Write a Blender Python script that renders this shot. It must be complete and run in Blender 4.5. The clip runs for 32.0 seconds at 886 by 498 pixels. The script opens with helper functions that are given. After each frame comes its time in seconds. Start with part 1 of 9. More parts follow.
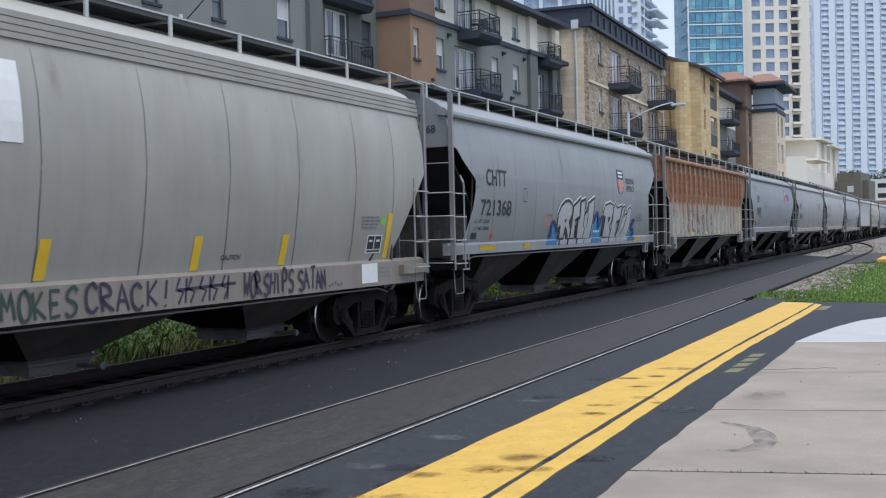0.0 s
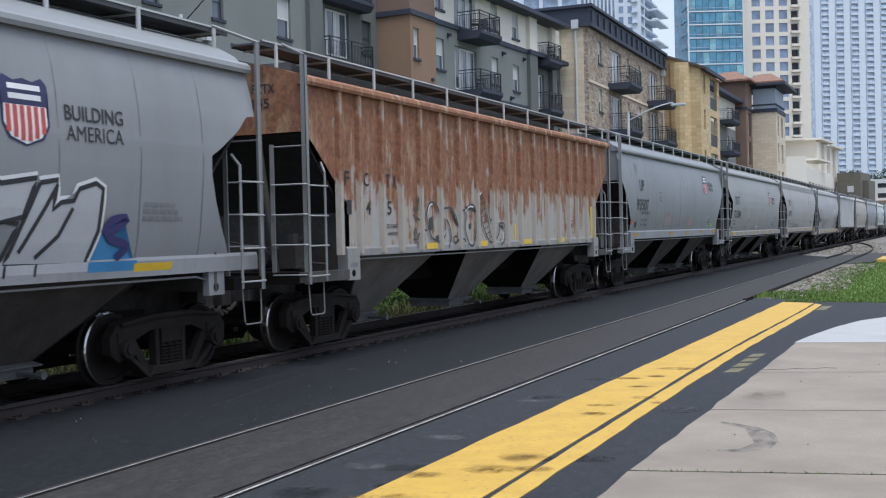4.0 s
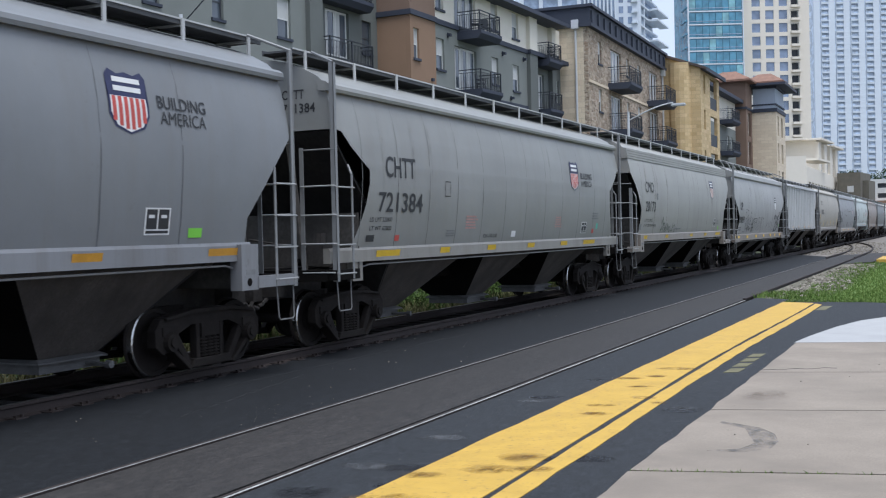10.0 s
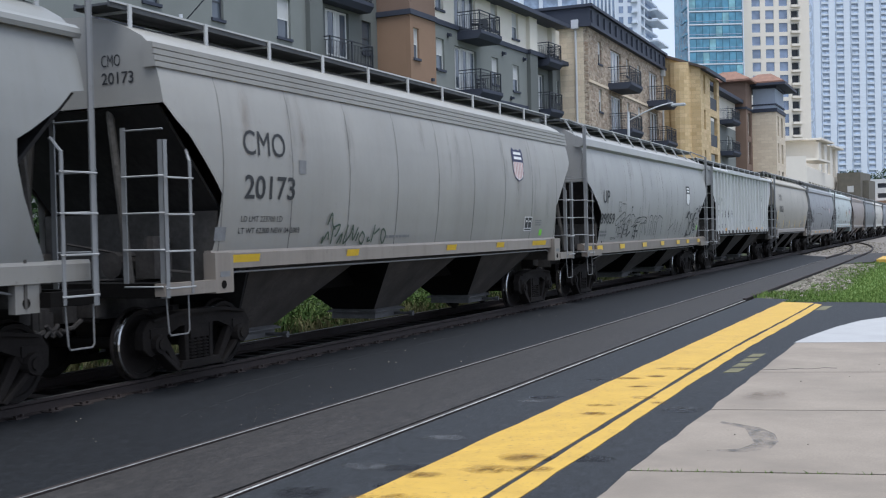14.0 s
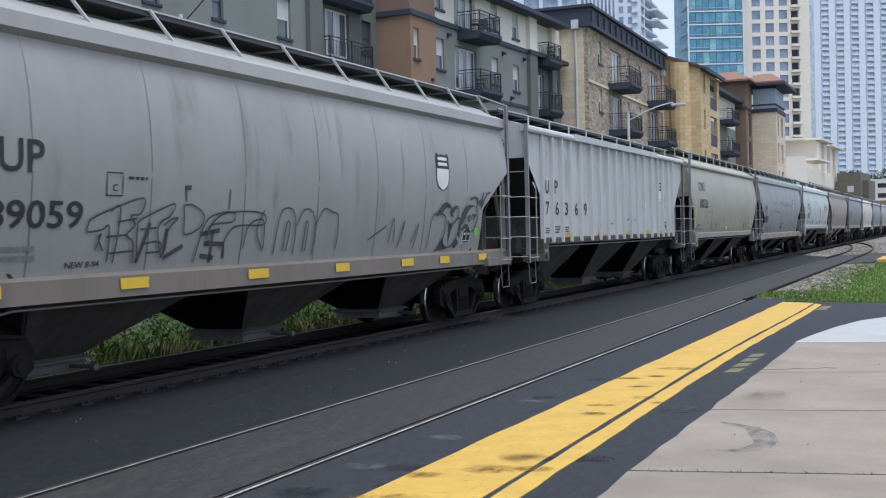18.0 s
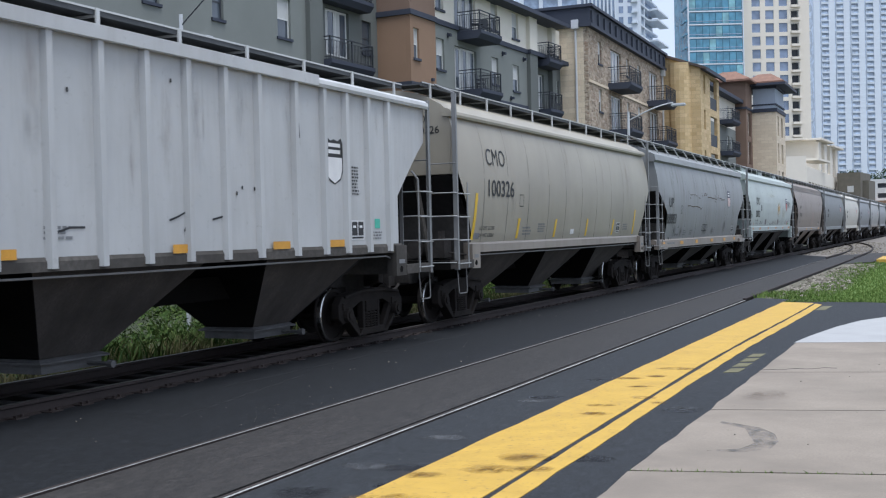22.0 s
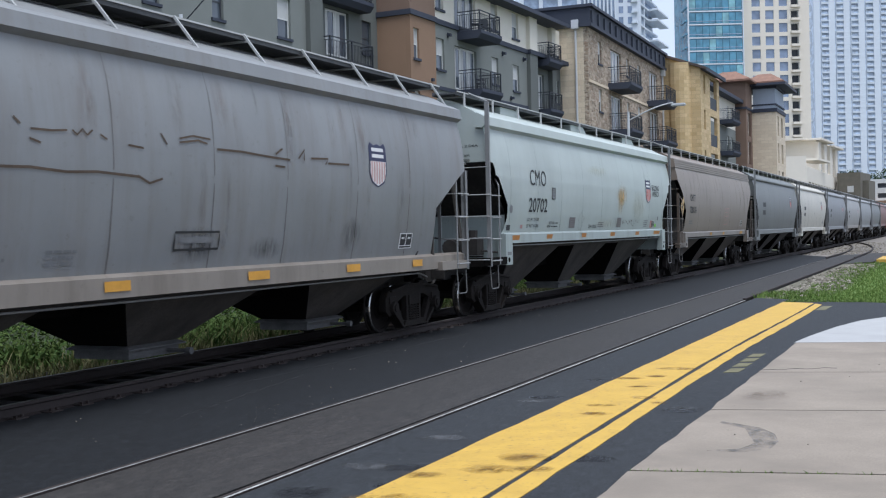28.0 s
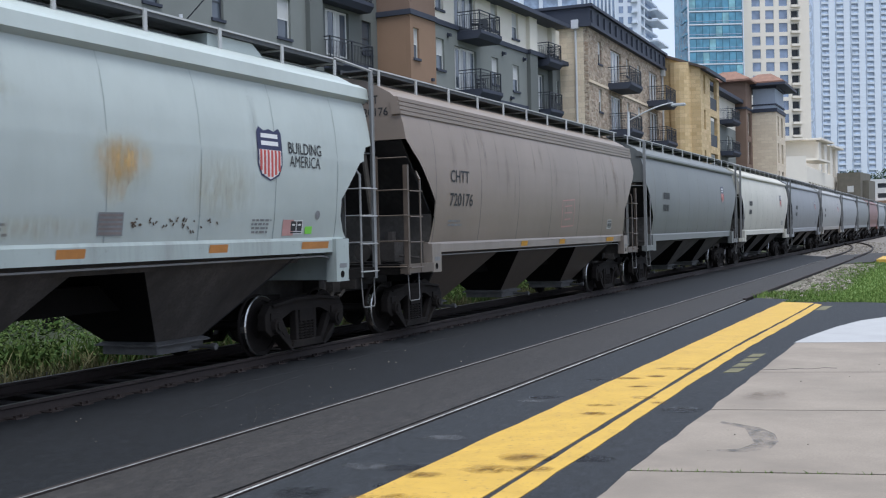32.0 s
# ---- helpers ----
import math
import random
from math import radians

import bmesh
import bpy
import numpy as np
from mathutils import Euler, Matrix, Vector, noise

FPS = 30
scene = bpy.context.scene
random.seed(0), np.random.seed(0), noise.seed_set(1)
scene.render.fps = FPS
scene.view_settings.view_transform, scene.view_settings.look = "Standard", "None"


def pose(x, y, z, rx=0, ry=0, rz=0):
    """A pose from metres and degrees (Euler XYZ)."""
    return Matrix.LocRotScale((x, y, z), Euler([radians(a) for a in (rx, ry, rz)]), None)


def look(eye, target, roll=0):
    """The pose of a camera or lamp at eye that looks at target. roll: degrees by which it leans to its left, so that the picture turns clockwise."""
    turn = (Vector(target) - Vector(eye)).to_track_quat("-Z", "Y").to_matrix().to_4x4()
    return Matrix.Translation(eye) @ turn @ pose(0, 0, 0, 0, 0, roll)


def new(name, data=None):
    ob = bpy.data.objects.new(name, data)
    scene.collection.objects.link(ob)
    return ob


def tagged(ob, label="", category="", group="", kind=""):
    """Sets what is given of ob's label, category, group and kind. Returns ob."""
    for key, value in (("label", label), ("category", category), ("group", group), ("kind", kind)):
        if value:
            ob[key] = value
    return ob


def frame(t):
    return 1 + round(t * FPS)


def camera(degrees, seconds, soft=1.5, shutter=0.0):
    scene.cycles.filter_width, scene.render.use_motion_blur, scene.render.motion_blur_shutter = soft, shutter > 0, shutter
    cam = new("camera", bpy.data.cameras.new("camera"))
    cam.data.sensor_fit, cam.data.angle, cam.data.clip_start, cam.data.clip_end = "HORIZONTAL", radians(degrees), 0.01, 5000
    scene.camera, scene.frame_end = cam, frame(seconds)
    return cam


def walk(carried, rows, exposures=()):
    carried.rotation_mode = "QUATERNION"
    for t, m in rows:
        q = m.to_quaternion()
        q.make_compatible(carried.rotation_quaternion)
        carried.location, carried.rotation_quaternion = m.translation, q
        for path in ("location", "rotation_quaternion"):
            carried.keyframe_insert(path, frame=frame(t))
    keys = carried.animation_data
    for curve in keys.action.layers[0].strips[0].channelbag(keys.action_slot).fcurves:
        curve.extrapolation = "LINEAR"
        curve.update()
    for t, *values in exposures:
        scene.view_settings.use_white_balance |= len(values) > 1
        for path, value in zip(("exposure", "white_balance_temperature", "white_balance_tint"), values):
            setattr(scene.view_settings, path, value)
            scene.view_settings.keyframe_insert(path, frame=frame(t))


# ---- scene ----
cam = camera(42.82, 32.0, soft=1.15, shutter=0.12)
EYE = (0.0, 0.0, 1.93)
# the camera stands still on the car park, looking across the tracks
SET = Matrix(((0.91115, 0.01580, 0.41177, 0.0), (0.41140, 0.02232, -0.91118, 0.0),
              (-0.02359, 0.99963, 0.01384, 1.93), (0, 0, 0, 1)))
walk(cam, [(0.0, SET), (32.0, SET)])

# ---- light: a bright overcast day ----
scene.view_settings.exposure = 0.27
world = bpy.data.worlds.new("overcast_sky")
scene.world = world
world.use_nodes = True
wn, wl = world.node_tree.nodes, world.node_tree.links
sky = wn.new("ShaderNodeTexSky")
sky.sky_type, sky.sun_disc = "NISHITA", False
sky.sun_elevation, sky.sun_rotation = radians(75.6), radians(132)
sky.air_density, sky.dust_density, sky.ozone_density = 1.0, 4.0, 2.0
veil = wn.new("ShaderNodeMix")
veil.data_type = "RGBA"
veil.inputs[0].default_value = 0.72
veil.inputs[7].default_value = (7.0, 8.2, 10.7, 1)
wl.new(sky.outputs[0], veil.inputs[6])
wl.new(veil.outputs[2], wn["Background"].inputs[0])
wn["Background"].inputs[1].default_value = 0.105
sun = new("sun", bpy.data.lights.new("sun", "SUN"))
sun.data.energy, sun.data.angle, sun.data.color = 3.1, radians(40), (0.915, 0.955, 1.0)
sun.matrix_world = look((11, -10, 58), (0, 0, 0))


# ---- materials ----
def nodes_of(name, rough=0.6, metal=0.0):
    m = bpy.data.materials.new(name)
    m.use_nodes = True
    n, l = m.node_tree.nodes, m.node_tree.links
    b = n["Principled BSDF"]
    b.inputs["Roughness"].default_value, b.inputs["Metallic"].default_value = rough, metal
    return m, n, l, b


def coords(n, l, scale=(1, 1, 1), shift=True):
    tc = n.new("ShaderNodeTexCoord")
    mp = n.new("ShaderNodeMapping")
    mp.inputs["Scale"].default_value = scale
    src = tc.outputs["Object"]
    if shift:
        oi = n.new("ShaderNodeObjectInfo")
        mul = n.new("ShaderNodeMath")
        mul.operation, mul.inputs[1].default_value = "MULTIPLY", 37.0
        add = n.new("ShaderNodeVectorMath")
        l.new(oi.outputs["Random"], mul.inputs[0])
        l.new(src, add.inputs[0])
        l.new(mul.outputs[0], add.inputs[1])
        src = add.outputs[0]
    l.new(src, mp.inputs[0])
    return mp.outputs[0]


def grain(n, l, vec, scale, detail=4.0, rough=0.6):
    t = n.new("ShaderNodeTexNoise")
    t.inputs["Scale"].default_value, t.inputs["Detail"].default_value, t.inputs["Roughness"].default_value = scale, detail, rough
    l.new(vec, t.inputs["Vector"])
    return t.outputs["Fac"]


def ramp(n, l, fac, lo, hi):
    r = n.new("ShaderNodeMapRange")
    r.inputs[1].default_value, r.inputs[2].default_value = lo, hi
    l.new(fac, r.inputs[0])
    return r.outputs[0]


def blend(n, l, fac, a, b):
    m = n.new("ShaderNodeMix")
    m.data_type = "RGBA"
    if hasattr(fac, "links"):
        l.new(fac, m.inputs[0])
    else:
        m.inputs[0].default_value = fac
    for k, v in ((6, a), (7, b)):
        if hasattr(v, "links"):
            l.new(v, m.inputs[k])
        else:
            m.inputs[k].default_value = (*v, 1)
    return m.outputs[2]


def bump(n, l, b, fac, strength, dist=0.02):
    u = n.new("ShaderNodeBump")
    u.inputs["Strength"].default_value, u.inputs["Distance"].default_value = strength, dist
    l.new(fac, u.inputs["Height"])
    l.new(u.outputs[0], b.inputs["Normal"])


def shade(c, k):
    return tuple(min(1.0, x * k) for x in c)


def plain(name, col, rough=0.6, metal=0.0, vary=0.25, scale=3.0, fine=60.0, relief=0.15, stretch=(1, 1, 1), gloss=0.5):
    """A surface with two scales of variation and a fine relief."""
    m, n, l, b = nodes_of(name, rough, metal)
    b.inputs["Specular IOR Level"].default_value = gloss
    v = coords(n, l, stretch)
    big, small = grain(n, l, v, scale), grain(n, l, v, fine, 3.0)
    c = blend(n, l, ramp(n, l, big, 0.3, 0.7), shade(col, 1 - vary), shade(col, 1 + vary * 0.6))
    c = blend(n, l, ramp(n, l, small, 0.35, 0.8), c, shade(col, 1 - vary * 0.8))
    l.new(c, b.inputs["Base Color"])
    if relief:
        bump(n, l, b, small, relief, 0.01)
    return m


def car_paint(name, col, grime=0.35, dirt=(0.16, 0.13, 0.10), rough=0.42):
    """Weathered railcar paint: cloudy fading, vertical streaks, specks."""
    m, n, l, b = nodes_of(name, rough)
    b.inputs["Specular IOR Level"].default_value = 0.36
    v = coords(n, l)
    cloud = grain(n, l, v, 0.55, 5.0)
    streak = grain(n, l, coords(n, l, (1.0, 1.7, 0.16)), 1.3, 7.0, 0.68)
    speck = grain(n, l, v, 9.0, 6.0, 0.75)
    c = blend(n, l, ramp(n, l, cloud, 0.3, 0.72), shade(col, 0.88), shade(col, 1.06))
    f1 = n.new("ShaderNodeMath")
    f1.operation, f1.inputs[1].default_value = "MULTIPLY", grime * 0.6
    l.new(ramp(n, l, streak, 0.47, 0.78), f1.inputs[0])
    c = blend(n, l, f1.outputs[0], c, dirt)
    f2 = n.new("ShaderNodeMath")
    f2.operation, f2.inputs[1].default_value = "MULTIPLY", grime * 0.9
    l.new(ramp(n, l, speck, 0.60, 0.8), f2.inputs[0])
    c = blend(n, l, f2.outputs[0], c, shade(dirt, 0.7))
    l.new(c, b.inputs["Base Color"])
    bump(n, l, b, cloud, 0.25, 0.03)
    return m


def rusty_paint(name, col, bias=0.0):
    """Grey paint eaten by rust from the top down, in clouds and runs."""
    m, n, l, b = nodes_of(name, 0.8)
    tc = n.new("ShaderNodeTexCoord")
    sep = n.new("ShaderNodeSeparateXYZ")
    l.new(tc.outputs["Object"], sep.inputs[0])
    height = ramp(n, l, sep.outputs[2], 1.95, 3.3)
    v = coords(n, l, (1, 1, 1), False)
    cloud = grain(n, l, coords(n, l, (1, 1.3, 0.8), False), 1.5, 6.0, 0.62)
    runs = grain(n, l, coords(n, l, (1, 2.3, 0.30), False), 1.9, 6.0, 0.62)
    fine = grain(n, l, v, 11.0, 6.0, 0.75)
    a = n.new("ShaderNodeMath")
    a.operation, a.inputs[1].default_value = "MULTIPLY_ADD", 0.85
    l.new(runs, a.inputs[0])
    l.new(cloud, a.inputs[2])
    h = n.new("ShaderNodeMath")
    h.operation, h.inputs[1].default_value = "MULTIPLY_ADD", 0.34
    l.new(height, h.inputs[0])
    l.new(a.outputs[0], h.inputs[2])
    mask = ramp(n, l, h.outputs[0], 0.995 + bias, 1.10 + bias)
    rust = blend(n, l, ramp(n, l, fine, 0.38, 0.62), (0.285, 0.125, 0.060), (0.165, 0.070, 0.040))
    rust = blend(n, l, ramp(n, l, grain(n, l, coords(n, l, (1, 2.0, 0.5), False), 2.7, 6.0, 0.7), 0.52, 0.68), rust, (0.38, 0.25, 0.155))
    paint = blend(n, l, ramp(n, l, runs, 0.38, 0.66), col, (0.38, 0.30, 0.215))
    paint = blend(n, l, ramp(n, l, fine, 0.55, 0.8), paint, shade(col, 0.6))
    l.new(blend(n, l, mask, paint, rust), b.inputs["Base Color"])
    bump(n, l, b, fine, 0.4, 0.012)
    return m


def stone_wall(name, a, b_, c_, scale=1.0):
    """Coursed stone of uneven colour, block by block."""
    m, n, l, b = nodes_of(name, 0.85)
    v = coords(n, l, (1, 1, 1), False)
    br = n.new("ShaderNodeTexBrick")
    tcm = n.new("ShaderNodeTexCoord")
    sep = n.new("ShaderNodeSeparateXYZ")
    com = n.new("ShaderNodeCombineXYZ")
    add = n.new("ShaderNodeMath")
    l.new(tcm.outputs["Object"], sep.inputs[0])
    l.new(sep.outputs[0], add.inputs[0])
    l.new(sep.outputs[1], add.inputs[1])
    l.new(add.outputs[0], com.inputs[0])
    l.new(sep.outputs[2], com.inputs[1])
    l.new(com.outputs[0], br.inputs["Vector"])
    br.inputs["Scale"].default_value = 1.0
    br.inputs["Color1"].default_value, br.inputs["Color2"].default_value = (*a, 1), (*b_, 1)
    br.inputs["Mortar"].default_value = (*shade(c_, 0.86), 1)
    br.inputs["Brick Width"].default_value, br.inputs["Row Height"].default_value = 0.72 * scale, 0.30 * scale
    br.inputs["Mortar Size"].default_value = 0.018
    cl = grain(n, l, v, 1.3, 5.0, 0.7)
    fi = grain(n, l, v, 14.0, 4.0)
    c = blend(n, l, ramp(n, l, cl, 0.52, 0.80), br.outputs["Color"], c_)
    c = blend(n, l, ramp(n, l, fi, 0.5, 0.9), c, shade(c_, 0.6))
    l.new(c, b.inputs["Base Color"])
    bump(n, l, b, br.outputs["Fac"], -0.5, 0.02)
    return m


def fieldstone(name):
    """Rough rubble stone: each lump of its own colour, with pale joints."""
    m, n, l, b = nodes_of(name, 0.9)
    v = coords(n, l, (1.0, 1.0, 2.3), False)
    wob = n.new("ShaderNodeVectorMath")
    wob.operation = "ADD"
    nz = n.new("ShaderNodeTexNoise")
    nz.inputs["Scale"].default_value = 2.5
    l.new(v, nz.inputs["Vector"])
    sc = n.new("ShaderNodeVectorMath")
    sc.operation, sc.inputs["Scale"].default_value = "SCALE", 0.35
    l.new(nz.outputs["Color"], sc.inputs[0])
    l.new(v, wob.inputs[0])
    l.new(sc.outputs[0], wob.inputs[1])
    cell = n.new("ShaderNodeTexVoronoi")
    cell.inputs["Scale"].default_value = 3.0
    gap = n.new("ShaderNodeTexVoronoi")
    gap.feature, gap.inputs["Scale"].default_value = "DISTANCE_TO_EDGE", 3.0
    l.new(wob.outputs[0], cell.inputs["Vector"])
    l.new(wob.outputs[0], gap.inputs["Vector"])
    sep = n.new("ShaderNodeSeparateColor")
    l.new(cell.outputs["Color"], sep.inputs[0])
    c = blend(n, l, sep.outputs[0], (0.22, 0.165, 0.12), (0.64, 0.525, 0.40))
    c = blend(n, l, ramp(n, l, sep.outputs[1], 0.6, 0.9), c, (0.34, 0.235, 0.165))
    c = blend(n, l, ramp(n, l, gap.outputs["Distance"], 0.07, 0.0), c, (0.55, 0.48, 0.40))
    c = blend(n, l, ramp(n, l, grain(n, l, v, 9.0, 4.0), 0.45, 0.8), c, (0.30, 0.23, 0.17))
    l.new(c, b.inputs["Base Color"])
    bump(n, l, b, ramp(n, l, gap.outputs["Distance"], 0.0, 0.15), 0.8, 0.05)
    return m


def stain(name, col, rough=0.6, strength=0.8, radial=True, upright=False):
    """A stain that thins out unevenly towards its edge."""
    m, n, l, b = nodes_of(name, rough)
    b.inputs["Base Color"].default_value = (*col, 1)
    tc = n.new("ShaderNodeTexCoord")
    mp = n.new("ShaderNodeMapping")
    mp.inputs["Location"].default_value = (0, -1, -1) if upright else (-1, -1, 0)
    mp.inputs["Scale"].default_value = (0, 2, 2) if upright else (2, 2, 0)
    l.new(tc.outputs["Generated"], mp.inputs[0])
    ln = n.new("ShaderNodeVectorMath")
    ln.operation = "LENGTH"
    l.new(mp.outputs[0], ln.inputs[0])
    edge = ramp(n, l, ln.outputs["Value"], 1.0 if radial else 9.0, 0.15 if radial else 8.0)
    spots = ramp(n, l, grain(n, l, coords(n, l, (1, 2.0, 0.5) if upright else (1, 0.6, 1)), 5.0, 6.0, 0.7), 0.38, 0.68)
    k = n.new("ShaderNodeMath")
    k.operation = "MULTIPLY"
    l.new(edge, k.inputs[0])
    l.new(spots, k.inputs[1])
    q = n.new("ShaderNodeMath")
    q.operation, q.inputs[1].default_value = "MULTIPLY", strength
    l.new(k.outputs[0], q.inputs[0])
    l.new(q.outputs[0], b.inputs["Alpha"])
    return m


def asphalt(name, col, patch, crack=0.35, gloss=0.4):
    m, n, l, b = nodes_of(name, 0.72)
    v = coords(n, l, (1, 1, 1), False)
    big = grain(n, l, v, 0.35, 5.0, 0.65)
    worn = grain(n, l, coords(n, l, (3.0, 0.35, 1), False), 0.8, 5.0, 0.7)
    fine = grain(n, l, v, 55.0, 4.0, 0.8)
    c = blend(n, l, ramp(n, l, big, 0.35, 0.7), col, shade(col, 1.35))
    f = n.new("ShaderNodeMath")
    f.operation, f.inputs[1].default_value = "MULTIPLY", crack
    l.new(ramp(n, l, worn, 0.5, 0.8), f.inputs[0])
    c = blend(n, l, f.outputs[0], c, patch)
    c = blend(n, l, ramp(n, l, grain(n, l, coords(n, l, (1.6, 0.5, 1), False), 6.0, 7.0, 0.8), 0.47, 0.62), c, shade(col, 0.55))
    c = blend(n, l, ramp(n, l, grain(n, l, coords(n, l, (1.0, 0.4, 1), False), 13.0, 6.0, 0.8), 0.56, 0.68), c, shade(patch, 1.2))
    chips = grain(n, l, coords(n, l, (1, 0.55, 1), False), 15.0, 7.0, 0.88)
    c = blend(n, l, ramp(n, l, chips, 0.52, 0.72), c, shade(patch, 1.3))
    c = blend(n, l, ramp(n, l, chips, 0.47, 0.36), c, shade(col, 0.35))
    c = blend(n, l, ramp(n, l, fine, 0.52, 0.80), c, shade(patch, 1.2))
    l.new(c, b.inputs["Base Color"])
    b.inputs["Specular IOR Level"].default_value = gloss
    bump(n, l, b, fine, 0.5, 0.008)
    return m


def glass(name, col, rough=0.08):
    m, n, l, b = nodes_of(name, rough)
    v = coords(n, l)
    c = blend(n, l, ramp(n, l, grain(n, l, v, 0.35, 2.0), 0.35, 0.65), shade(col, 0.75), shade(col, 1.3))
    l.new(c, b.inputs["Base Color"])
    b.inputs["Specular IOR Level"].default_value = 0.8
    return m


def leaf_mat(name, a, c):
    m, n, l, b = nodes_of(name, 0.8)
    b.inputs["Specular IOR Level"].default_value = 0.2
    g = n.new("ShaderNodeNewGeometry")
    l.new(blend(n, l, g.outputs["Random Per Island"], a, c), b.inputs["Base Color"])
    return m


M_ASPHALT = asphalt("sealed_asphalt", (0.0092, 0.0108, 0.0132), (0.033, 0.037, 0.042), 0.4)
M_ASPHALT_STRIP = asphalt("black_sealed_asphalt", (0.0042, 0.0051, 0.0068), (0.0185, 0.0205, 0.0235), 0.35, 0.27)
M_ASPHALT_OLD = asphalt("worn_asphalt", (0.0175, 0.0152, 0.0140), (0.046, 0.0405, 0.037), 0.8)
M_CONCRETE = plain("broom_concrete", (0.255, 0.214, 0.173), 0.85, 0, 0.30, 0.9, 45.0, 0.3)
M_CONCRETE_WHITE = plain("fresh_concrete", (0.350, 0.350, 0.350), 0.85, 0, 0.12, 1.5, 45.0, 0.2)
def road_paint(name, col):
    """Road paint with tyre dirt in drawn-out clouds and worn specks."""
    m, n, l, b = nodes_of(name, 0.6)
    v = coords(n, l, (1, 1, 1), False)
    smear = grain(n, l, coords(n, l, (1.1, 0.8, 1), False), 1.4, 6.0, 0.7)
    fleck = grain(n, l, v, 16.0, 6.0, 0.8)
    c = blend(n, l, ramp(n, l, grain(n, l, v, 3.0), 0.3, 0.7), shade(col, 0.9), shade(col, 1.08))
    f = n.new("ShaderNodeMath")
    f.operation, f.inputs[1].default_value = "MULTIPLY", 0.45
    l.new(ramp(n, l, smear, 0.52, 0.78), f.inputs[0])
    c = blend(n, l, f.outputs[0], c, (0.30, 0.17, 0.035))
    c = blend(n, l, ramp(n, l, fleck, 0.57, 0.68), c, (0.15, 0.105, 0.04))
    c = blend(n, l, ramp(n, l, grain(n, l, coords(n, l, (1.4, 0.6, 1), False), 5.0, 7.0, 0.75), 0.60, 0.74), c, (0.24, 0.145, 0.035))
    l.new(c, b.inputs["Base Color"])
    bump(n, l, b, fleck, 0.3, 0.01)
    return m


M_YELLOW = road_paint("road_paint_yellow", (0.50, 0.305, 0.044))
M_OIL = stain("oil_stain", (0.19, 0.095, 0.010), 0.6, 0.75)
M_OIL_DARK = stain("tar_stain", (0.008, 0.008, 0.010), 0.5, 0.95)
M_OIL_CRACK = plain("crack_dirt", (0.018, 0.018, 0.019), 0.9)
M_RUBBER = stain("rubber_scrape", (0.10, 0.10, 0.10), 0.8, 0.75, False)
M_SCUFF = stain("pale_scuff", (0.11, 0.113, 0.12), 0.8, 0.6)
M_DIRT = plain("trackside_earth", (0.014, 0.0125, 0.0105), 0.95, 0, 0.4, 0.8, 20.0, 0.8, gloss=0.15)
M_BALLAST = plain("limestone_ballast", (0.175, 0.155, 0.138), 0.9, 0, 0.3, 1.2, 9.0, 0.9)
M_VERGE = plain("stony_verge_soil", (0.13, 0.12, 0.085), 0.95, 0, 0.4, 1.5, 9.0, 0.9)
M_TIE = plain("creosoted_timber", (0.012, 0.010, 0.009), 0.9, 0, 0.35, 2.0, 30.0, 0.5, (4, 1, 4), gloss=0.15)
M_RAIL = plain("rusty_rail_steel", (0.036, 0.025, 0.022), 0.75, 0.2, 0.35, 2.0, 40.0, 0.4)
M_RAILTOP = plain("polished_rail_steel", (0.13, 0.12, 0.115), 0.45, 0.6, 0.2, 1.0, 40.0, 0.1)
M_SIDINGTOP = plain("dusty_rail_head", (0.20, 0.20, 0.20), 0.6, 0.0, 0.45, 3.0, 40.0, 0.3)
M_SIDINGEDGE = plain("worn_bright_rail_head", (0.40, 0.40, 0.39), 0.9, 0.0, 0.7, 3.0, 40.0, 0.3)
M_GROUND = plain("distant_ground", (0.12, 0.125, 0.10), 0.95, 0, 0.35, 0.05, 2.0, 0.4)
M_GRASS = leaf_mat("grass_blades", (0.075, 0.145, 0.032), (0.165, 0.225, 0.065))
M_WEED = leaf_mat("weed_leaves", (0.028, 0.066, 0.012), (0.068, 0.098, 0.024))
M_WEEDSOIL = plain("weedy_soil", (0.042, 0.055, 0.022), 1.0, 0, 0.5, 1.5, 12.0, 0.9)
M_DRYWEED = leaf_mat("dry_weeds", (0.10, 0.10, 0.04), (0.19, 0.17, 0.08))
M_TREE = leaf_mat("tree_leaves", (0.020, 0.045, 0.018), (0.05, 0.085, 0.03))

# grime, and on hopper ends and inner slopes the shade between them
M_UNDER = plain("grimy_shaded_underframe", (0.0095, 0.0085, 0.0078), 0.9, 0, 0.4, 1.2, 25.0, 0.4, gloss=0.08)
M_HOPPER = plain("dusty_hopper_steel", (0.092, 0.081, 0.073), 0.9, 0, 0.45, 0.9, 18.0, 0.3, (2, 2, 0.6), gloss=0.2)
M_PALEHOPPER = plain("pale_dusty_hopper_steel", (0.19, 0.172, 0.155), 0.9, 0, 0.4, 0.9, 14.0, 0.3, (2, 2, 0.6), gloss=0.2)
M_GEAR = plain("dusty_brake_gear_steel", (0.055, 0.050, 0.047), 0.8, 0, 0.45, 3.0, 20.0, 0.3, gloss=0.2)
M_PAN = plain("worn_outlet_steel", (0.115, 0.113, 0.112), 0.7, 0, 0.4, 2.0, 20.0, 0.3, (2, 0.6, 2), gloss=0.3)
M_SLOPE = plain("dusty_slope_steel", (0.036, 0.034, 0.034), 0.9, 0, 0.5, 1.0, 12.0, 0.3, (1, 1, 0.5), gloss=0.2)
M_PLATE = plain("grimy_grey_plate", (0.095, 0.088, 0.080), 0.9, 0, 0.5, 1.2, 14.0, 0.3, gloss=0.2)
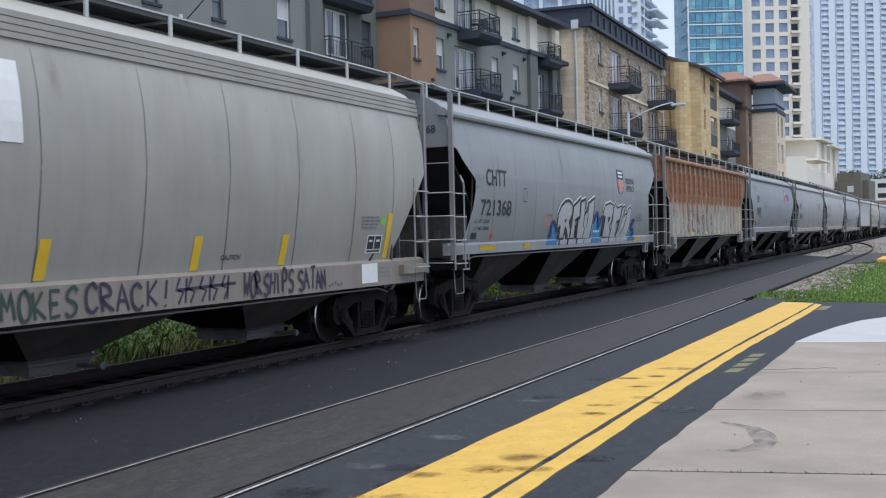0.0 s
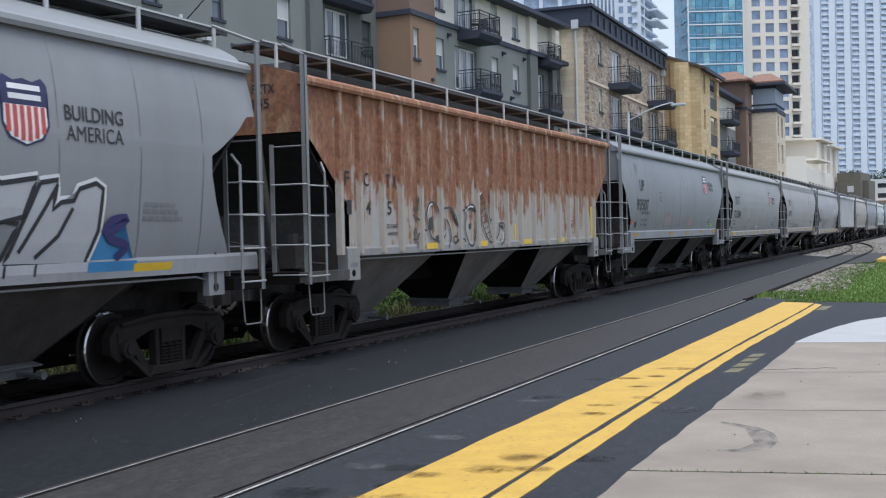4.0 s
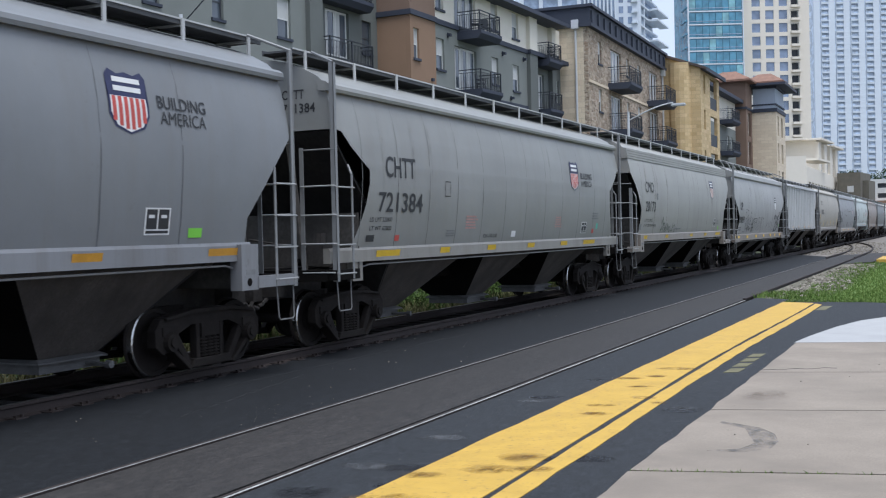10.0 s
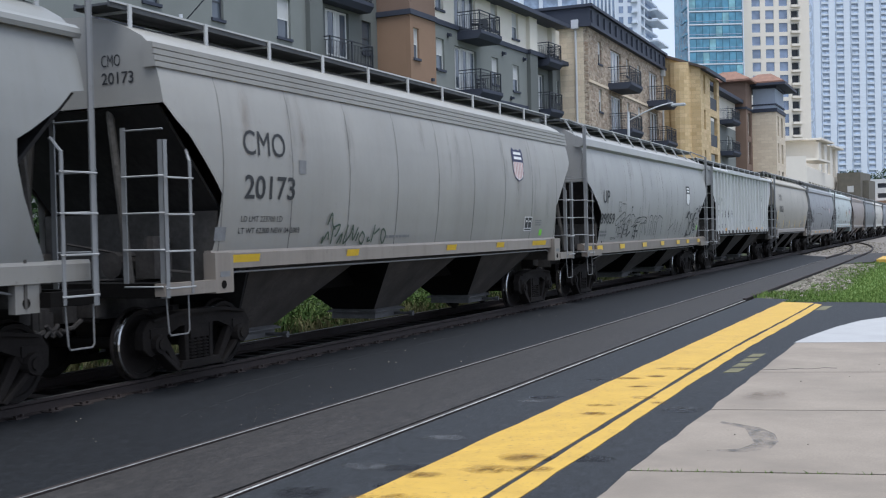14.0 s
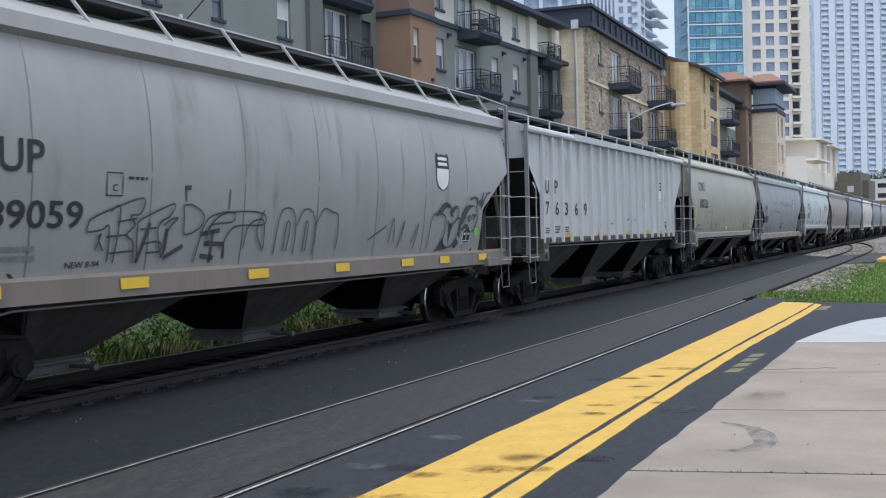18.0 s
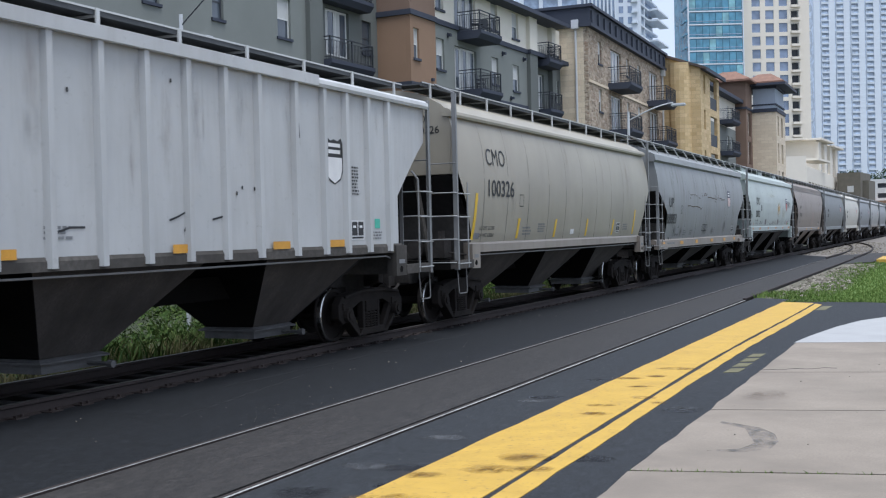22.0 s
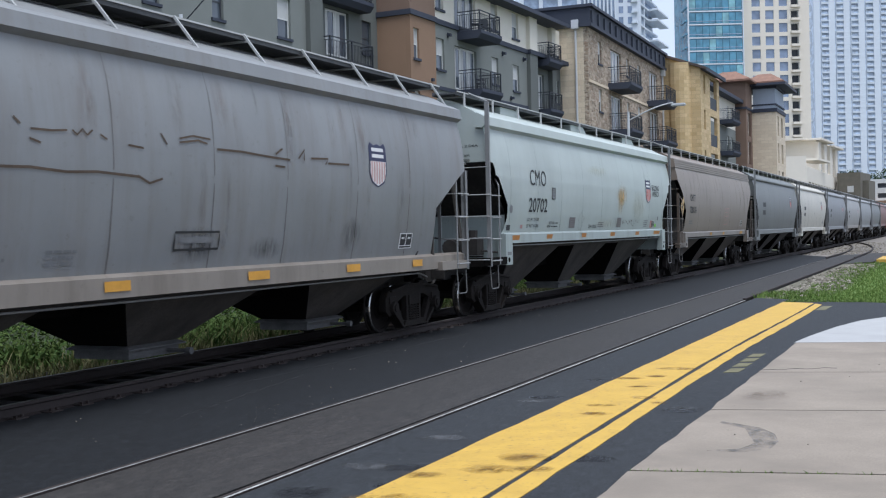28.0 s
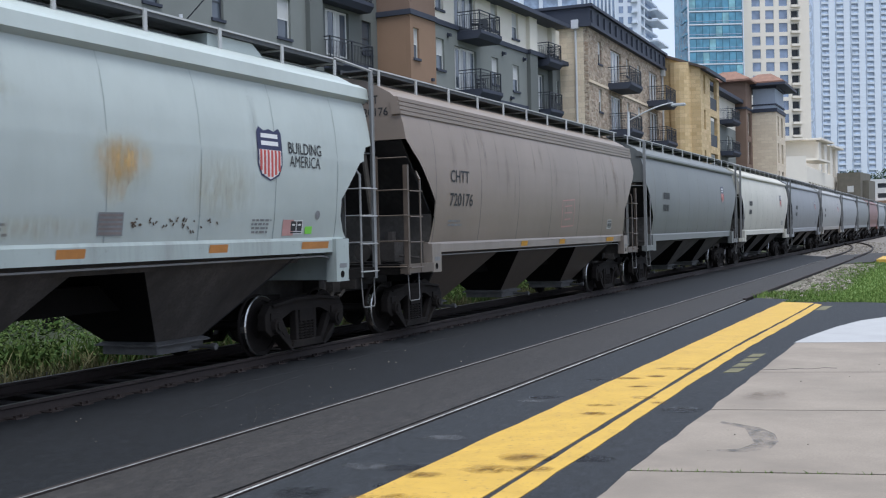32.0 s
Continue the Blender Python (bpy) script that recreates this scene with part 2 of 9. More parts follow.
M_TRUCK = plain("oily_cast_steel", (0.024, 0.0205, 0.0185), 0.8, 0.0, 0.4, 3.0, 35.0, 0.5, gloss=0.1)
M_WHEEL = plain("brown_wheel_steel", (0.019, 0.016, 0.0145), 0.7, 0.0, 0.3, 3.0, 30.0, 0.2, gloss=0.1)
M_TREAD = plain("polished_wheel_tread", (0.55, 0.54, 0.52), 0.25, 1.0, 0.1, 3.0, 30.0, 0.0)
M_GRATE = plain("galvanised_walkway_grating", (0.075, 0.079, 0.084), 0.7, 0.2, 0.3, 2.0, 60.0, 0.4)
M_LETTER = plain("black_stencil_paint", (0.022, 0.023, 0.026), 0.6, 0, 0.3, 4.0, 60.0, 0.0)
M_ORANGE = plain("amber_reflector_tape", (0.62, 0.30, 0.035), 0.45, 0, 0.2, 5.0, 60.0, 0.0)
M_YTAPE = plain("yellow_reflector_tape", (0.72, 0.46, 0.03), 0.45, 0, 0.15, 5.0, 60.0, 0.0)
M_WHITE = plain("white_stencil_paint", (0.70, 0.70, 0.69), 0.6, 0, 0.12, 4.0, 60.0, 0.0)
M_RED = plain("red_stencil_paint", (0.52, 0.075, 0.06), 0.6, 0, 0.2, 4.0, 60.0, 0.0)
M_FADEDRED = plain("faded_red_stencil", (0.48, 0.26, 0.24), 0.6, 0, 0.2, 4.0, 60.0, 0.0)
M_PALERED = plain("sun_faded_red_paint", (0.56, 0.36, 0.34), 0.6, 0, 0.25, 6.0, 60.0, 0.0)
M_NAVY = plain("navy_logo_paint", (0.022, 0.026, 0.08), 0.55, 0, 0.2, 4.0, 60.0, 0.0)
M_GREEN = plain("green_inspection_sticker", (0.20, 0.62, 0.06), 0.5, 0, 0.1, 4.0, 60.0, 0.0)
M_TEAL = plain("teal_inspection_sticker", (0.06, 0.45, 0.33), 0.5, 0, 0.1, 4.0, 60.0, 0.0)
M_BLUE = plain("blue_spray_paint", (0.05, 0.25, 0.50), 0.5, 0, 0.25, 2.0, 30.0, 0.0)
M_INDIGO = plain("indigo_spray_paint", (0.035, 0.03, 0.13), 0.6, 0, 0.3, 3.0, 40.0, 0.0)
M_DARKGREENSPRAY = plain("dark_green_spray_paint", (0.03, 0.06, 0.038), 0.6, 0, 0.3, 3.0, 40.0, 0.0)
M_PURPLE = plain("purple_spray_paint", (0.035, 0.026, 0.055), 0.6, 0, 0.3, 3.0, 40.0, 0.0)
M_SILVER = plain("silver_spray_paint", (0.42, 0.43, 0.44), 0.5, 0, 0.12, 2.0, 40.0, 0.0)
M_PALESILVER = plain("pale_silver_spray", (0.50, 0.50, 0.51), 0.5, 0, 0.15, 2.0, 40.0, 0.0)
M_SEAM = plain("dirty_weld_seam", (0.125, 0.122, 0.115), 0.8, 0, 0.4, 1.5, 20.0, 0.0)

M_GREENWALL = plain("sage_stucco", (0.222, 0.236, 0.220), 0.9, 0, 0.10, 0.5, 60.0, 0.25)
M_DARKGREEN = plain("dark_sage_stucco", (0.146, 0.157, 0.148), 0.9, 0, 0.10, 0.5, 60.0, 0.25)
M_BEIGE = plain("cream_stucco", (0.80, 0.745, 0.645), 0.9, 0, 0.08, 0.5, 60.0, 0.25)
M_BROWN = plain("terracotta_stucco", (0.290, 0.182, 0.118), 0.9, 0, 0.10, 0.5, 60.0, 0.25)
M_BROWN2 = plain("chocolate_stucco", (0.211, 0.139, 0.103), 0.9, 0, 0.10, 0.5, 60.0, 0.25)
M_TRIM = plain("slate_trim", (0.039, 0.047, 0.070), 0.7, 0, 0.15, 0.8, 40.0, 0.1)
M_BLUEWALL = plain("blue_grey_stucco", (0.433, 0.490, 0.570), 0.9, 0, 0.1, 0.6, 60.0, 0.2)
M_OLIVE = plain("olive_brown_brick", (0.155, 0.140, 0.112), 0.9, 0, 0.2, 0.8, 9.0, 0.2)
M_IRON = plain("dark_balcony_iron", (0.041, 0.047, 0.057), 0.6, 0.2, 0.2, 2.0, 40.0, 0.1)
M_STONE = fieldstone("mixed_fieldstone")
M_SAND = stone_wall("sandstone_blocks", (0.76, 0.645, 0.49), (0.66, 0.54, 0.40), (0.72, 0.60, 0.45), 1.15)
M_GOLD = stone_wall("golden_limestone", (0.70, 0.53, 0.30), (0.53, 0.375, 0.19), (0.63, 0.46, 0.26), 1.0)
M_TILE = plain("clay_roof_tiles", (0.25, 0.135, 0.095), 0.8, 0, 0.3, 2.0, 12.0, 0.4)
M_SASH = plain("white_window_frame", (0.684, 0.684, 0.661), 0.5, 0, 0.06, 2.0, 60.0, 0.0)
M_SASHDARK = plain("dark_frame_and_backing", (0.05, 0.055, 0.065), 0.5, 0, 0.1, 2.0, 60.0, 0.0)
M_PANE = glass("window_glass", (0.085, 0.103, 0.125))
M_CURTAIN = plain("pale_window_blind", (0.56, 0.56, 0.545), 0.8, 0, 0.08, 2.0, 30.0, 0.0)
M_TEALGLASS = glass("teal_curtain_wall", (0.070, 0.235, 0.335), 0.12)
M_TEALGLASS2 = glass("light_teal_glass", (0.20, 0.43, 0.48), 0.15)
M_TOWERGLASS = glass("grey_blue_glass", (0.194, 0.251, 0.353), 0.12)
M_TOWERBEIGE = plain("tower_limestone", (0.74, 0.68, 0.585), 0.85, 0, 0.06, 0.08, 1.5, 0.0)
# tower white and blue carry the distance haze in their base colour
M_TOWERWHITE = plain("haze_tinted_white_panel", (0.65, 0.705, 0.76), 0.8, 0, 0.06, 0.05, 1.0, 0.0)
M_TOWERBLUE = glass("haze_tinted_blue_glass", (0.560, 0.640, 0.740), 0.4)
M_BALCONYSHADE = glass("hazy_balcony_shade", (0.33, 0.39, 0.47), 0.4)
M_SKYGLASS = glass("pale_sky_glass", (0.30, 0.38, 0.50), 0.15)
M_STEEL = plain("galvanised_pole", (0.62, 0.63, 0.64), 0.5, 0.4, 0.12, 1.0, 40.0, 0.1)


# ---- mesh helpers ----
def box(bm, x0, x1, y0, y1, z0, z1):
    v = [bm.verts.new((x, y, z)) for z in (z0, z1) for y in (y0, y1) for x in (x0, x1)]
    for f in ((0, 2, 3, 1), (4, 5, 7, 6), (0, 1, 5, 4), (2, 6, 7, 3), (0, 4, 6, 2), (1, 3, 7, 5)):
        bm.faces.new([v[i] for i in f])
    return v


def tube(bm, p, q, r, n=6, r2=None):
    p, q = Vector(p), Vector(q)
    r2 = r if r2 is None else r2
    d = (q - p).normalized()
    a = d.orthogonal().normalized()
    b = d.cross(a)
    ring = [[bm.verts.new(c + (a * math.cos(t) + b * math.sin(t)) * rr) for t in (2 * math.pi * i / n for i in range(n))]
            for c, rr in ((p, r), (q, r2))]
    for i in range(n):
        j = (i + 1) % n
        bm.faces.new((ring[0][i], ring[0][j], ring[1][j], ring[1][i]))
    bm.faces.new(ring[0][::-1])
    bm.faces.new(ring[1])


def pipe(bm, pts, r, n=6):
    """One bent tube through pts."""
    pts = [Vector(p) for p in pts]
    rings = []
    for i, p in enumerate(pts):
        d = (pts[min(i + 1, len(pts) - 1)] - pts[max(i - 1, 0)]).normalized()
        a = d.cross(Vector((0.13, 0.95, 0.2))).normalized()
        b = d.cross(a)
        rings.append([bm.verts.new(p + (a * math.cos(t) + b * math.sin(t)) * r) for t in (2 * math.pi * j / n for j in range(n))])
    for x, y in zip(rings, rings[1:]):
        for j in range(n):
            bm.faces.new((x[j], x[(j + 1) % n], y[(j + 1) % n], y[j]))
    bm.faces.new(rings[0][::-1])
    bm.faces.new(rings[-1])


def prism(bm, pts, place, a, b):
    """A flat outline pts (u, v), thickened from a to b along the third axis; place(u, v, w) gives the point."""
    lo = [bm.verts.new(place(u, v, a)) for u, v in pts]
    hi = [bm.verts.new(place(u, v, b)) for u, v in pts]
    n = len(pts)
    bm.faces.new(lo[::-1])
    bm.faces.new(hi)
    for i in range(n):
        j = (i + 1) % n
        bm.faces.new((lo[i], lo[j], hi[j], hi[i]))


def mesh_of(name, bm, material, smooth=False):
    me = bpy.data.meshes.new(name)
    bmesh.ops.recalc_face_normals(bm, faces=bm.faces)
    bm.to_mesh(me)
    bm.free()
    for m in (material if isinstance(material, (list, tuple)) else [material]):
        me.materials.append(m)
    if smooth:
        me.shade_smooth()
        me.set_sharp_from_angle(angle=radians(28))
    return me


def part(name, bm, material, parent, label="", smooth=False, at=None):
    """Links a bmesh, or a mesh that is already made, as one mesh object under a thing or a part."""
    if isinstance(parent, tuple):
        parent, base = parent
        at = base @ (at or Matrix())
    me = bm if isinstance(bm, bpy.types.Mesh) else mesh_of(name, bm, material, smooth)
    ob = new(name, me)
    ob.parent = parent
    if at is not None:
        ob.matrix_basis = at
    if label:
        ob["label"] = label
    return ob


def thing(name, label, category, group="", at=None):
    ob = new(name)
    ob.empty_display_size = 0.3
    if at is not None:
        ob.matrix_basis = at
    return tagged(ob, label, category, group)


def structure(name, bm, material, label="", at=None, kind="structure"):
    ob = new(name, mesh_of(name, bm, material))
    if at is not None:
        ob.matrix_basis = at
    return tagged(ob, label, "", "", kind)


def boxes(*bs):
    bm = bmesh.new()
    for b in bs:
        box(bm, *b)
    return bm


# ---- ground, road, tracks ----
def sheet(bm, pts, z0, z1):
    prism(bm, pts, lambda u, v, w: (u, v, w), z0, z1)


def poly(*pts):
    bm = bmesh.new()
    sheet(bm, pts[:-1], *pts[-1])
    return bm


bm = bmesh.new()
bmesh.ops.create_grid(bm, x_segments=24, y_segments=24, size=2600)
structure("ground", bm, M_GROUND, "flat grey-green ground reaching the horizon", pose(0, 1200, -0.20))

XC = -10.30          # centre line of the main track
RAIL = 0.15          # top of its rails
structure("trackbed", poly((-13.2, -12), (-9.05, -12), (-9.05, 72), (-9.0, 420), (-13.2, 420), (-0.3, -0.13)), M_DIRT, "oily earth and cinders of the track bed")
structure("road_strip", poly((-9.44, -6), (-6.515, -6), (-6.515, 70), (-9.44, 77), (-0.25, 0.0)), M_ASPHALT_STRIP, "dark sealed asphalt between the tracks")
structure("road_between_rails", poly((-6.40, -6), (-5.07, -6), (-5.07, 76), (-6.40, 74), (-0.25, 0.0)), M_ASPHALT_OLD, "worn grey asphalt between the sunken rails")
structure("road", poly((-4.949, -6), (6, -6), (6, 29.0), (-1.5, 29.2), (-4.85, 31.0), (-0.25, 0.0)), M_ASPHALT, "dark sealed asphalt of the car park edge")
structure("ballast_far", poly((-9.0, 69), (-2.9, 66), (-2.9, 190), (-9.0, 190), (-0.28, -0.03)), M_BALLAST, "pale limestone ballast round the turnout")
structure("ballast_verge", poly((-4.9, 31.0), (-3.3, 31.6), (-2.9, 35), (-3.1, 45), (-3.4, 58.5), (-4.9, 58.5), (-0.28, -0.02)), M_VERGE, "stony soil beside the siding")
structure("path", poly((-4.90, 58), (-3.7, 60.5), (-3.6, 78), (-4.90, 78), (-0.28, 0.0)), M_ASPHALT_OLD, "grey asphalt path beside the siding")
structure("lawn", poly((-3.9, 30.8), (-1.5, 29.22), (40, 29.02), (40, 58), (-3.0, 58), (-0.25, -0.03)), M_GRASS, "bright green mown verge")

rng = random.Random(4)


def wavy(x, y0, y1, step, amp, seed):
    r = random.Random(seed)
    n = int((y1 - y0) / step)
    return [(x(y0 + (y1 - y0) * i / n) + r.uniform(-amp, amp), y0 + (y1 - y0) * i / n) for i in range(n + 1)]


# two painted lines, wide and narrow, with worn, uneven edges
left = wavy(lambda y: -4.02 + 0.004 * (y - 8), 5.5, 29.4, 0.5, 0.012, 1)
mid = wavy(lambda y: -3.20 + 0.05 * math.sin(y * 0.28), 5.5, 29.0, 0.5, 0.010, 2)
bm = bmesh.new()
sheet(bm, left + mid[::-1], -0.002, 0.006)
structure("wide_yellow_line", bm, M_YELLOW, "wide worn yellow painted road line")
mid2 = wavy(lambda y: -3.135 + 0.05 * math.sin(y * 0.28), 5.5, 28.8, 0.5, 0.009, 3)
right = wavy(lambda y: -2.94 + 0.05 * math.sin(y * 0.28), 5.5, 28.4, 0.5, 0.012, 5)
bm = bmesh.new()
sheet(bm, mid2 + right[::-1], -0.002, 0.006)
structure("narrow_yellow_line", bm, M_YELLOW, "narrow worn yellow painted road line")
bm = bmesh.new()
for i in range(4):
    y = 15.1 + i * 0.62
    sheet(bm, [(-2.80, y), (-2.62, y + 0.1), (-2.60, y + 0.52), (-2.78, y + 0.45)], -0.002, 0.005)
sheet(bm, [(-2.86, 26.6), (-2.66, 26.7), (-2.62, 28.0), (-2.84, 27.9)], -0.002, 0.005)
structure("faded_yellow_marks", bm, plain("faded_yellow_paint", (0.15, 0.135, 0.065), 0.7, 0, 0.4, 6.0, 40.0), "faded remains of yellow paint")


def blot(cx, cy, rx, ry, seed, z0=0.004, z1=0.008, turn=0.0):
    r = random.Random(seed)
    pts = []
    for i in range(22):
        a = 2 * math.pi * i / 22
        k = 1 + r.uniform(-0.22, 0.22)
        u, v = rx * k * math.cos(a), ry * k * math.sin(a)
        pts.append((cx + u * math.cos(turn) - v * math.sin(turn), cy + u * math.sin(turn) + v * math.cos(turn)))
    bm = bmesh.new()
    sheet(bm, pts, z0, z1)
    return bm


for i, (cx, cy, rx, ry) in enumerate([(-3.46, 15.36, 0.32, 0.14), (-3.85, 14.2, 0.26, 0.10), (-3.55, 14.5, 0.16, 0.10), (-3.42, 11.4, 0.20, 0.12), (-3.45, 8.5, 0.34, 0.16), (-3.36, 9.0, 0.22, 0.22), (-3.12, 8.6, 0.22, 0.12), (-3.53, 13.5, 0.2, 0.07), (-3.55, 11.95, 0.2, 0.09), (-3.25, 12.62, 0.16, 0.12), (-3.0, 12.3, 0.1, 0.1), (-3.75, 7.25, 0.42, 0.20), (-3.35, 7.0, 0.30, 0.2), (-3.9, 8.1, 0.22, 0.12)]):
    structure("oil_stain", blot(cx, cy, rx, ry, i, 0.007, 0.0095, 0.42), M_OIL, "dark oil stain on the yellow paint")
for i, (cx, cy, rx, ry) in enumerate([(-3.12, 9.05, 0.10, 0.10), (-2.86, 9.15, 0.26, 0.16), (-4.12, 8.34, 0.26, 0.16), (-2.66, 11.9, 0.22, 0.22), (-4.35, 12.4, 0.24, 0.12), (-4.5, 7.3, 0.3, 0.18), (-4.2, 14.0, 0.16, 0.1), (-3.95, 7.7, 0.16, 0.12)]):
    structure("tar_stain", blot(cx, cy, rx, ry, 20 + i, 0.001, 0.003, 0.42), M_OIL_DARK, "black tar blot on the asphalt")
for i, (cx, cy, rx, ry) in enumerate([(-4.42, 9.7, 0.26, 0.18), (-4.5, 8.3, 0.24, 0.16), (-4.4, 12.1, 0.22, 0.14), (-2.65, 12.0, 0.25, 0.14)]):
    structure("scuff", blot(cx, cy, rx, ry, 40 + i, 0.001, 0.003, 0.42), M_SCUFF, "pale scuffed patch on the asphalt")


def crack(x0, y0, x1, y1, seed, w=0.007, z=0.0025):
    r = random.Random(seed)
    n = 26
    pts = [(x0 + (x1 - x0) * i / n + r.gauss(0, 0.02), y0 + (y1 - y0) * i / n + r.gauss(0, 0.02)) for i in range(n + 1)]
    bm = bmesh.new()
    sheet(bm, [(x - w * r.uniform(0.2, 1), y) for x, y in pts] + [(x + w * r.uniform(0.2, 1), y) for x, y in pts[::-1]], 0.0005, z)
    return bm


for i, c in enumerate([(-7.7, 10.0, -8.3, 13.5), (-8.7, 12, -8.5, 20)]):
    structure("crack", crack(*c, i), M_OIL_CRACK, "thin crack in the asphalt")
structure("crack", poly(*([(-2.36 + 0.07 * i + 0.02 * math.sin(i * 2.1), 15.35 + 0.035 * i + 0.05 * math.sin(i * 1.3)) for i in range(14)] + [(-2.36 + 0.07 * i + 0.02 * math.sin(i * 2.1), 15.37 + 0.035 * i + 0.05 * math.sin(i * 1.3)) for i in range(13, -1, -1)]), (0.0175, 0.0205)), M_OIL_CRACK, "thin crack in the concrete")

# concrete apron, slab by slab
apron = thing("concrete_apron", "broken-edged tan concrete car park slabs", "pavement")
apron["kind"] = "structure"
joints = [4.4, 8.72, 11.90, 15.14, 19.1]
for i in range(4):
    a, b = joints[i] + 0.02, joints[i + 1] - 0.02
    r = random.Random(50 + i)
    edge = [(-2.36 + r.uniform(-0.018, 0.018), a + (b - a) * k / 6) for k in range(7)]
    bm = bmesh.new()
    sheet(bm, edge + [(0.9, b + 0.24 * 3.26), (0.9, a + 0.24 * 3.26)], -0.1, 0.018)
    part("slab", bm, M_CONCRETE, apron)
    bm = bmesh.new()
    sheet(bm, [(0.93, a + 0.24 * 3.29), (0.93, b + 0.24 * 3.29), (6.0, b + 0.24 * 8.36), (6.0, a + 0.24 * 8.36)], -0.1, 0.018)
    part("slab", bm, M_CONCRETE, apron)
bm = bmesh.new()
sheet(bm, [(-2.40, 19.12), (-2.28, 20.3), (-2.02, 22.2), (-1.7, 23.7), (-1.22, 24.8), (0.2, 25.9), (6.0, 27.8), (6.0, 21.1), (0.5, 19.85)], -0.1, 0.016)
part("white_slab", bm, M_CONCRETE_WHITE, apron, "fresh white concrete slab")
structure("joint_dirt", poly((-2.2, 4.5), (6, 4.5), (6, 20.9), (-2.2, 19.0), (-0.2, 0.004)), M_DIRT, "earth and weeds in the concrete joints")
structure("tyre_scrape", poly((-1.83, 10.9), (-1.72, 10.5), (-1.62, 10.15), (-1.70, 9.85), (-1.95, 9.7), (-1.66, 9.72), (-1.46, 9.95), (-1.44, 10.3), (-1.52, 10.65), (-1.70, 10.95), (-2.1, 11.2), (-2.1, 11.12), (0.016, 0.0205)), M_RUBBER, "curved grey tyre scrape on the concrete")
structure("damp_patch", blot(-1.95, 13.0, 0.30, 0.42, 71, 0.016, 0.0205), stain("damp_concrete", (0.16, 0.12, 0.09), 0.7, 0.8), "brownish damp patch on the concrete")
structure("yellow_kerb", boxes((-3.5, -2.4, 60.0, 66.0, -0.05, 0.13)), M_YELLOW, "yellow-painted kerb end")


def rail_mesh(pts, top, head=None, edge=None):
    """A T-rail swept along pts (x, y)."""
    prof = [(-0.036, 0), (0.008, 0), (0.036, 0), (0.036, -0.035), (0.009, -0.05), (0.009, -0.135), (0.07, -0.155), (0.07, -0.17),
            (-0.07, -0.17), (-0.07, -0.155), (-0.009, -0.135), (-0.009, -0.05), (-0.036, -0.035)]
    bm = bmesh.new()
    rings = []
    for x, y in pts:
        rings.append([bm.verts.new((x + px, y, top + pz)) for px, pz in prof])
    n = len(prof)
    for a, b in zip(rings, rings[1:]):
        for i in range(n):
            f = bm.faces.new((a[i], a[(i + 1) % n], b[(i + 1) % n], b[i]))
            if i < 2:
                f.material_index = 1 + i * (edge is not None)
    for ring in (rings[0][::-1], rings[-1]):
        bm.faces.new(ring)
    return mesh_of("rail", bm, [M_RAIL, head or M_RAILTOP, edge or M_RAILTOP])


track = thing("railway_track", "rusty steel rails on dark creosoted timber sleepers", "railway track")
for side in (-0.7535, 0.7535):
    part("rail", rail_mesh([(XC + side, y) for y in range(-12, 421, 12)], RAIL), None, track, "rusty rail with a worn bright head")
tie = boxes((-1.3, 1.3, -0.11, 0.11, -0.16, -0.018))
bmesh.ops.bevel(tie, geom=tie.edges[:], offset=0.012, segments=1, affect="EDGES")
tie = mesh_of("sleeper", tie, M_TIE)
plate = bmesh.new()
box(plate, -0.19, 0.19, -0.095, 0.095, -0.02, 0.0)
for px in (-0.13, 0.13):
    box(plate, px - 0.018, px + 0.018, -0.06, -0.04, 0.0, 0.03)
    box(plate, px - 0.018, px + 0.018, 0.04, 0.06, 0.0, 0.03)
plate = mesh_of("tie_plate", plate, M_RAIL)
for i in range(190):
    y = 3.0 + 0.53 * i
    s = part("sleeper", tie, None, track, at=pose(XC + rng.uniform(-0.04, 0.04), y + rng.uniform(-0.03, 0.03), 0, 0, 0, rng.uniform(-1, 1)))
    if y < 45:
        part("tie_plate", plate, None, track, at=pose(XC + 0.7535 + rng.uniform(-0.02, 0.03), y, 0.012, 0, 0, rng.uniform(-4, 4)))
bm = bmesh.new()
for i in range(560):
    y = 104 + 0.53 * i
    box(bm, XC - 1.3, XC + 1.3, y - 0.11, y + 0.11, -0.16, -0.018)
tagged(part("far_sleeper_row", bm, M_TIE, track), kind="stuff")


def siding_shift(y):
    return -0.00172 * max(0.0, y - 73) ** 2


siding = thing("siding_track", "siding rails sunk in asphalt, curving to the main line", "railway track")
for x in (-6.47, -4.985):
    pts = [(x, y) for y in range(-6, 67 if x < -6 else 31, 6)]
    if x > -6:
        part("rail", rail_mesh([(x, y) for y in range(30, 67, 6)], 0.055, M_RAIL, M_RAIL), None, siding, "exposed dark rusty rail beside the stony verge")
    part("rail", rail_mesh([(x + siding_shift(y), y) for y in range(66, 121, 3)], 0.10, M_RAIL, M_RAIL), None, siding, "dark rusty turnout rail")
    part("rail", rail_mesh(pts, 0.010 if x < -6 else 0.004, M_RAIL, M_SIDINGTOP if x < -6 else M_SIDINGEDGE), None, siding, "sunken rail with a bright worn head")
structure("flangeway", poly((-6.6, -6), (-4.86, -6), (-4.86, 72), (-6.6, 72), (-0.24, -0.05)), M_DIRT, "earth packed in the flangeways")
for i in range(46):
    y = 72 + 0.62 * i
    x = -5.73 + siding_shift(y)
    part("sleeper", tie, None, siding, at=pose(x, y, -0.012 if y > 62 else -0.075, 0, 0, rng.uniform(-2, 2)))

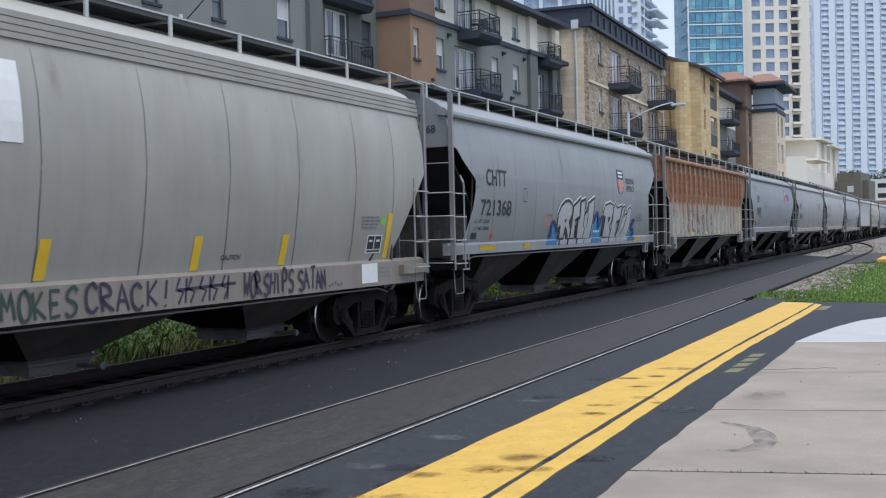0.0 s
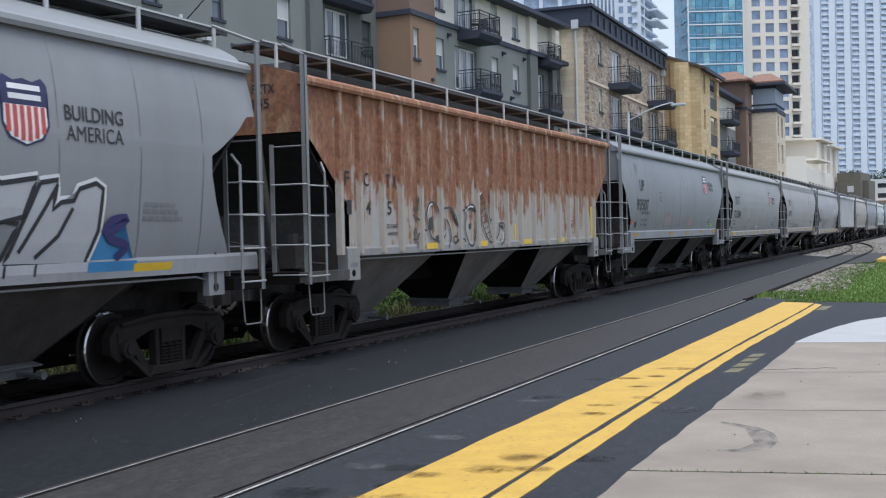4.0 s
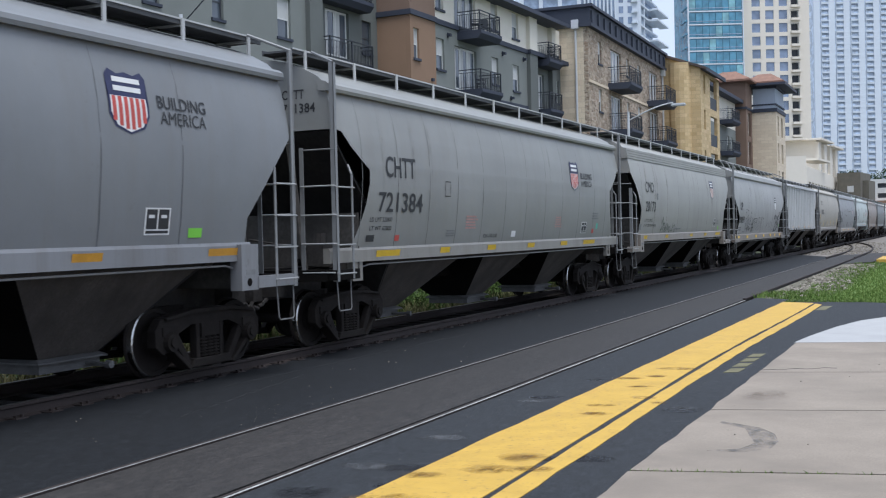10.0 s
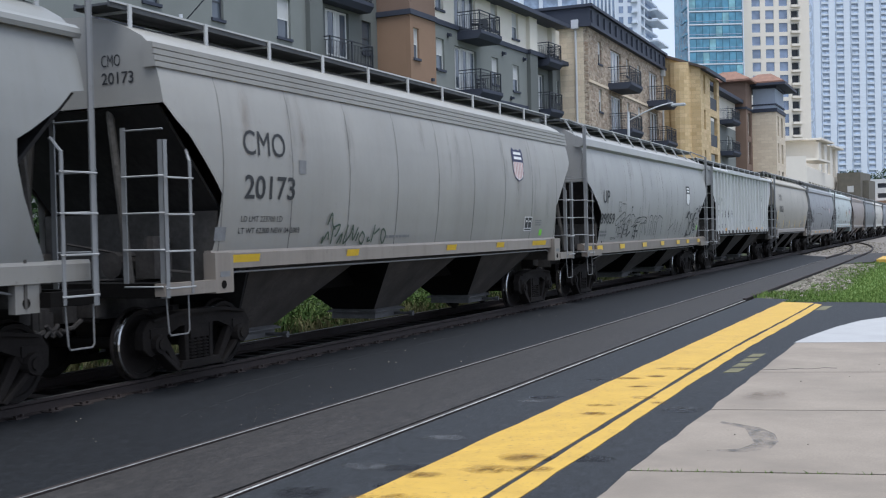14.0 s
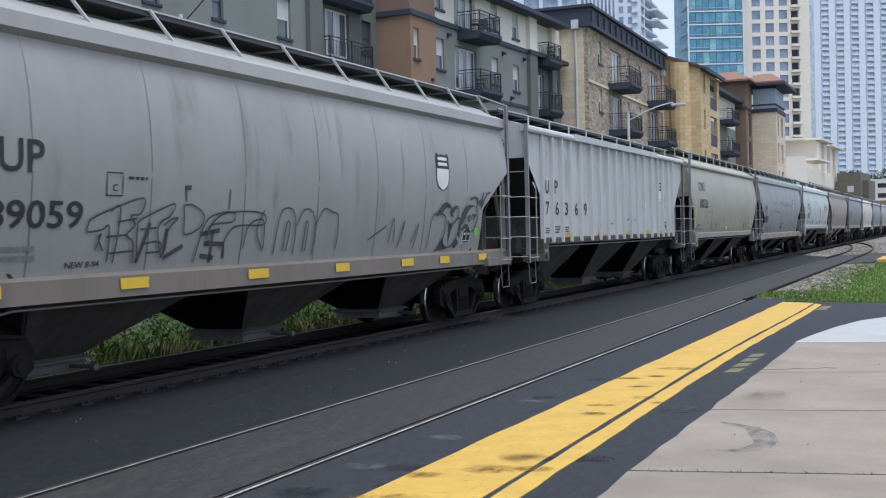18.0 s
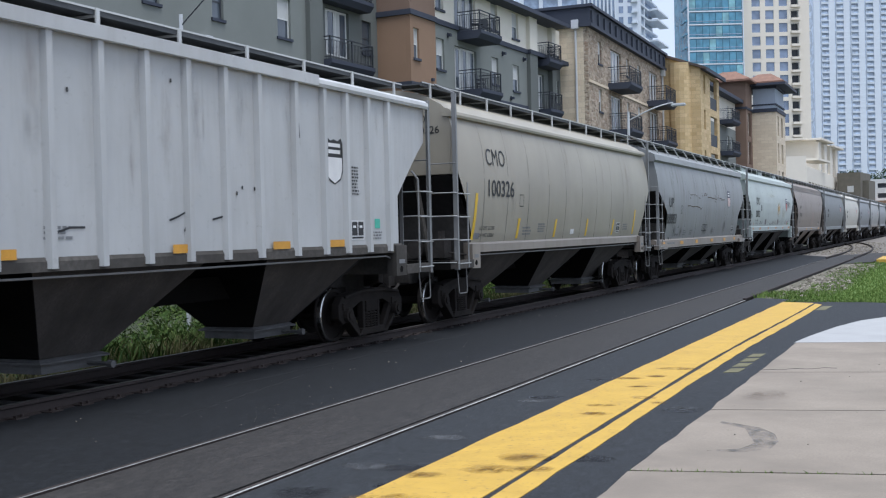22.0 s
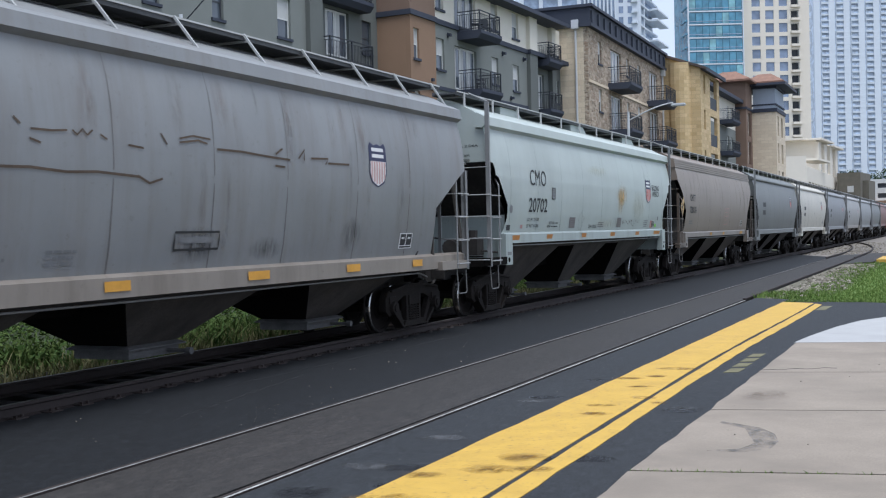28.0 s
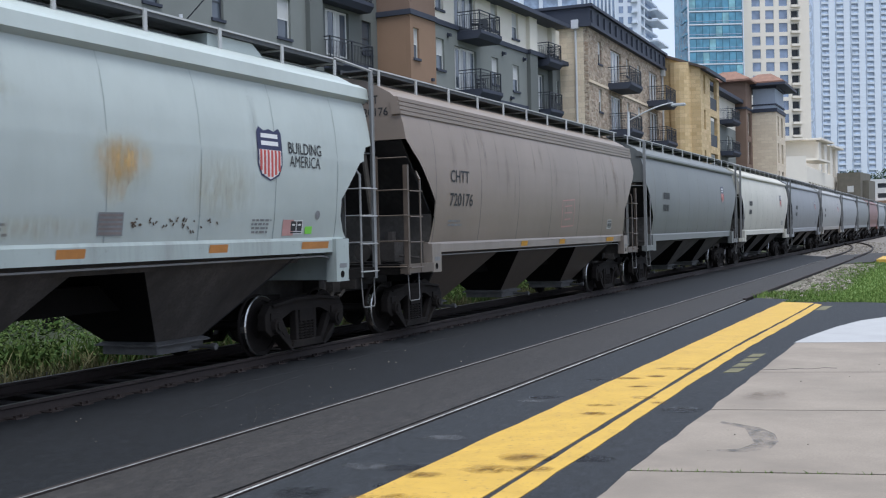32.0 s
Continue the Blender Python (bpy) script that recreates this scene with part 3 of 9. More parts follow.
# stones on the verge and specks of litter on the asphalt
stone = bmesh.new()
bmesh.ops.create_icosphere(stone, subdivisions=1, radius=1)
for v in stone.verts:
    v.co *= 1 + rng.uniform(-0.25, 0.25)
stone_faces = [[v.index for v in f.verts] for f in stone.faces]
stone_pts = [v.co.copy() for v in stone.verts]
stone.free()


def scatter_stones(name, label, spots, material):
    vs, fs = [], []
    for x, y, z, s in spots:
        o = len(vs)
        m = Matrix.Rotation(rng.uniform(0, 6.28), 3, "Z")
        sq = rng.uniform(0.5, 0.9)
        for p in stone_pts:
            q = m @ p
            vs.append((x + q.x * s, y + q.y * s, z + q.z * s * sq))
        fs += [[o + i for i in f] for f in stone_faces]
    me = bpy.data.meshes.new(name)
    me.from_pydata(vs, [], fs)
    me.materials.append(material)
    return tagged(new(name, me), label, "stones", "", "stuff")


M_STONES = leaf_mat("limestone_lumps", (0.07, 0.062, 0.048), (0.27, 0.245, 0.205))
scatter_stones("ballast_stones", "pale broken limestone lumps beside the siding rail",
               [(rng.triangular(-4.85, -2.9, -4.1), rng.uniform(31.8, 57), rng.uniform(-0.06, 0.0), rng.uniform(0.02, 0.085)) for _ in range(1300)], M_STONES)
scatter_stones("turnout_ballast", "pale ballast stones round the turnout",
               [(rng.uniform(-8.9, -3.2), rng.uniform(76, 125), rng.uniform(-0.05, -0.02), rng.uniform(0.03, 0.07)) for _ in range(1600)], M_STONES)
scatter_stones("litter_specks", "pale specks of grit and litter on the asphalt",
               [(rng.uniform(-9.1, -6.7), rng.uniform(6.5, 26), 0.002, rng.choice((0.004, 0.005, 0.006, 0.008, 0.013))) for _ in range(60)]
               + [(-6.9 + rng.gauss(0, 0.22), 10.6 + rng.gauss(0, 0.5), 0.002, 0.005) for _ in range(26)]
               + [(rng.uniform(-4.85, -4.2), rng.uniform(6.5, 22), 0.002, 0.005) for _ in range(40)]
               + [(rng.uniform(-2.3, 1), rng.uniform(8, 18), 0.02, rng.choice((0.006, 0.01))) for _ in range(30)], M_STONES)


def blades(name, label, spots, material, width, lean=0.35, category="grass"):
    """Bent blades; spots are (x, y, z, height)."""
    vs, fs = [], []
    for x, y, z, h in spots:
        a = rng.uniform(0, 6.28)
        w = width * rng.uniform(0.6, 1.3)
        dx, dy = math.cos(a) * w, math.sin(a) * w
        lx, ly = rng.gauss(0, lean) * h, rng.gauss(0, lean) * h
        o = len(vs)
        vs += [(x - dx, y - dy, z), (x + dx, y + dy, z), (x + dx * 0.7 + lx * 0.4, y + dy * 0.7 + ly * 0.4, z + h * 0.6),
               (x - dx * 0.7 + lx * 0.4, y - dy * 0.7 + ly * 0.4, z + h * 0.6), (x + lx, y + ly, z + h)]
        fs += [(o, o + 1, o + 2, o + 3), (o + 3, o + 2, o + 4)]
    me = bpy.data.meshes.new(name)
    me.from_pydata(vs, [], fs)
    me.materials.append(material)
    return tagged(new(name, me), label, category, "", "stuff")


def clumps(n, x0, x1, y0, y1, z, h0, h1, per, spread):
    out = []
    for _ in range(n):
        cx, cy, h = rng.uniform(x0, x1), rng.uniform(y0, y1), rng.uniform(h0, h1)
        for _ in range(per):
            out.append((cx + rng.gauss(0, spread), cy + rng.gauss(0, spread), z, h * rng.uniform(0.5, 1.1)))
    return out


blades("verge_grass", "bright green mown grass of the verge",
       [(rng.uniform(-3.9, 1.5), 29.4 + 30 * rng.random() ** 1.6, -0.03, rng.uniform(0.03, 0.09)) for _ in range(34000)]
       + clumps(40, -4.8, -3.2, 31.0, 33.0, -0.02, 0.06, 0.16, 40, 0.14) + clumps(60, -4.2, -3.0, 33, 58, -0.02, 0.06, 0.18, 30, 0.14), M_GRASS, 0.012)
blades("joint_weeds", "low weeds growing along a concrete joint",
       [(x, 8.72 + 0.24 * (x + 2.36) + rng.gauss(0, 0.012), 0.005, rng.uniform(0.012, 0.04)) for x in (rng.uniform(-2.36, 0.6) for _ in range(220)) if rng.random() < 0.4 + 0.6 * abs(math.sin(x * 5))], M_GRASS, 0.006, 0.6)
blades("trackside_weeds", "rank green weeds behind the track",
       clumps(300, -15.5, -12.2, 6, 60, -0.2, 0.3, 0.65, 40, 0.25), M_WEED, 0.022, 0.45, "weeds")
blades("trackside_dry_grass", "yellowing dry grass along the far rail",
       clumps(380, -13.4, -11.75, 5, 60, -0.2, 0.22, 0.50, 36, 0.2), M_DRYWEED, 0.014, 0.4, "grass")


def bushes(name, label, spots, material):
    """Low leafy bushes; spots are (x, y, radius, height)."""
    vs, fs = [], []
    for x, y, rad, h in spots:
        for _ in range(int(420 * rad * max(h, 0.5))):
            a, k = rng.uniform(0, 6.28), math.sqrt(rng.random())
            z = h * (1 - k ** 2.2) * rng.uniform(0.25, 1.0) * rng.choice((1.0, 1.0, 0.8, 1.15))
            c = Vector((x + rad * k * math.cos(a), y + rad * k * math.sin(a), -0.15 + z))
            d = Vector((rng.uniform(-1, 1), rng.uniform(-1, 1), rng.uniform(-0.6, 0.6))).normalized() * rng.uniform(0.03, 0.065)
            e = Vector((rng.uniform(-1, 1), rng.uniform(-1, 1), rng.uniform(-1, 1))).normalized() * rng.uniform(0.02, 0.04)
            o = len(vs)
            vs += [tuple(c - d), tuple(c + e), tuple(c + d), tuple(c - e)]
            fs.append((o, o + 1, o + 2, o + 3))
    me = bpy.data.meshes.new(name)
    me.from_pydata(vs, [], fs)
    me.materials.append(material)
    return tagged(new(name, me), label, "bushes", "", "stuff")


bushes("trackside_bushes", "low leafy green bushes behind the track",
       [(rng.uniform(-15.5, -12.6), rng.uniform(8, 62), rng.uniform(0.5, 1.1), rng.uniform(0.45, 1.05)) for _ in range(90)]
       + [(q.uniform(-21.5, -15.2), q.uniform(6, 66), q.uniform(0.7, 1.3), q.uniform(0.5, 1.0)) for q in [random.Random(58)] for _ in range(150)], M_WEED)
structure("far_verge", poly((-24, -10), (-11.9, -10), (-11.9, 120), (-24, 120), (-0.3, -0.15)), M_WEEDSOIL, "weedy verge behind the railway")


# ---- buildings ----
def facade(parent, name, material, u0, u1, z0, z1, openings=(), y=0.0, t=0.28, label=""):
    """A wall along local x, its outer face at local y, with openings (u0, u1, z0, z1) cut through."""
    us = [u for u in sorted({u0, u1, *(k for o in openings for k in o[:2])}) if u0 <= u <= u1]
    zs = [z for z in sorted({z0, z1, *(k for o in openings for k in o[2:])}) if z0 <= z <= z1]
    solid = [[not any(o[0] < (us[i] + us[i + 1]) / 2 < o[1] and o[2] < (zs[k] + zs[k + 1]) / 2 < o[3] for o in openings) for k in range(len(zs) - 1)] for i in range(len(us) - 1)]
    bm, made = bmesh.new(), {}

    def v(i, k, b):
        if (i, k, b) not in made:
            made[i, k, b] = bm.verts.new((us[i], y + t * b, zs[k]))
        return made[i, k, b]

    def is_solid(i, k):
        return 0 <= i < len(us) - 1 and 0 <= k < len(zs) - 1 and solid[i][k]
    for i in range(len(us) - 1):
        for k in range(len(zs) - 1):
            if not solid[i][k]:
                continue
            bm.faces.new((v(i, k, 0), v(i + 1, k, 0), v(i + 1, k + 1, 0), v(i, k + 1, 0)))
            bm.faces.new((v(i, k, 1), v(i, k + 1, 1), v(i + 1, k + 1, 1), v(i + 1, k, 1)))
            for di, dk, p, q in ((-1, 0, (i, k), (i, k + 1)), (1, 0, (i + 1, k + 1), (i + 1, k)), (0, -1, (i + 1, k), (i, k)), (0, 1, (i, k + 1), (i + 1, k + 1))):
                if not is_solid(i + di, k + dk):
                    bm.faces.new((v(*p, 0), v(*q, 0), v(*q, 1), v(*p, 1)))
    return part(name, bm, material, parent, label)


def side_wall(parent, name, material, u, y0, y1, z0, z1, t=0.28, label=""):
    return part(name, boxes((u, u + t, y0, y1, z0, z1)), material, parent, label)


CACHE = {}


def cached(key, make):
    if key not in CACHE:
        CACHE[key] = make()
    return CACHE[key]


def bars(w, h, b, d, cross=()):
    bm = boxes((0, w, 0, d, 0, b), (0, w, 0, d, h - b, h), (0, b, 0, d, b, h - b), (w - b, w, 0, d, b, h - b))
    for c in cross:
        if c[0] == "h":
            box(bm, b, w - b, 0.005, d - 0.005, c[1] - b / 2, c[1] + b / 2)
        else:
            box(bm, c[1] - b / 2, c[1] + b / 2, 0.005, d - 0.005, b, h - b)
    return bm


def window(parent, u, z, w, h, y=0.0, sash=None, blind=True):
    """A sash window set back in its opening: frame, two panes and a sill."""
    sash = sash or M_SASH
    k = ("win", round(w, 2), round(h, 2), sash.name)
    fr = cached(k, lambda: mesh_of("window", bars(w, h, 0.06, 0.07, [("h", h * 0.48)]), sash))
    ob = part("window", fr, None, parent, at=pose(u, y + 0.12, z))
    lo = cached(k + ("lo",), lambda: mesh_of("lower_pane", boxes((0.06, w - 0.06, 0.03, 0.045, 0.06, h * 0.48 - 0.03)), M_PANE))
    hi = cached(k + ("hi", blind), lambda: mesh_of("upper_pane", boxes((0.06, w - 0.06, 0.02, 0.035, h * 0.48 + 0.03, h - 0.06)), M_CURTAIN if blind else M_PANE))
    part("lower_pane", lo, None, ob)
    part("upper_pane", hi, None, ob)
    sill = cached(k + ("sill",), lambda: mesh_of("sill", boxes((-0.08, w + 0.08, -0.20, 0.0, -0.12, 0.0)), M_TRIM))
    part("sill", sill, None, ob)
    return ob


def french_doors(parent, u, z, w, h, y=0.0, leaves=2):
    lw = w / leaves
    for i in range(leaves):
        k = ("door", round(lw, 2), round(h, 2))
        fr = cached(k, lambda: mesh_of("balcony_door", bars(lw - 0.02, h, 0.11, 0.06), M_SASH))
        ob = part("balcony_door", fr, None, parent, "white glazed balcony door", at=pose(u + i * lw + 0.01, y + 0.14, z))
        part("pane", cached(k + ("p",), lambda: mesh_of("pane", boxes((0.11, lw - 0.13, 0.02, 0.035, 0.11, h - 0.11)), M_PANE)), None, ob)
        part("curtain", cached(k + ("c",), lambda: mesh_of("curtain", boxes((0.11, lw * 0.42, 0.012, 0.018, 0.11, h - 0.11)), M_CURTAIN)), None, ob)


def balcony(parent, u, z, w, d, y=0.0):
    """A dark boxed balcony slab with a barred railing on three sides."""
    k = ("balc", round(w, 2), round(d, 2))

    def slab():
        bm = bmesh.new()
        prism(bm, [(0.0, -0.02), (-d, -0.02), (-d - 0.08, -0.02), (-d - 0.08, -0.20), (-d + 0.12, -0.46), (0.0, -0.46)], lambda a, b, c: (c, a, b), -0.06, w + 0.06)
        return mesh_of("balcony", bm, M_TRIM)
    ob = part("balcony", cached(k, slab), None, parent, at=pose(u, y, z))

    def rail(b):
        bm = bmesh.new()
        prism(bm, [(0, 0), (0, -d), (w, -d), (w, 0), (w - b, 0), (w - b, -d + b), (b, -d + b), (b, 0)], lambda x, y, z: (x, y, z), -b, 0)
        return mesh_of("railing", bm, M_IRON)

    def bal():
        bm = bmesh.new()
        n = int(w / 0.13)
        for i in range(n + 1):
            x = w * i / n
            box(bm, x - 0.009, x + 0.009, -d + 0.012, -d + 0.03, -0.02, 0.86)
        m = int(d / 0.13)
        for i in range(1, m):
            for x in (0.02, w - 0.02):
                box(bm, x - 0.009, x + 0.009, -d * i / m - 0.009, -d * i / m + 0.009, -0.02, 0.86)
        for x in (0.0, w / 2, w):
            box(bm, x - 0.03, x + 0.03, -d, -d + 0.06, -0.02, 1.0)
        return mesh_of("baluster_grille", bm, M_IRON)
    for zz, b in ((1.05, 0.05), (0.88, 0.025), (0.10, 0.03)):
        part("railing", cached(k + ("r", b), lambda: rail(b)), None, ob, at=pose(0, 0, zz))
    part("baluster_grille", cached(k + ("b",), bal), None, ob)
    return ob


def frame_at(x, y, heading):
    return pose(x, y, 0, 0, 0, 90 - heading)


FLOORS = [0.30, 3.40, 6.53, 9.66, 12.80]

# the long sage and cream apartment house
flats = thing("apartment_building", "sage, cream and terracotta stucco apartment house with dark balconies", "building", "apartment row", frame_at(-24.0, 58.0, 2.84))
ws = []
for zf in FLOORS:
    up = zf > 12
    ws += [(-4.40, -3.48, zf + 0.86, zf + 2.48), (-2.26, 0.46, zf + 0.02, zf + 2.35), (2.50, 3.42, zf + 0.80, zf + 2.35), (5.52, 6.48, zf + 0.72, zf + 2.28)]
low, high = [o for o in ws if o[3] < 12.9], [o for o in ws if o[3] > 12.9]
facade(flats, "wall", M_GREENWALL, -4.7, 8.5, 0, 12.84, low, 0.12)
facade(flats, "upper_wall", M_BEIGE, -4.7, 8.5, 13.10, 15.2, high, 0.12, label="cream stucco top storey")
part("belt_course", boxes((-4.7, 7.65, 0.02, 0.40, 12.84, 13.10)), M_TRIM, flats, "slate belt course")
part("belt_course", boxes((-4.7, 8.45, 0.06, 0.40, 9.42, 9.62)), M_TRIM, flats, "slate belt course")
for zf in FLOORS:
    window(flats, -4.40, zf + 0.86, 0.92, 1.62, 0.12)
    french_doors(flats, -2.26, zf + 0.02, 2.72, 2.33, 0.12, 3)
    window(flats, 2.50, zf + 0.80, 0.92, 1.55, 0.12)
    window(flats, 5.52, zf + 0.72, 0.96, 1.56, 0.12)
    if zf > 6:
        balcony(flats, -1.85, zf, 2.6, 1.35, 0.12)
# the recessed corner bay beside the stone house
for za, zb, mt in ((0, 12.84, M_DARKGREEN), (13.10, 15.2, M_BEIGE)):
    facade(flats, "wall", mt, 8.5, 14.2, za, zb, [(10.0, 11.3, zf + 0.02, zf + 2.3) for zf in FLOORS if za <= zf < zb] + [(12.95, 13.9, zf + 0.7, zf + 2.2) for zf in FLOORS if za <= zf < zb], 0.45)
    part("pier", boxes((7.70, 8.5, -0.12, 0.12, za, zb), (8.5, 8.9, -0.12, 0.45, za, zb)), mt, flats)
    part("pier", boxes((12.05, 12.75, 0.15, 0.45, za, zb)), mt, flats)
part("belt_course", boxes((7.66, 14.2, -0.18, 0.7, 12.84, 13.10)), M_TRIM, flats, "slate belt course")
for zf in FLOORS:
    french_doors(flats, 10.0, zf + 0.02, 1.3, 2.28, 0.45, 2)
    window(flats, 12.95, zf + 0.7, 0.95, 1.5, 0.45)
    if zf > 6:
        balcony(flats, 9.9, zf, 2.1, 0.95, 0.45)
bm = bmesh.new()
prism(bm, [(-0.75, 15.12), (-0.75, 15.36), (5.5, 17.4), (5.5, 15.12)], lambda a, b, c: (c, a, b), -4.9, 13.0)
part("roof", bm, M_TRIM, flats, "low-pitched slate-dark roof with a deep eave")
# terracotta tower
facade(flats, "tower_wall", M_BROWN, -7.42, -4.7, 0, 12.84, [(-7.08, -6.50, zf + 1.06, zf + 2.58) for zf in FLOORS[:4]], 0.0, label="terracotta stucco tower")
facade(flats, "tower_wall", M_BROWN2, -7.42, -4.7, 13.10, 19.5, [], 0.0, label="chocolate stucco upper tower")
side_wall(flats, "tower_wall", M_BROWN, -7.42, 0.281, 3.2, 0, 12.84, label="terracotta stucco tower")
side_wall(flats, "tower_wall", M_BROWN2, -7.42, 0.281, 3.2, 13.10, 19.5, label="chocolate stucco upper tower")
part("belt_course", boxes((-7.52, -4.66, -0.10, 3.2, 12.84, 13.10)), M_TRIM, flats, "slate belt course")
part("belt_course", boxes((-7.50, -4.68, -0.08, 3.2, 9.30, 9.52)), M_TRIM, flats, "slate belt course")
for zf in FLOORS[:4]:
    window(flats, -7.08, zf + 1.06, 0.58, 1.52, 0.0)
# wall lamps on brackets
for u, z in ((-5.3, 9.75), (3.9, 12.3), (7.0, 12.35), (5.0, 9.8), (-3.2, 12.35)):
    bm = boxes((u, u + 0.20, -0.12, 0.10, z, z + 0.14), (u + 0.06, u + 0.14, 0.04, 0.12, z - 0.06, z + 0.2))
    part("wall_lamp", bm, M_TRIM, flats, "small dark bracket lamp")
# the set-back wing towards the near end
wing = [o for zf in FLOORS for o in ((-16.14, -15.14, zf + 1.0, zf + 2.75), (-20.6, -19.87, zf + 1.1, zf + 2.6), (-24.6, -23.7, zf + 1.1, zf + 2.6))]
WY = 1.8
facade(flats, "wing_wall", M_GREENWALL, -34.0, -13.96, 0, 16.0, wing, WY)
for zf in FLOORS:
    window(flats, -16.14, zf + 1.0, 1.0, 1.75, WY)
    window(flats, -20.6, zf + 1.1, 0.73, 1.5, WY, M_SASHDARK, False)
    window(flats, -24.6, zf + 1.1, 0.9, 1.5, WY, M_SASHDARK, False)
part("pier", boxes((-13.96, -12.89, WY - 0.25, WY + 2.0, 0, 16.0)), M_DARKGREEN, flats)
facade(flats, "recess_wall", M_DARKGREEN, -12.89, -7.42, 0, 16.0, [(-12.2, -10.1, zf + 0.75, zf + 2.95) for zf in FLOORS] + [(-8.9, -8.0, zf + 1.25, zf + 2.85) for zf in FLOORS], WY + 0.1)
for zf in FLOORS:
    french_doors(flats, -12.2, zf + 0.75, 2.1, 2.2, WY + 0.1, 2)
    window(flats, -8.9, zf + 1.25, 0.9, 1.6, WY + 0.1, M_SASHDARK, False)
    if zf > 6:
        balcony(flats, -12.85, zf + 0.42, 3.8, 0.70, WY + 0.1)
part("wall_lamp", boxes((-21.3, -20.9, WY - 0.25, WY + 0.02, 9.75, 9.95)), M_STEEL, flats, "pale bulkhead lamp")
part("roof", boxes((-34.5, -12.0, WY - 0.6, WY + 14, 16.0, 16.5)), M_TRIM, flats)
part("rear_block", boxes((-34.0, 14.2, 5.6, 16.0, 0, 15.1)), M_GREENWALL, flats)
part("planter", boxes((-27.5, -25.2, WY - 0.55, WY - 0.05, 9.2, 9.65)), M_TRIM, flats, "dark planter box")



def balcony_chair(m, turn):
    ch = thing("balcony_chair", "dark slatted patio chair standing on a balcony", "chair", "balcony chairs", m @ pose(0, 0, 0, 0, 0, turn))
    part("seat", boxes((-0.24, 0.24, -0.24, 0.24, 0.40, 0.45)), M_IRON, ch)
    part("backrest", boxes((-0.24, 0.24, 0.20, 0.25, 0.45, 0.95)), M_IRON, ch)
    for x in (-0.22, 0.22):
        part("armrest", boxes((x - 0.03, x + 0.03, -0.24, 0.20, 0.62, 0.66)), M_IRON, ch)
        for y in (-0.21, 0.21):
            part("leg", boxes((x - 0.02, x + 0.02, y - 0.02, y + 0.02, 0.0, 0.40)), M_IRON, ch)


for u, v, z, t in ((-1.2, -0.62, 12.78, 30), (0.2, -0.60, 12.78, -40), (11.3, -0.05, 12.78, 20), (-0.6, -0.6, 9.64, 15)):
    balcony_chair(frame_at(-24.0, 58.0, 2.84) @ pose(u, v, z), t)

# the houses beyond stand a little farther off and are a little larger
BEYOND = Matrix.Translation(EYE) @ Matrix.Scale(1.054, 4) @ Matrix.Translation(tuple(-c for c in EYE))

# the fieldstone house with a slate parapet
stoneh = thing("apartment_building", "brown fieldstone apartment house with a panelled slate parapet", "building", "apartment row", BEYOND @ frame_at(-20.9, 75.0, -1.5))
so = []
for k, zf in enumerate((2.4, 5.55, 8.62, 11.72)):
    so += [(-3.9, -3.0, zf + 1.0, zf + 2.45), (-0.6, 2.3, zf + 0.05, zf + 2.4), (3.9, 4.7, zf + 1.1, zf + 2.35), (7.3, 8.3, zf + 0.9, zf + 2.35), (11.2, 14.2, zf + 0.05, zf + 2.4)]
facade(stoneh, "wall", M_STONE, -6.3, 16.3, 0, 14.75, so, 0.0)
for zf in (2.4, 5.55, 8.62, 11.72):
    window(stoneh, -3.9, zf + 1.0, 0.9, 1.45)
    window(stoneh, 3.9, zf + 1.1, 0.8, 1.25)
    window(stoneh, 7.3, zf + 0.9, 1.0, 1.45)
    french_doors(stoneh, -0.6, zf + 0.05, 2.9, 2.35, 0.0, 3)
    french_doors(stoneh, 11.2, zf + 0.05, 3.0, 2.35, 0.0, 3)
    if zf > 5:
        balcony(stoneh, -1.4, zf, 3.3, 1.5)
        balcony(stoneh, 10.4, zf, 3.5, 1.5)
part("string_course", boxes((-6.3, 16.3, -0.06, 0.0, 11.25, 11.42)), M_SAND, stoneh, "pale stone string course")
side_wall(stoneh, "side_wall", M_SAND, -6.3, 0.282, 8.0, 0, 14.75, label="plain sandstone side wall")
part("parapet", boxes((-6.5, 16.45, -0.22, 8.0, 14.75, 15.9)), M_TRIM, stoneh, "slate-coloured parapet")
for i in range(15):
    u = -6.3 + i * 1.56
    part("parapet_panel", boxes((u, u + 0.22, -0.34, -0.22, 14.95, 15.7)), M_TRIM, stoneh)
part("cornice", boxes((-6.65, 16.55, -0.40, 8.1, 15.9, 16.08)), M_TRIM, stoneh)
part("cornice", boxes((-6.55, 16.5, -0.32, 8.0, 14.70, 14.90)), M_TRIM, stoneh)
bm = bmesh.new()
tube(bm, (-6.42, 0.75, 0.2), (-6.42, 0.75, 14.6), 0.075, 8)
box(bm, -6.62, -6.30, 0.52, 0.98, 14.6, 15.15)
part("downspout", bm, M_STEEL, stoneh, "white downspout with a leader box")
bm = bmesh.new()
tube(bm, (15.7, -0.12, 0.2), (15.7, -0.12, 14.6), 0.075, 8)
box(bm, 15.5, 15.95, -0.32, -0.01, 14.2, 14.7)
part("downspout", bm, M_STEEL, stoneh, "white downspout with a leader box")

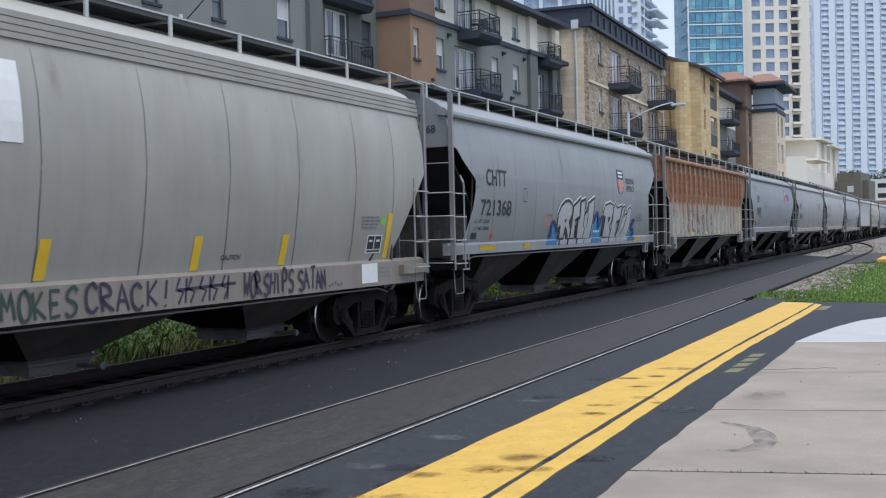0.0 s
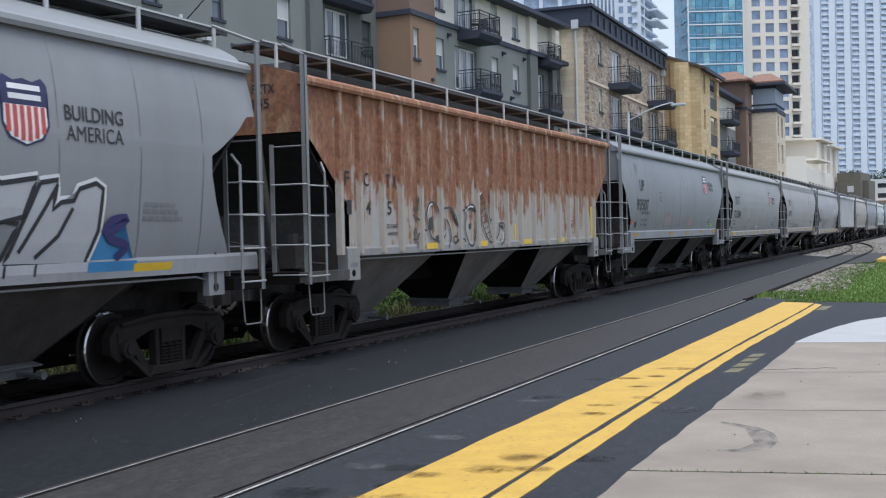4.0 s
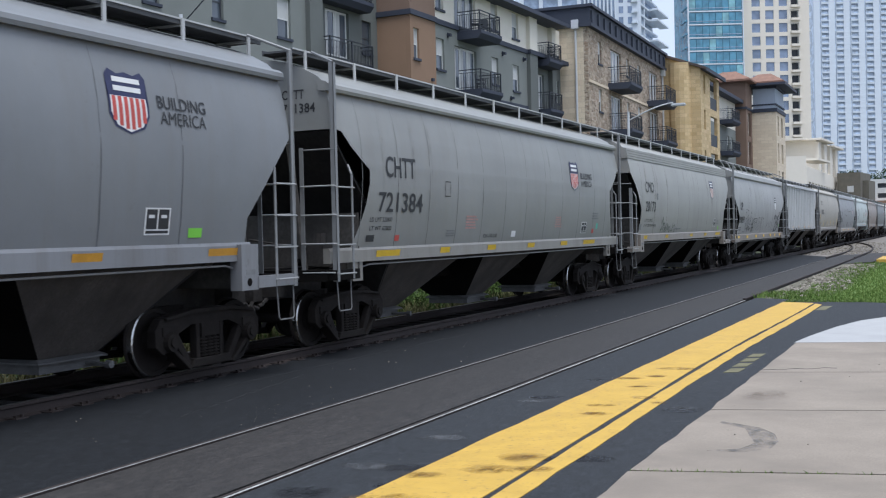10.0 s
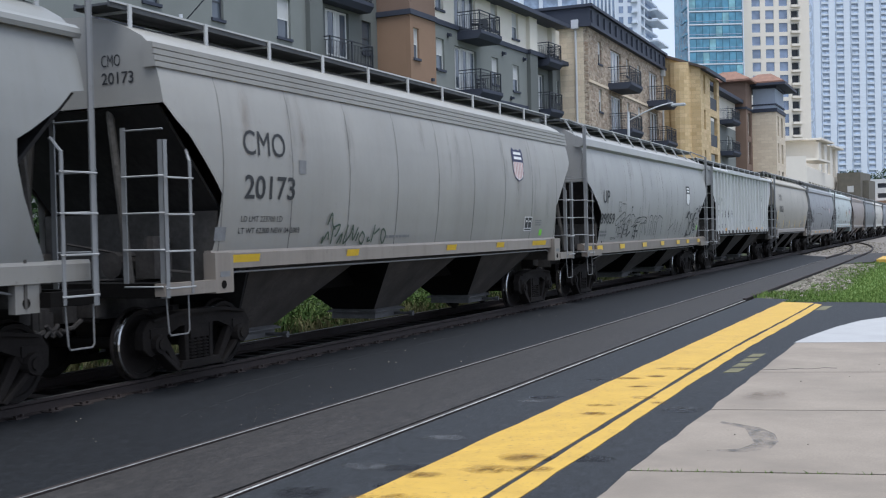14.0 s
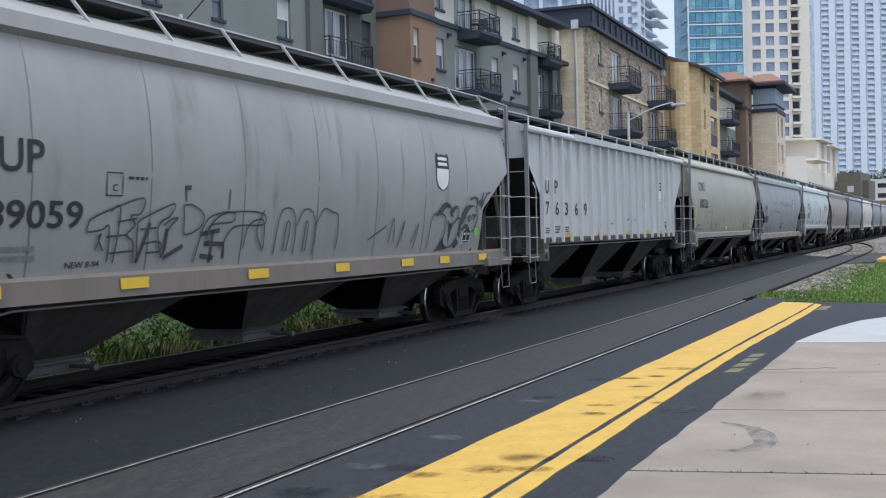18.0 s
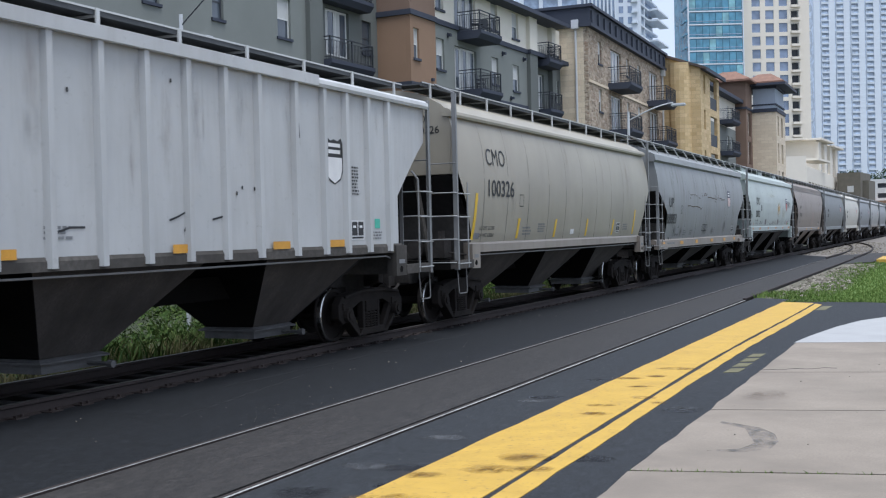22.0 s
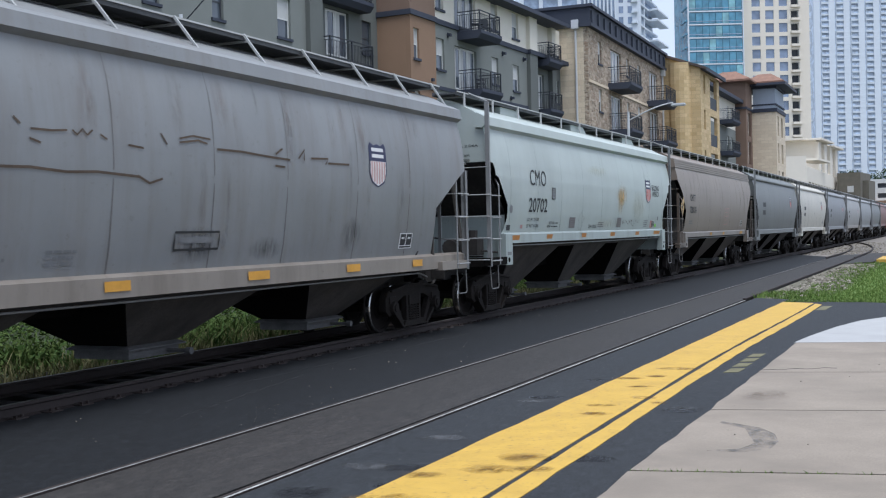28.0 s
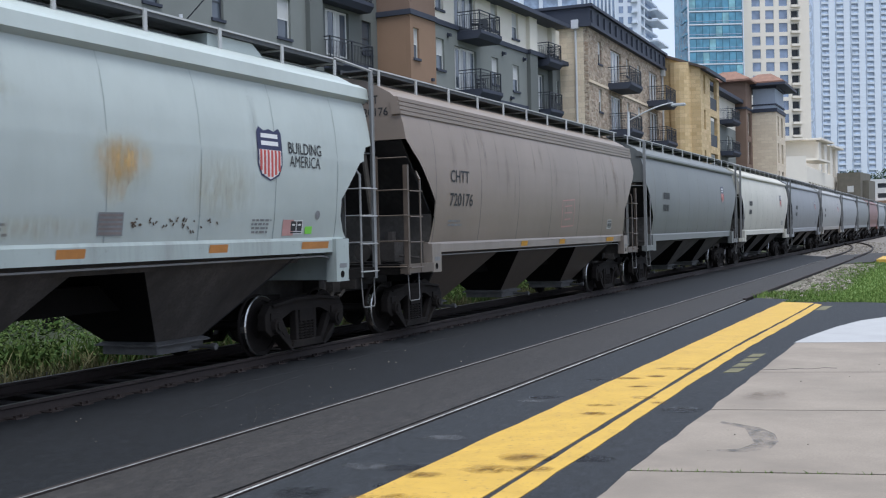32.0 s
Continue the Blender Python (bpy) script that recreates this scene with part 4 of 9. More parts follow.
# the golden limestone house, gable end towards the camera
goldh = thing("apartment_building", "golden limestone apartment house with a dark tile roof", "building", "apartment row", BEYOND)
bm = bmesh.new()
prism(bm, [(-24.0, 0), (-18.3, 0), (-18.3, 14.7), (-21.4, 16.15), (-24.0, 16.8)], lambda a, b, c: (a, c, b), 91.4, 91.7)
part("gable_wall", bm, M_GOLD, goldh)
bm = bmesh.new()
tube(bm, (-19.95, 91.55, 0), (-19.95, 91.55, 15.2), 0.9, 14)
part("stair_turret", bm, M_GOLD, goldh, "rounded golden limestone bay")
gm = frame_at(-18.3, 91.7, 0)
gf = (goldh, gm)
facade(gf, "front_wall", M_GOLD, 0.0, 7.6, 0, 14.6, [(0.9, 1.6, z, z + 1.6) for z in (6.6, 9.9, 13.0 - 0.2)] + [(3.6, 6.6, z, z + 2.5) for z in (5.6, 8.7, 11.8)])
facade(gf, "recess_wall", M_BROWN2, 3.0, 7.4, 0, 14.6, [], 1.2)
for z in (8.7, 11.8):
    part("railing", boxes((3.6, 6.6, 0.05, 0.12, z, z + 1.0)), M_IRON, gf)
bm = bmesh.new()
prism(bm, [(-17.8, 14.55), (-17.8, 14.75), (-24.2, 17.15), (-24.2, 16.9)], lambda a, b, c: (a, c, b), 91.1, 99.5)
part("roof", bm, plain("dark_weathered_tiles", (0.10, 0.075, 0.065), 0.85, 0, 0.4, 3.0, 20.0, 0.4), goldh, "dark weathered tile roof")
part("eave", boxes((-17.95, -17.75, 91.2, 99.6, 14.45, 14.75)), M_TRIM, goldh)

# small cream and sage link, then the brown and sandstone towers
link = thing("apartment_building", "cream and sage stucco link house with small balconies", "building", "apartment row", BEYOND @ frame_at(-21.35, 99.3, 0))
facade(link, "wall", M_GREENWALL, 0.0, 26.0, 0, 12.3, [(20.6, 21.8, 9.7, 11.4), (22.8, 23.8, 9.7, 11.4)], 0.0)
facade(link, "upper_wall", M_BEIGE, 0.0, 26.0, 12.3, 15.2, [(20.6, 21.8, 12.9, 14.6), (22.8, 23.8, 12.9, 14.6)], 0.0)
for z in (9.7, 12.9):
    window(link, 20.6, z, 1.2, 1.7)
    window(link, 22.8, z, 1.0, 1.7)
    balcony(link, 16.6, z - 0.1, 4.2, 1.3)
part("roof", boxes((0, 26.0, -0.9, 8, 15.2, 15.55)), M_TRIM, link)

towers = thing("apartment_building", "brown stucco and sandstone corner towers under hipped clay tile roofs", "building", "apartment row", BEYOND)
part("brown_wall", boxes((-23.0, -20.2, 125.0, 125.3, 0, 17.6)), M_BROWN2, towers, "brown stucco tower wall")
bf = (towers, frame_at(-20.2, 125.3, 0))
facade(bf, "front_wall", M_BROWN2, 0, 3.7, 0, 17.6, [(0.9, 2.8, z, z + 2.5) for z in (5.6, 8.7, 11.8)])
facade(bf, "recess_wall", M_TRIM, 0.5, 3.2, 0, 15.0, [], 0.9)
part("belt_course", boxes((-23.1, -20.1, 124.9, 129.0, 14.6, 14.85)), M_TRIM, towers)
part("sandstone_wall", boxes((-20.2, -17.6, 129.0, 129.3, 0, 14.5)), M_SAND, towers, "sandstone tower wall")
sf = (towers, frame_at(-17.6, 129.3, 0))
facade(sf, "front_wall", M_SAND, 0, 7.0, 0, 14.5, [(0.7, 1.7, z, z + 2.2) for z in (5.8, 8.9, 11.9)] + [(3.5, 5.0, z, z + 2.2) for z in (5.8, 8.9, 11.9)])
# one dark panel closes these openings from behind
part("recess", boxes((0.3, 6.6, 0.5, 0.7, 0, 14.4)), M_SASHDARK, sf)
part("blue_storey", boxes((-20.1, -17.7, 129.05, 136.0, 14.9, 17.1)), M_BLUEWALL, towers, "blue-grey stucco top storey")
for za, zb, o in ((14.5, 14.9, 0.12), (15.25, 15.4, 0.05), (17.1, 17.6, 0.1)):
    part("band", boxes((-20.2 - o, -17.6 + o, 129.0 - o, 136.1, za, zb)), M_TRIM, towers)


def hip(bm, x0, x1, y0, y1, z, rise, inset):
    """A hipped roof with a short flat ridge."""
    w = (x1 - x0) * 0.36
    v = [bm.verts.new(p) for p in ((x0, y0, z), (x1, y0, z), (x1, y1, z), (x0, y1, z), (x0, y0, z + 0.2), (x1, y0, z + 0.2), (x1, y1, z + 0.2), (x0, y1, z + 0.2),
                                   (x0 + w, y0 + inset, z + rise), (x1 - w, y0 + inset, z + rise), (x1 - w, y1 - inset, z + rise), (x0 + w, y1 - inset, z + rise))]
    for f in ((0, 3, 2, 1), (0, 1, 5, 4), (1, 2, 6, 5), (2, 3, 7, 6), (3, 0, 4, 7), (4, 5, 9, 8), (5, 6, 10, 9), (6, 7, 11, 10), (7, 4, 8, 11), (8, 9, 10, 11)):
        bm.faces.new([v[i] for i in f])


bm = bmesh.new()
hip(bm, -21.2, -16.6, 128.0, 138.0, 17.6, 1.25, 2.0)
part("roof", bm, M_TILE, towers, "hipped clay tile roof")
bm = bmesh.new()
hip(bm, -24.6, -19.5, 124.0, 131.5, 17.55, 1.25, 1.6)
part("roof", bm, M_TILE, towers, "hipped clay tile roof")
for x0, x1, y0, y1 in ((-21.35, -16.45, 127.85, 138.1),):
    part("eave", boxes((x0, x1, y0, y1, 17.35, 17.62)), M_TRIM, towers)


# ---- the city towers ----
def far_at(px_x, depth):
    """Ground place at a given depth, by the direction of sight."""
    a = math.atan((px_x - 784) / 2000.0) - radians(24.32)
    d = depth / math.cos(a + radians(24.32))
    return d * math.sin(a), d * math.cos(a)


# teal glass tower, faces square to the line of sight
x0, y0 = far_at(1228, 280)
x1, y1 = far_at(1322, 280)
glassw = math.hypot(x1 - x0, y1 - y0)
teal = thing("office_tower", "teal glass curtain wall tower with white floor bands", "building", "city towers", pose(x0, y0, 0, 0, 0, math.degrees(math.atan2(y1 - y0, x1 - x0))))
part("core", boxes((0.1, glassw - 0.1, 0.35, 18, 0, 74)), M_TEALGLASS, teal)
pane_w = glassw / 8
gl = mesh_of("glass_pane", boxes((0.06, pane_w - 0.06, 0.1, 0.3, 0.0, 2.55)), M_TEALGLASS)
gl2 = mesh_of("glass_pane", boxes((0.06, pane_w - 0.06, 0.1, 0.3, 0.0, 2.55)), M_TEALGLASS2)
transom = mesh_of("transom", boxes((0.0, glassw, 0.04, 0.34, 0, 0.13)), M_SKYGLASS)
band = mesh_of("floor_band", boxes((-0.1, glassw + 0.1, 0.0, 0.5, 0, 0.32)), M_TOWERWHITE)
for k in range(18):
    z = 16.0 + 3.26 * k
    part("floor_band", band, None, teal, at=pose(0, 0, z))
    part("transom", transom, None, teal, at=pose(0, 0, z + 0.92))
    for i in range(8):
        part("glass_pane", gl2 if (i * 7 + k * 5) % 6 == 0 else gl, None, teal, at=pose(i * pane_w, 0, z + 0.45))
part("corner_post", boxes((-0.35, -0.05, -0.1, 0.6, 0, 75)), M_TOWERWHITE, teal)
part("corner_post", boxes((glassw + 0.05, glassw + 0.3, -0.1, 0.6, 0, 75)), M_TOWERWHITE, teal)
bl = mesh_of("balcony", boxes((-0.95, -0.36, 0.2, 6.0, 0, 0.35)), M_TEALGLASS)
for k in range(18):
    part("balcony", bl, None, teal, at=pose(0, 0, 17.0 + 3.26 * k))

# beige tower beside it
x0, y0 = far_at(1323, 283)
x1, y1 = far_at(1426, 283)
bw = math.hypot(x1 - x0, y1 - y0)
beige = thing("apartment_tower", "beige limestone apartment tower with square windows and a balcony stack", "building", "city towers", pose(x0, y0, 0, 0, 0, math.degrees(math.atan2(y1 - y0, x1 - x0))))
op = []
STEP = 3.24
for k in range(18):
    z = 14.6 + STEP * k
    op += [(2.2 + c * 3.4, 4.3 + c * 3.4, z, z + 2.25) for c in range(3)] + [(12.0, 13.9, z - 0.1, z + 2.1)]
facade(beige, "wall", M_TOWERBEIGE, 0, bw, 0, 74, op, 0.0, 0.5)
wp = mesh_of("window_pane", boxes((0, 2.1, 0.25, 0.4, 0, 2.25)), M_TOWERGLASS)
# dark panel set back behind each balcony opening
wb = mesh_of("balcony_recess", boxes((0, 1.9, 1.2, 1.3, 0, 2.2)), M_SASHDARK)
wk = mesh_of("balcony", boxes((-0.15, 2.15, -0.9, 0.0, -0.35, 0.25)), M_TOWERBEIGE)
for k in range(18):
    z = 14.6 + STEP * k
    for c in range(3):
        part("window_pane", wp, None, beige, at=pose(2.2 + c * 3.4, 0, z))
    part("balcony_recess", wb, None, beige, at=pose(12.0, 0, z - 0.1))
    part("balcony", wk, None, beige, at=pose(12.0, 0, z - 0.1))
side = part("side_wall", boxes((bw, bw + 2.2, 0.6, 16, 0, 74)), M_TOWERBEIGE, beige)
for k in range(18):
    part("side_balcony", boxes((bw + 2.2, bw + 3.0, 2.0, 9.0, 0, 0.4)) if k == 0 else CACHE["sb"], M_TOWERWHITE, beige, at=pose(0, 0, 15 + STEP * k))
    if k == 0:
        CACHE["sb"] = scene.objects["side_balcony"].data
part("side_glass", boxes((bw + 2.2, bw + 2.5, 2.0, 9.0, 12, 74)), M_TOWERGLASS, beige)

# the white and blue tower, far off, its haze mixed into the colours
x0, y0 = far_at(1449, 600)
x1, y1 = far_at(1640, 600)
ww = math.hypot(x1 - x0, y1 - y0)
white = thing("apartment_tower", "white and blue apartment tower with stacked balconies, distance haze in its colours", "building", "city towers", pose(x0, y0, 0, 0, 0, math.degrees(math.atan2(y1 - y0, x1 - x0))))
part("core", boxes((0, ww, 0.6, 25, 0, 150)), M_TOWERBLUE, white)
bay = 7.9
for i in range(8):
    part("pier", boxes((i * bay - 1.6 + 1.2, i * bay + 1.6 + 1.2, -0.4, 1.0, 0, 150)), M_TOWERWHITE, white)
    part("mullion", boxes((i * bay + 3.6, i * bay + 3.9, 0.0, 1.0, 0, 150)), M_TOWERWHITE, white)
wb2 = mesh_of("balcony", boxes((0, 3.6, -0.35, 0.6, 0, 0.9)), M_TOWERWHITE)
# grey strip below each balcony, drawn in place of its shadow
ws2 = mesh_of("balcony_opening", boxes((0.2, 3.4, 0.3, 0.59, 0.1, 0.75)), M_BALCONYSHADE)
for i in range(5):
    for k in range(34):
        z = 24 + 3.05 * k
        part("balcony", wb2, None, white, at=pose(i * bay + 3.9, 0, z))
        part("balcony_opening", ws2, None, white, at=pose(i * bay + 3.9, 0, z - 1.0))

# the glass and balcony tower behind the flats
x0, y0 = far_at(930, 330)
x1, y1 = far_at(1098, 330)
cw = math.hypot(x1 - x0, y1 - y0)
farblock = thing("apartment_tower", "pale tower of glass and white slabs with jutting balconies", "building", "city towers", pose(x0, y0, 0, 0, 0, math.degrees(math.atan2(y1 - y0, x1 - x0))))
part("core", boxes((0, cw, 0.6, 20, 0, 95)), M_SKYGLASS, farblock)
for k in range(8):
    part("floor_band", boxes((0, cw * 0.66, 0, 0.6, 44 + 5.2 * k, 45.1 + 5.2 * k)), M_TOWERWHITE, farblock)
for i in range(4):
    part("column", boxes((i * cw * 0.2, i * cw * 0.2 + 1.1, -0.2, 0.6, 0, 95)), M_TOWERWHITE, farblock)
for i in range(9):
    part("fin", boxes((cw * 0.67 + i * cw * 0.04, cw * 0.67 + i * cw * 0.04 + 0.5, -0.3, 0.6, 0, 95)), M_TOWERWHITE, farblock)
part("white_wall", boxes((cw, cw + 7.5, 0.0, 18, 0, 95)), M_TOWERWHITE, farblock)
wn_ = mesh_of("window_pane", boxes((0, 1.3, -0.05, 0.1, 0, 2.0)), M_TOWERGLASS)
for k in range(16):
    z = 40 + 3.1 * k
    part("window_pane", wn_, None, farblock, at=pose(cw + 1.0, 0, z))
    part("window_pane", wn_, None, farblock, at=pose(cw + 3.6, 0, z))
# low buildings at the end of the street
def span(pa, da, pb, db):
    """A wall frame from one direction and depth to another: pose and length."""
    (xa, ya), (xb, yb) = far_at(pa, da), far_at(pb, db)
    return pose(xa, ya, 0, 0, 0, math.degrees(math.atan2(yb - ya, xb - xa))), math.hypot(xb - xa, yb - ya)


mb, lb = span(1127, 330, 1163, 356)
mb = farblock.matrix_basis.inverted() @ mb
part("balcony_wall", boxes((0, lb, 0.0, 6, 0, 95)), M_SKYGLASS, (farblock, mb))
slab = mesh_of("balcony", boxes((-0.4, lb, -1.6, 0.0, 0, 0.55)), M_TOWERWHITE)
jut = mesh_of("balcony", boxes((lb * 0.55, lb * 1.12, -4.4, -1.62, 0, 0.5)), M_TOWERWHITE)
for k in range(17):
    part("balcony", slab, None, (farblock, mb), at=pose(0, 0, 40 + 3.1 * k))
    part("party_wall", boxes((lb * 0.35, lb * 0.38, -1.5, -0.01, 40.6 + 3.1 * k, 43.0 + 3.1 * k)), M_TOWERWHITE, (farblock, mb))
    if k % 3 != 1:
        part("balcony", jut, None, (farblock, mb), at=pose(0, 0, 40 + 3.1 * k))


podium = thing("podium_building", "cream podium building with small windows and flat canopies", "building")
m1, w1 = span(1386, 205, 1430, 205)
facade((podium, m1), "wall", M_TOWERBEIGE, 0, w1, 0, 14.4, [], 0.0, 0.4)
m2, w2 = span(1430, 205.5, 1484, 262)
sidep = (podium, m2)
facade(sidep, "side_wall", M_TOWERBEIGE, 0, w2, 0, 12.6, [(w2 * (0.06 + 0.088 * i), w2 * (0.115 + 0.088 * i), 8.2, 9.9) for i in range(10)], 0.0, 0.4)
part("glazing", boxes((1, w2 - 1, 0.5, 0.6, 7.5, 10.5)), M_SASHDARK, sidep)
m3, w3 = span(1452, 238, 1488, 263)
upper = (podium, m3)
part("upper_block", boxes((0.6, w3 * 0.98, 0.6, 8, 11.5, 19.7)), M_TOWERBEIGE, upper)
for i in range(4):
    a = w3 * (0.0 + 0.27 * i)
    part("column", boxes((a, a + w3 * 0.12, 0.0, 0.6, 11.5, 19.4 - 0.2 * (i % 2))), M_TOWERBEIGE, upper)
for i in range(3):
    part("window_pane", boxes((w3 * (0.15 + 0.27 * i), w3 * (0.25 + 0.27 * i), 0.5, 0.59, 12.2, 15.4)), M_TOWERGLASS, upper)
m4, w4 = span(1426, 236, 1452, 243)
part("canopy", boxes((0, w4, 0.2, 9, 19.75, 20.15)), M_TOWERBEIGE, (podium, m4), "thin pale flat canopy")
part("canopy", boxes((-1.2, w3 * 0.55, -0.9, 8, 19.7, 20.1)), M_TOWERBEIGE, upper, "thin pale flat canopy")
part("canopy", boxes((w3 * 0.56, w3 * 1.06, -0.9, 8, 19.1, 19.45)), M_TOWERBEIGE, upper, "thin pale flat canopy")
m5, w5 = span(1441, 222, 1466, 236)
part("canopy", boxes((0, w5, -1.0, 3, 14.6, 15.0)), M_TOWERBEIGE, (podium, m5), "thin pale flat canopy")
part("terrace_wall", boxes((w2 * 0.02, w2 * 0.98, 0.45, 7, 12.0, 12.9)), M_TOWERBEIGE, sidep)
for i in range(5):
    part("lower_window", boxes((w2 * (0.10 + 0.17 * i), w2 * (0.17 + 0.17 * i), -0.03, 0.05, 4.4, 6.6)), M_TOWERGLASS, sidep)
x0, y0 = far_at(1484, 255)
brownb = thing("low_building", "low olive-brown brick building with a single pale window", "building", "", pose(x0, y0, 0, 0, 0, -5))
part("wall", boxes((0, 5.0, 0, 14, 0, 13.4)), M_OLIVE, brownb)
part("wing_wall", boxes((5.0, 6.3, 3, 12, 0, 11.6)), M_OLIVE, brownb)
part("window_pane", boxes((2.2, 3.5, -0.1, 0.05, 9.0, 10.4)), M_CURTAIN, brownb)
x0, y0 = far_at(1522, 320)
wlow = thing("low_building", "low white office building with rows of dark windows", "building", "", pose(x0, y0, 0, 0, 0, -4))
facade(wlow, "wall", M_SASH, 0, 26, 0, 14.3, [(1.6 + i * 3.4, 3.9 + i * 3.4, z, z + 1.3) for i in range(7) for z in (9.0, 11.8)], 0.0, 0.4)
part("glazing", boxes((0.5, 25.5, 0.5, 0.7, 1, 14)), M_SASHDARK, wlow)
part("base_wall", boxes((3, 24, -3, -0.01, 0, 8.2)), M_BROWN, wlow)


def tree(x, y, h, r, seed, n=260, leaf=1.0):
    rr = random.Random(seed)
    t = thing("tree", "dark green broadleaf tree with an uneven crown", "tree", "street trees", pose(x, y, -0.1))
    bm = bmesh.new()
    tube(bm, (0, 0, 0), (0.1, 0, h * 0.55), 0.22, 7, 0.12)
    for i in range(6):
        a = i * 1.05
        tube(bm, (0.1, 0, h * (0.35 + 0.03 * i)), (math.cos(a) * r * 0.7, math.sin(a) * r * 0.7, h * (0.6 + 0.05 * i)), 0.09, 5, 0.03)
    part("trunk", bm, M_TIE, t, "tapered dark trunk with limbs")
    vs, fs = [], []
    for _ in range(n):
        while True:
            p = Vector((rr.uniform(-1, 1), rr.uniform(-1, 1), rr.uniform(-1, 1)))
            if 0.2 < p.length < 1:
                break
        c = Vector((p.x * r, p.y * r, h * 0.68 + p.z * h * 0.34)) * 1.0
        for _ in range(7):
            o = len(vs)
            q = c + Vector((rr.gauss(0, 0.3), rr.gauss(0, 0.3), rr.gauss(0, 0.25)))
            d, e = Vector((rr.uniform(-1, 1), rr.uniform(-1, 1), rr.uniform(-1, 1))) * 0.28 * leaf, Vector((rr.uniform(-1, 1), rr.uniform(-1, 1), rr.uniform(-1, 1))) * 0.22 * leaf
            vs += [q - d, q + e, q + d, q - e]
            fs.append((o, o + 1, o + 2, o + 3))
    me = bpy.data.meshes.new("crown")
    me.from_pydata([tuple(v) for v in vs], [], fs)
    me.materials.append(M_TREE)
    part("crown", me, None, t)
    return t


for i, (px_x, dep, h, r) in enumerate([(1497, 300, 15.5, 3.2), (1510, 330, 17.5, 3.6), (1528, 345, 16.5, 3.6), (1548, 360, 18.5, 4.0), (1566, 365, 19.5, 4.2)] ):
    tx, ty = far_at(px_x, dep)
    tree(tx, ty, h, r, 100 + i)
tree(-19.5, 20.5, 4.0, 1.5, 120, 420, 0.3)
tree(-20.0, 27.0, 4.2, 1.6, 121, 420, 0.3)


def street_lamp(x, y, h, reach, label, turn=90, slim=False):
    t = thing("street_lamp", label, "street lamp", "street lamps", pose(x, y, -0.2, 0, 0, turn))
    bm = bmesh.new()
    tube(bm, (0, 0, 0), (0, 0, h), 0.05 if slim else 0.09, 8, 0.04 if slim else 0.065)
    part("pole", bm, M_STEEL, t)
    bm = bmesh.new()
    pipe(bm, [(0.0, 0, h - 0.25), (0.15, 0, h - 0.12), (reach, 0, h + 1.05)], 0.016) if slim else pipe(bm, [(reach * k / 8, 0, h - 0.45 + 0.78 * math.sin(k / 8 * 1.35)) for k in range(9)], 0.032)
    part("arm", bm, M_IRON if slim else M_STEEL, t)
    up = 0.95 if slim else 0.0
    bm = boxes((reach - 0.1, reach + 0.65, -0.13, 0.13, h + 0.12 + up, h + 0.26 + up))
    bmesh.ops.bevel(bm, geom=bm.edges[:], offset=0.05, segments=2, affect="EDGES")
    part("lamp_head", bm, M_STEEL, t, "pale cobra-head lamp")


street_lamp(-15.0, 56.5, 8.1, 2.3, "galvanised street lamp with a long curved arm", 0)
street_lamp(-15.0, 19.85, 6.95, 1.6, "slender grey street lamp with a raised arm", 0, True)


# ---- the freight train ----
PROFILE_A = [(1.0, 1.30), (1.5, 1.415), (1.9, 1.50), (2.3, 1.56), (2.7, 1.597), (3.1, 1.605), (3.5, 1.577), (3.9, 1.505), (4.25, 1.40)]
PROFILE_B = [(1.0, 1.52), (4.4, 1.52)]


def lerp(tab, v):
    if v <= tab[0][0]:
        return tab[0][1]
    for (a, x), (b, y) in zip(tab, tab[1:]):
        if v <= b:
            return x + (y - x) * (v - a) / (b - a)
    return tab[-1][1]


def end_of(z, e0, ends):
    """How far a side sheet reaches at height z. ends: where the cut begins, where it is deepest, how deep."""
    zc, zk, cut = ends[:3]
    if z >= zc:
        return e0
    if len(ends) > 3:
        return e0 - lerp(ends[3], z)
    return e0 - cut * min(1.0, (zc - z) / (zc - zk)) ** 0.92


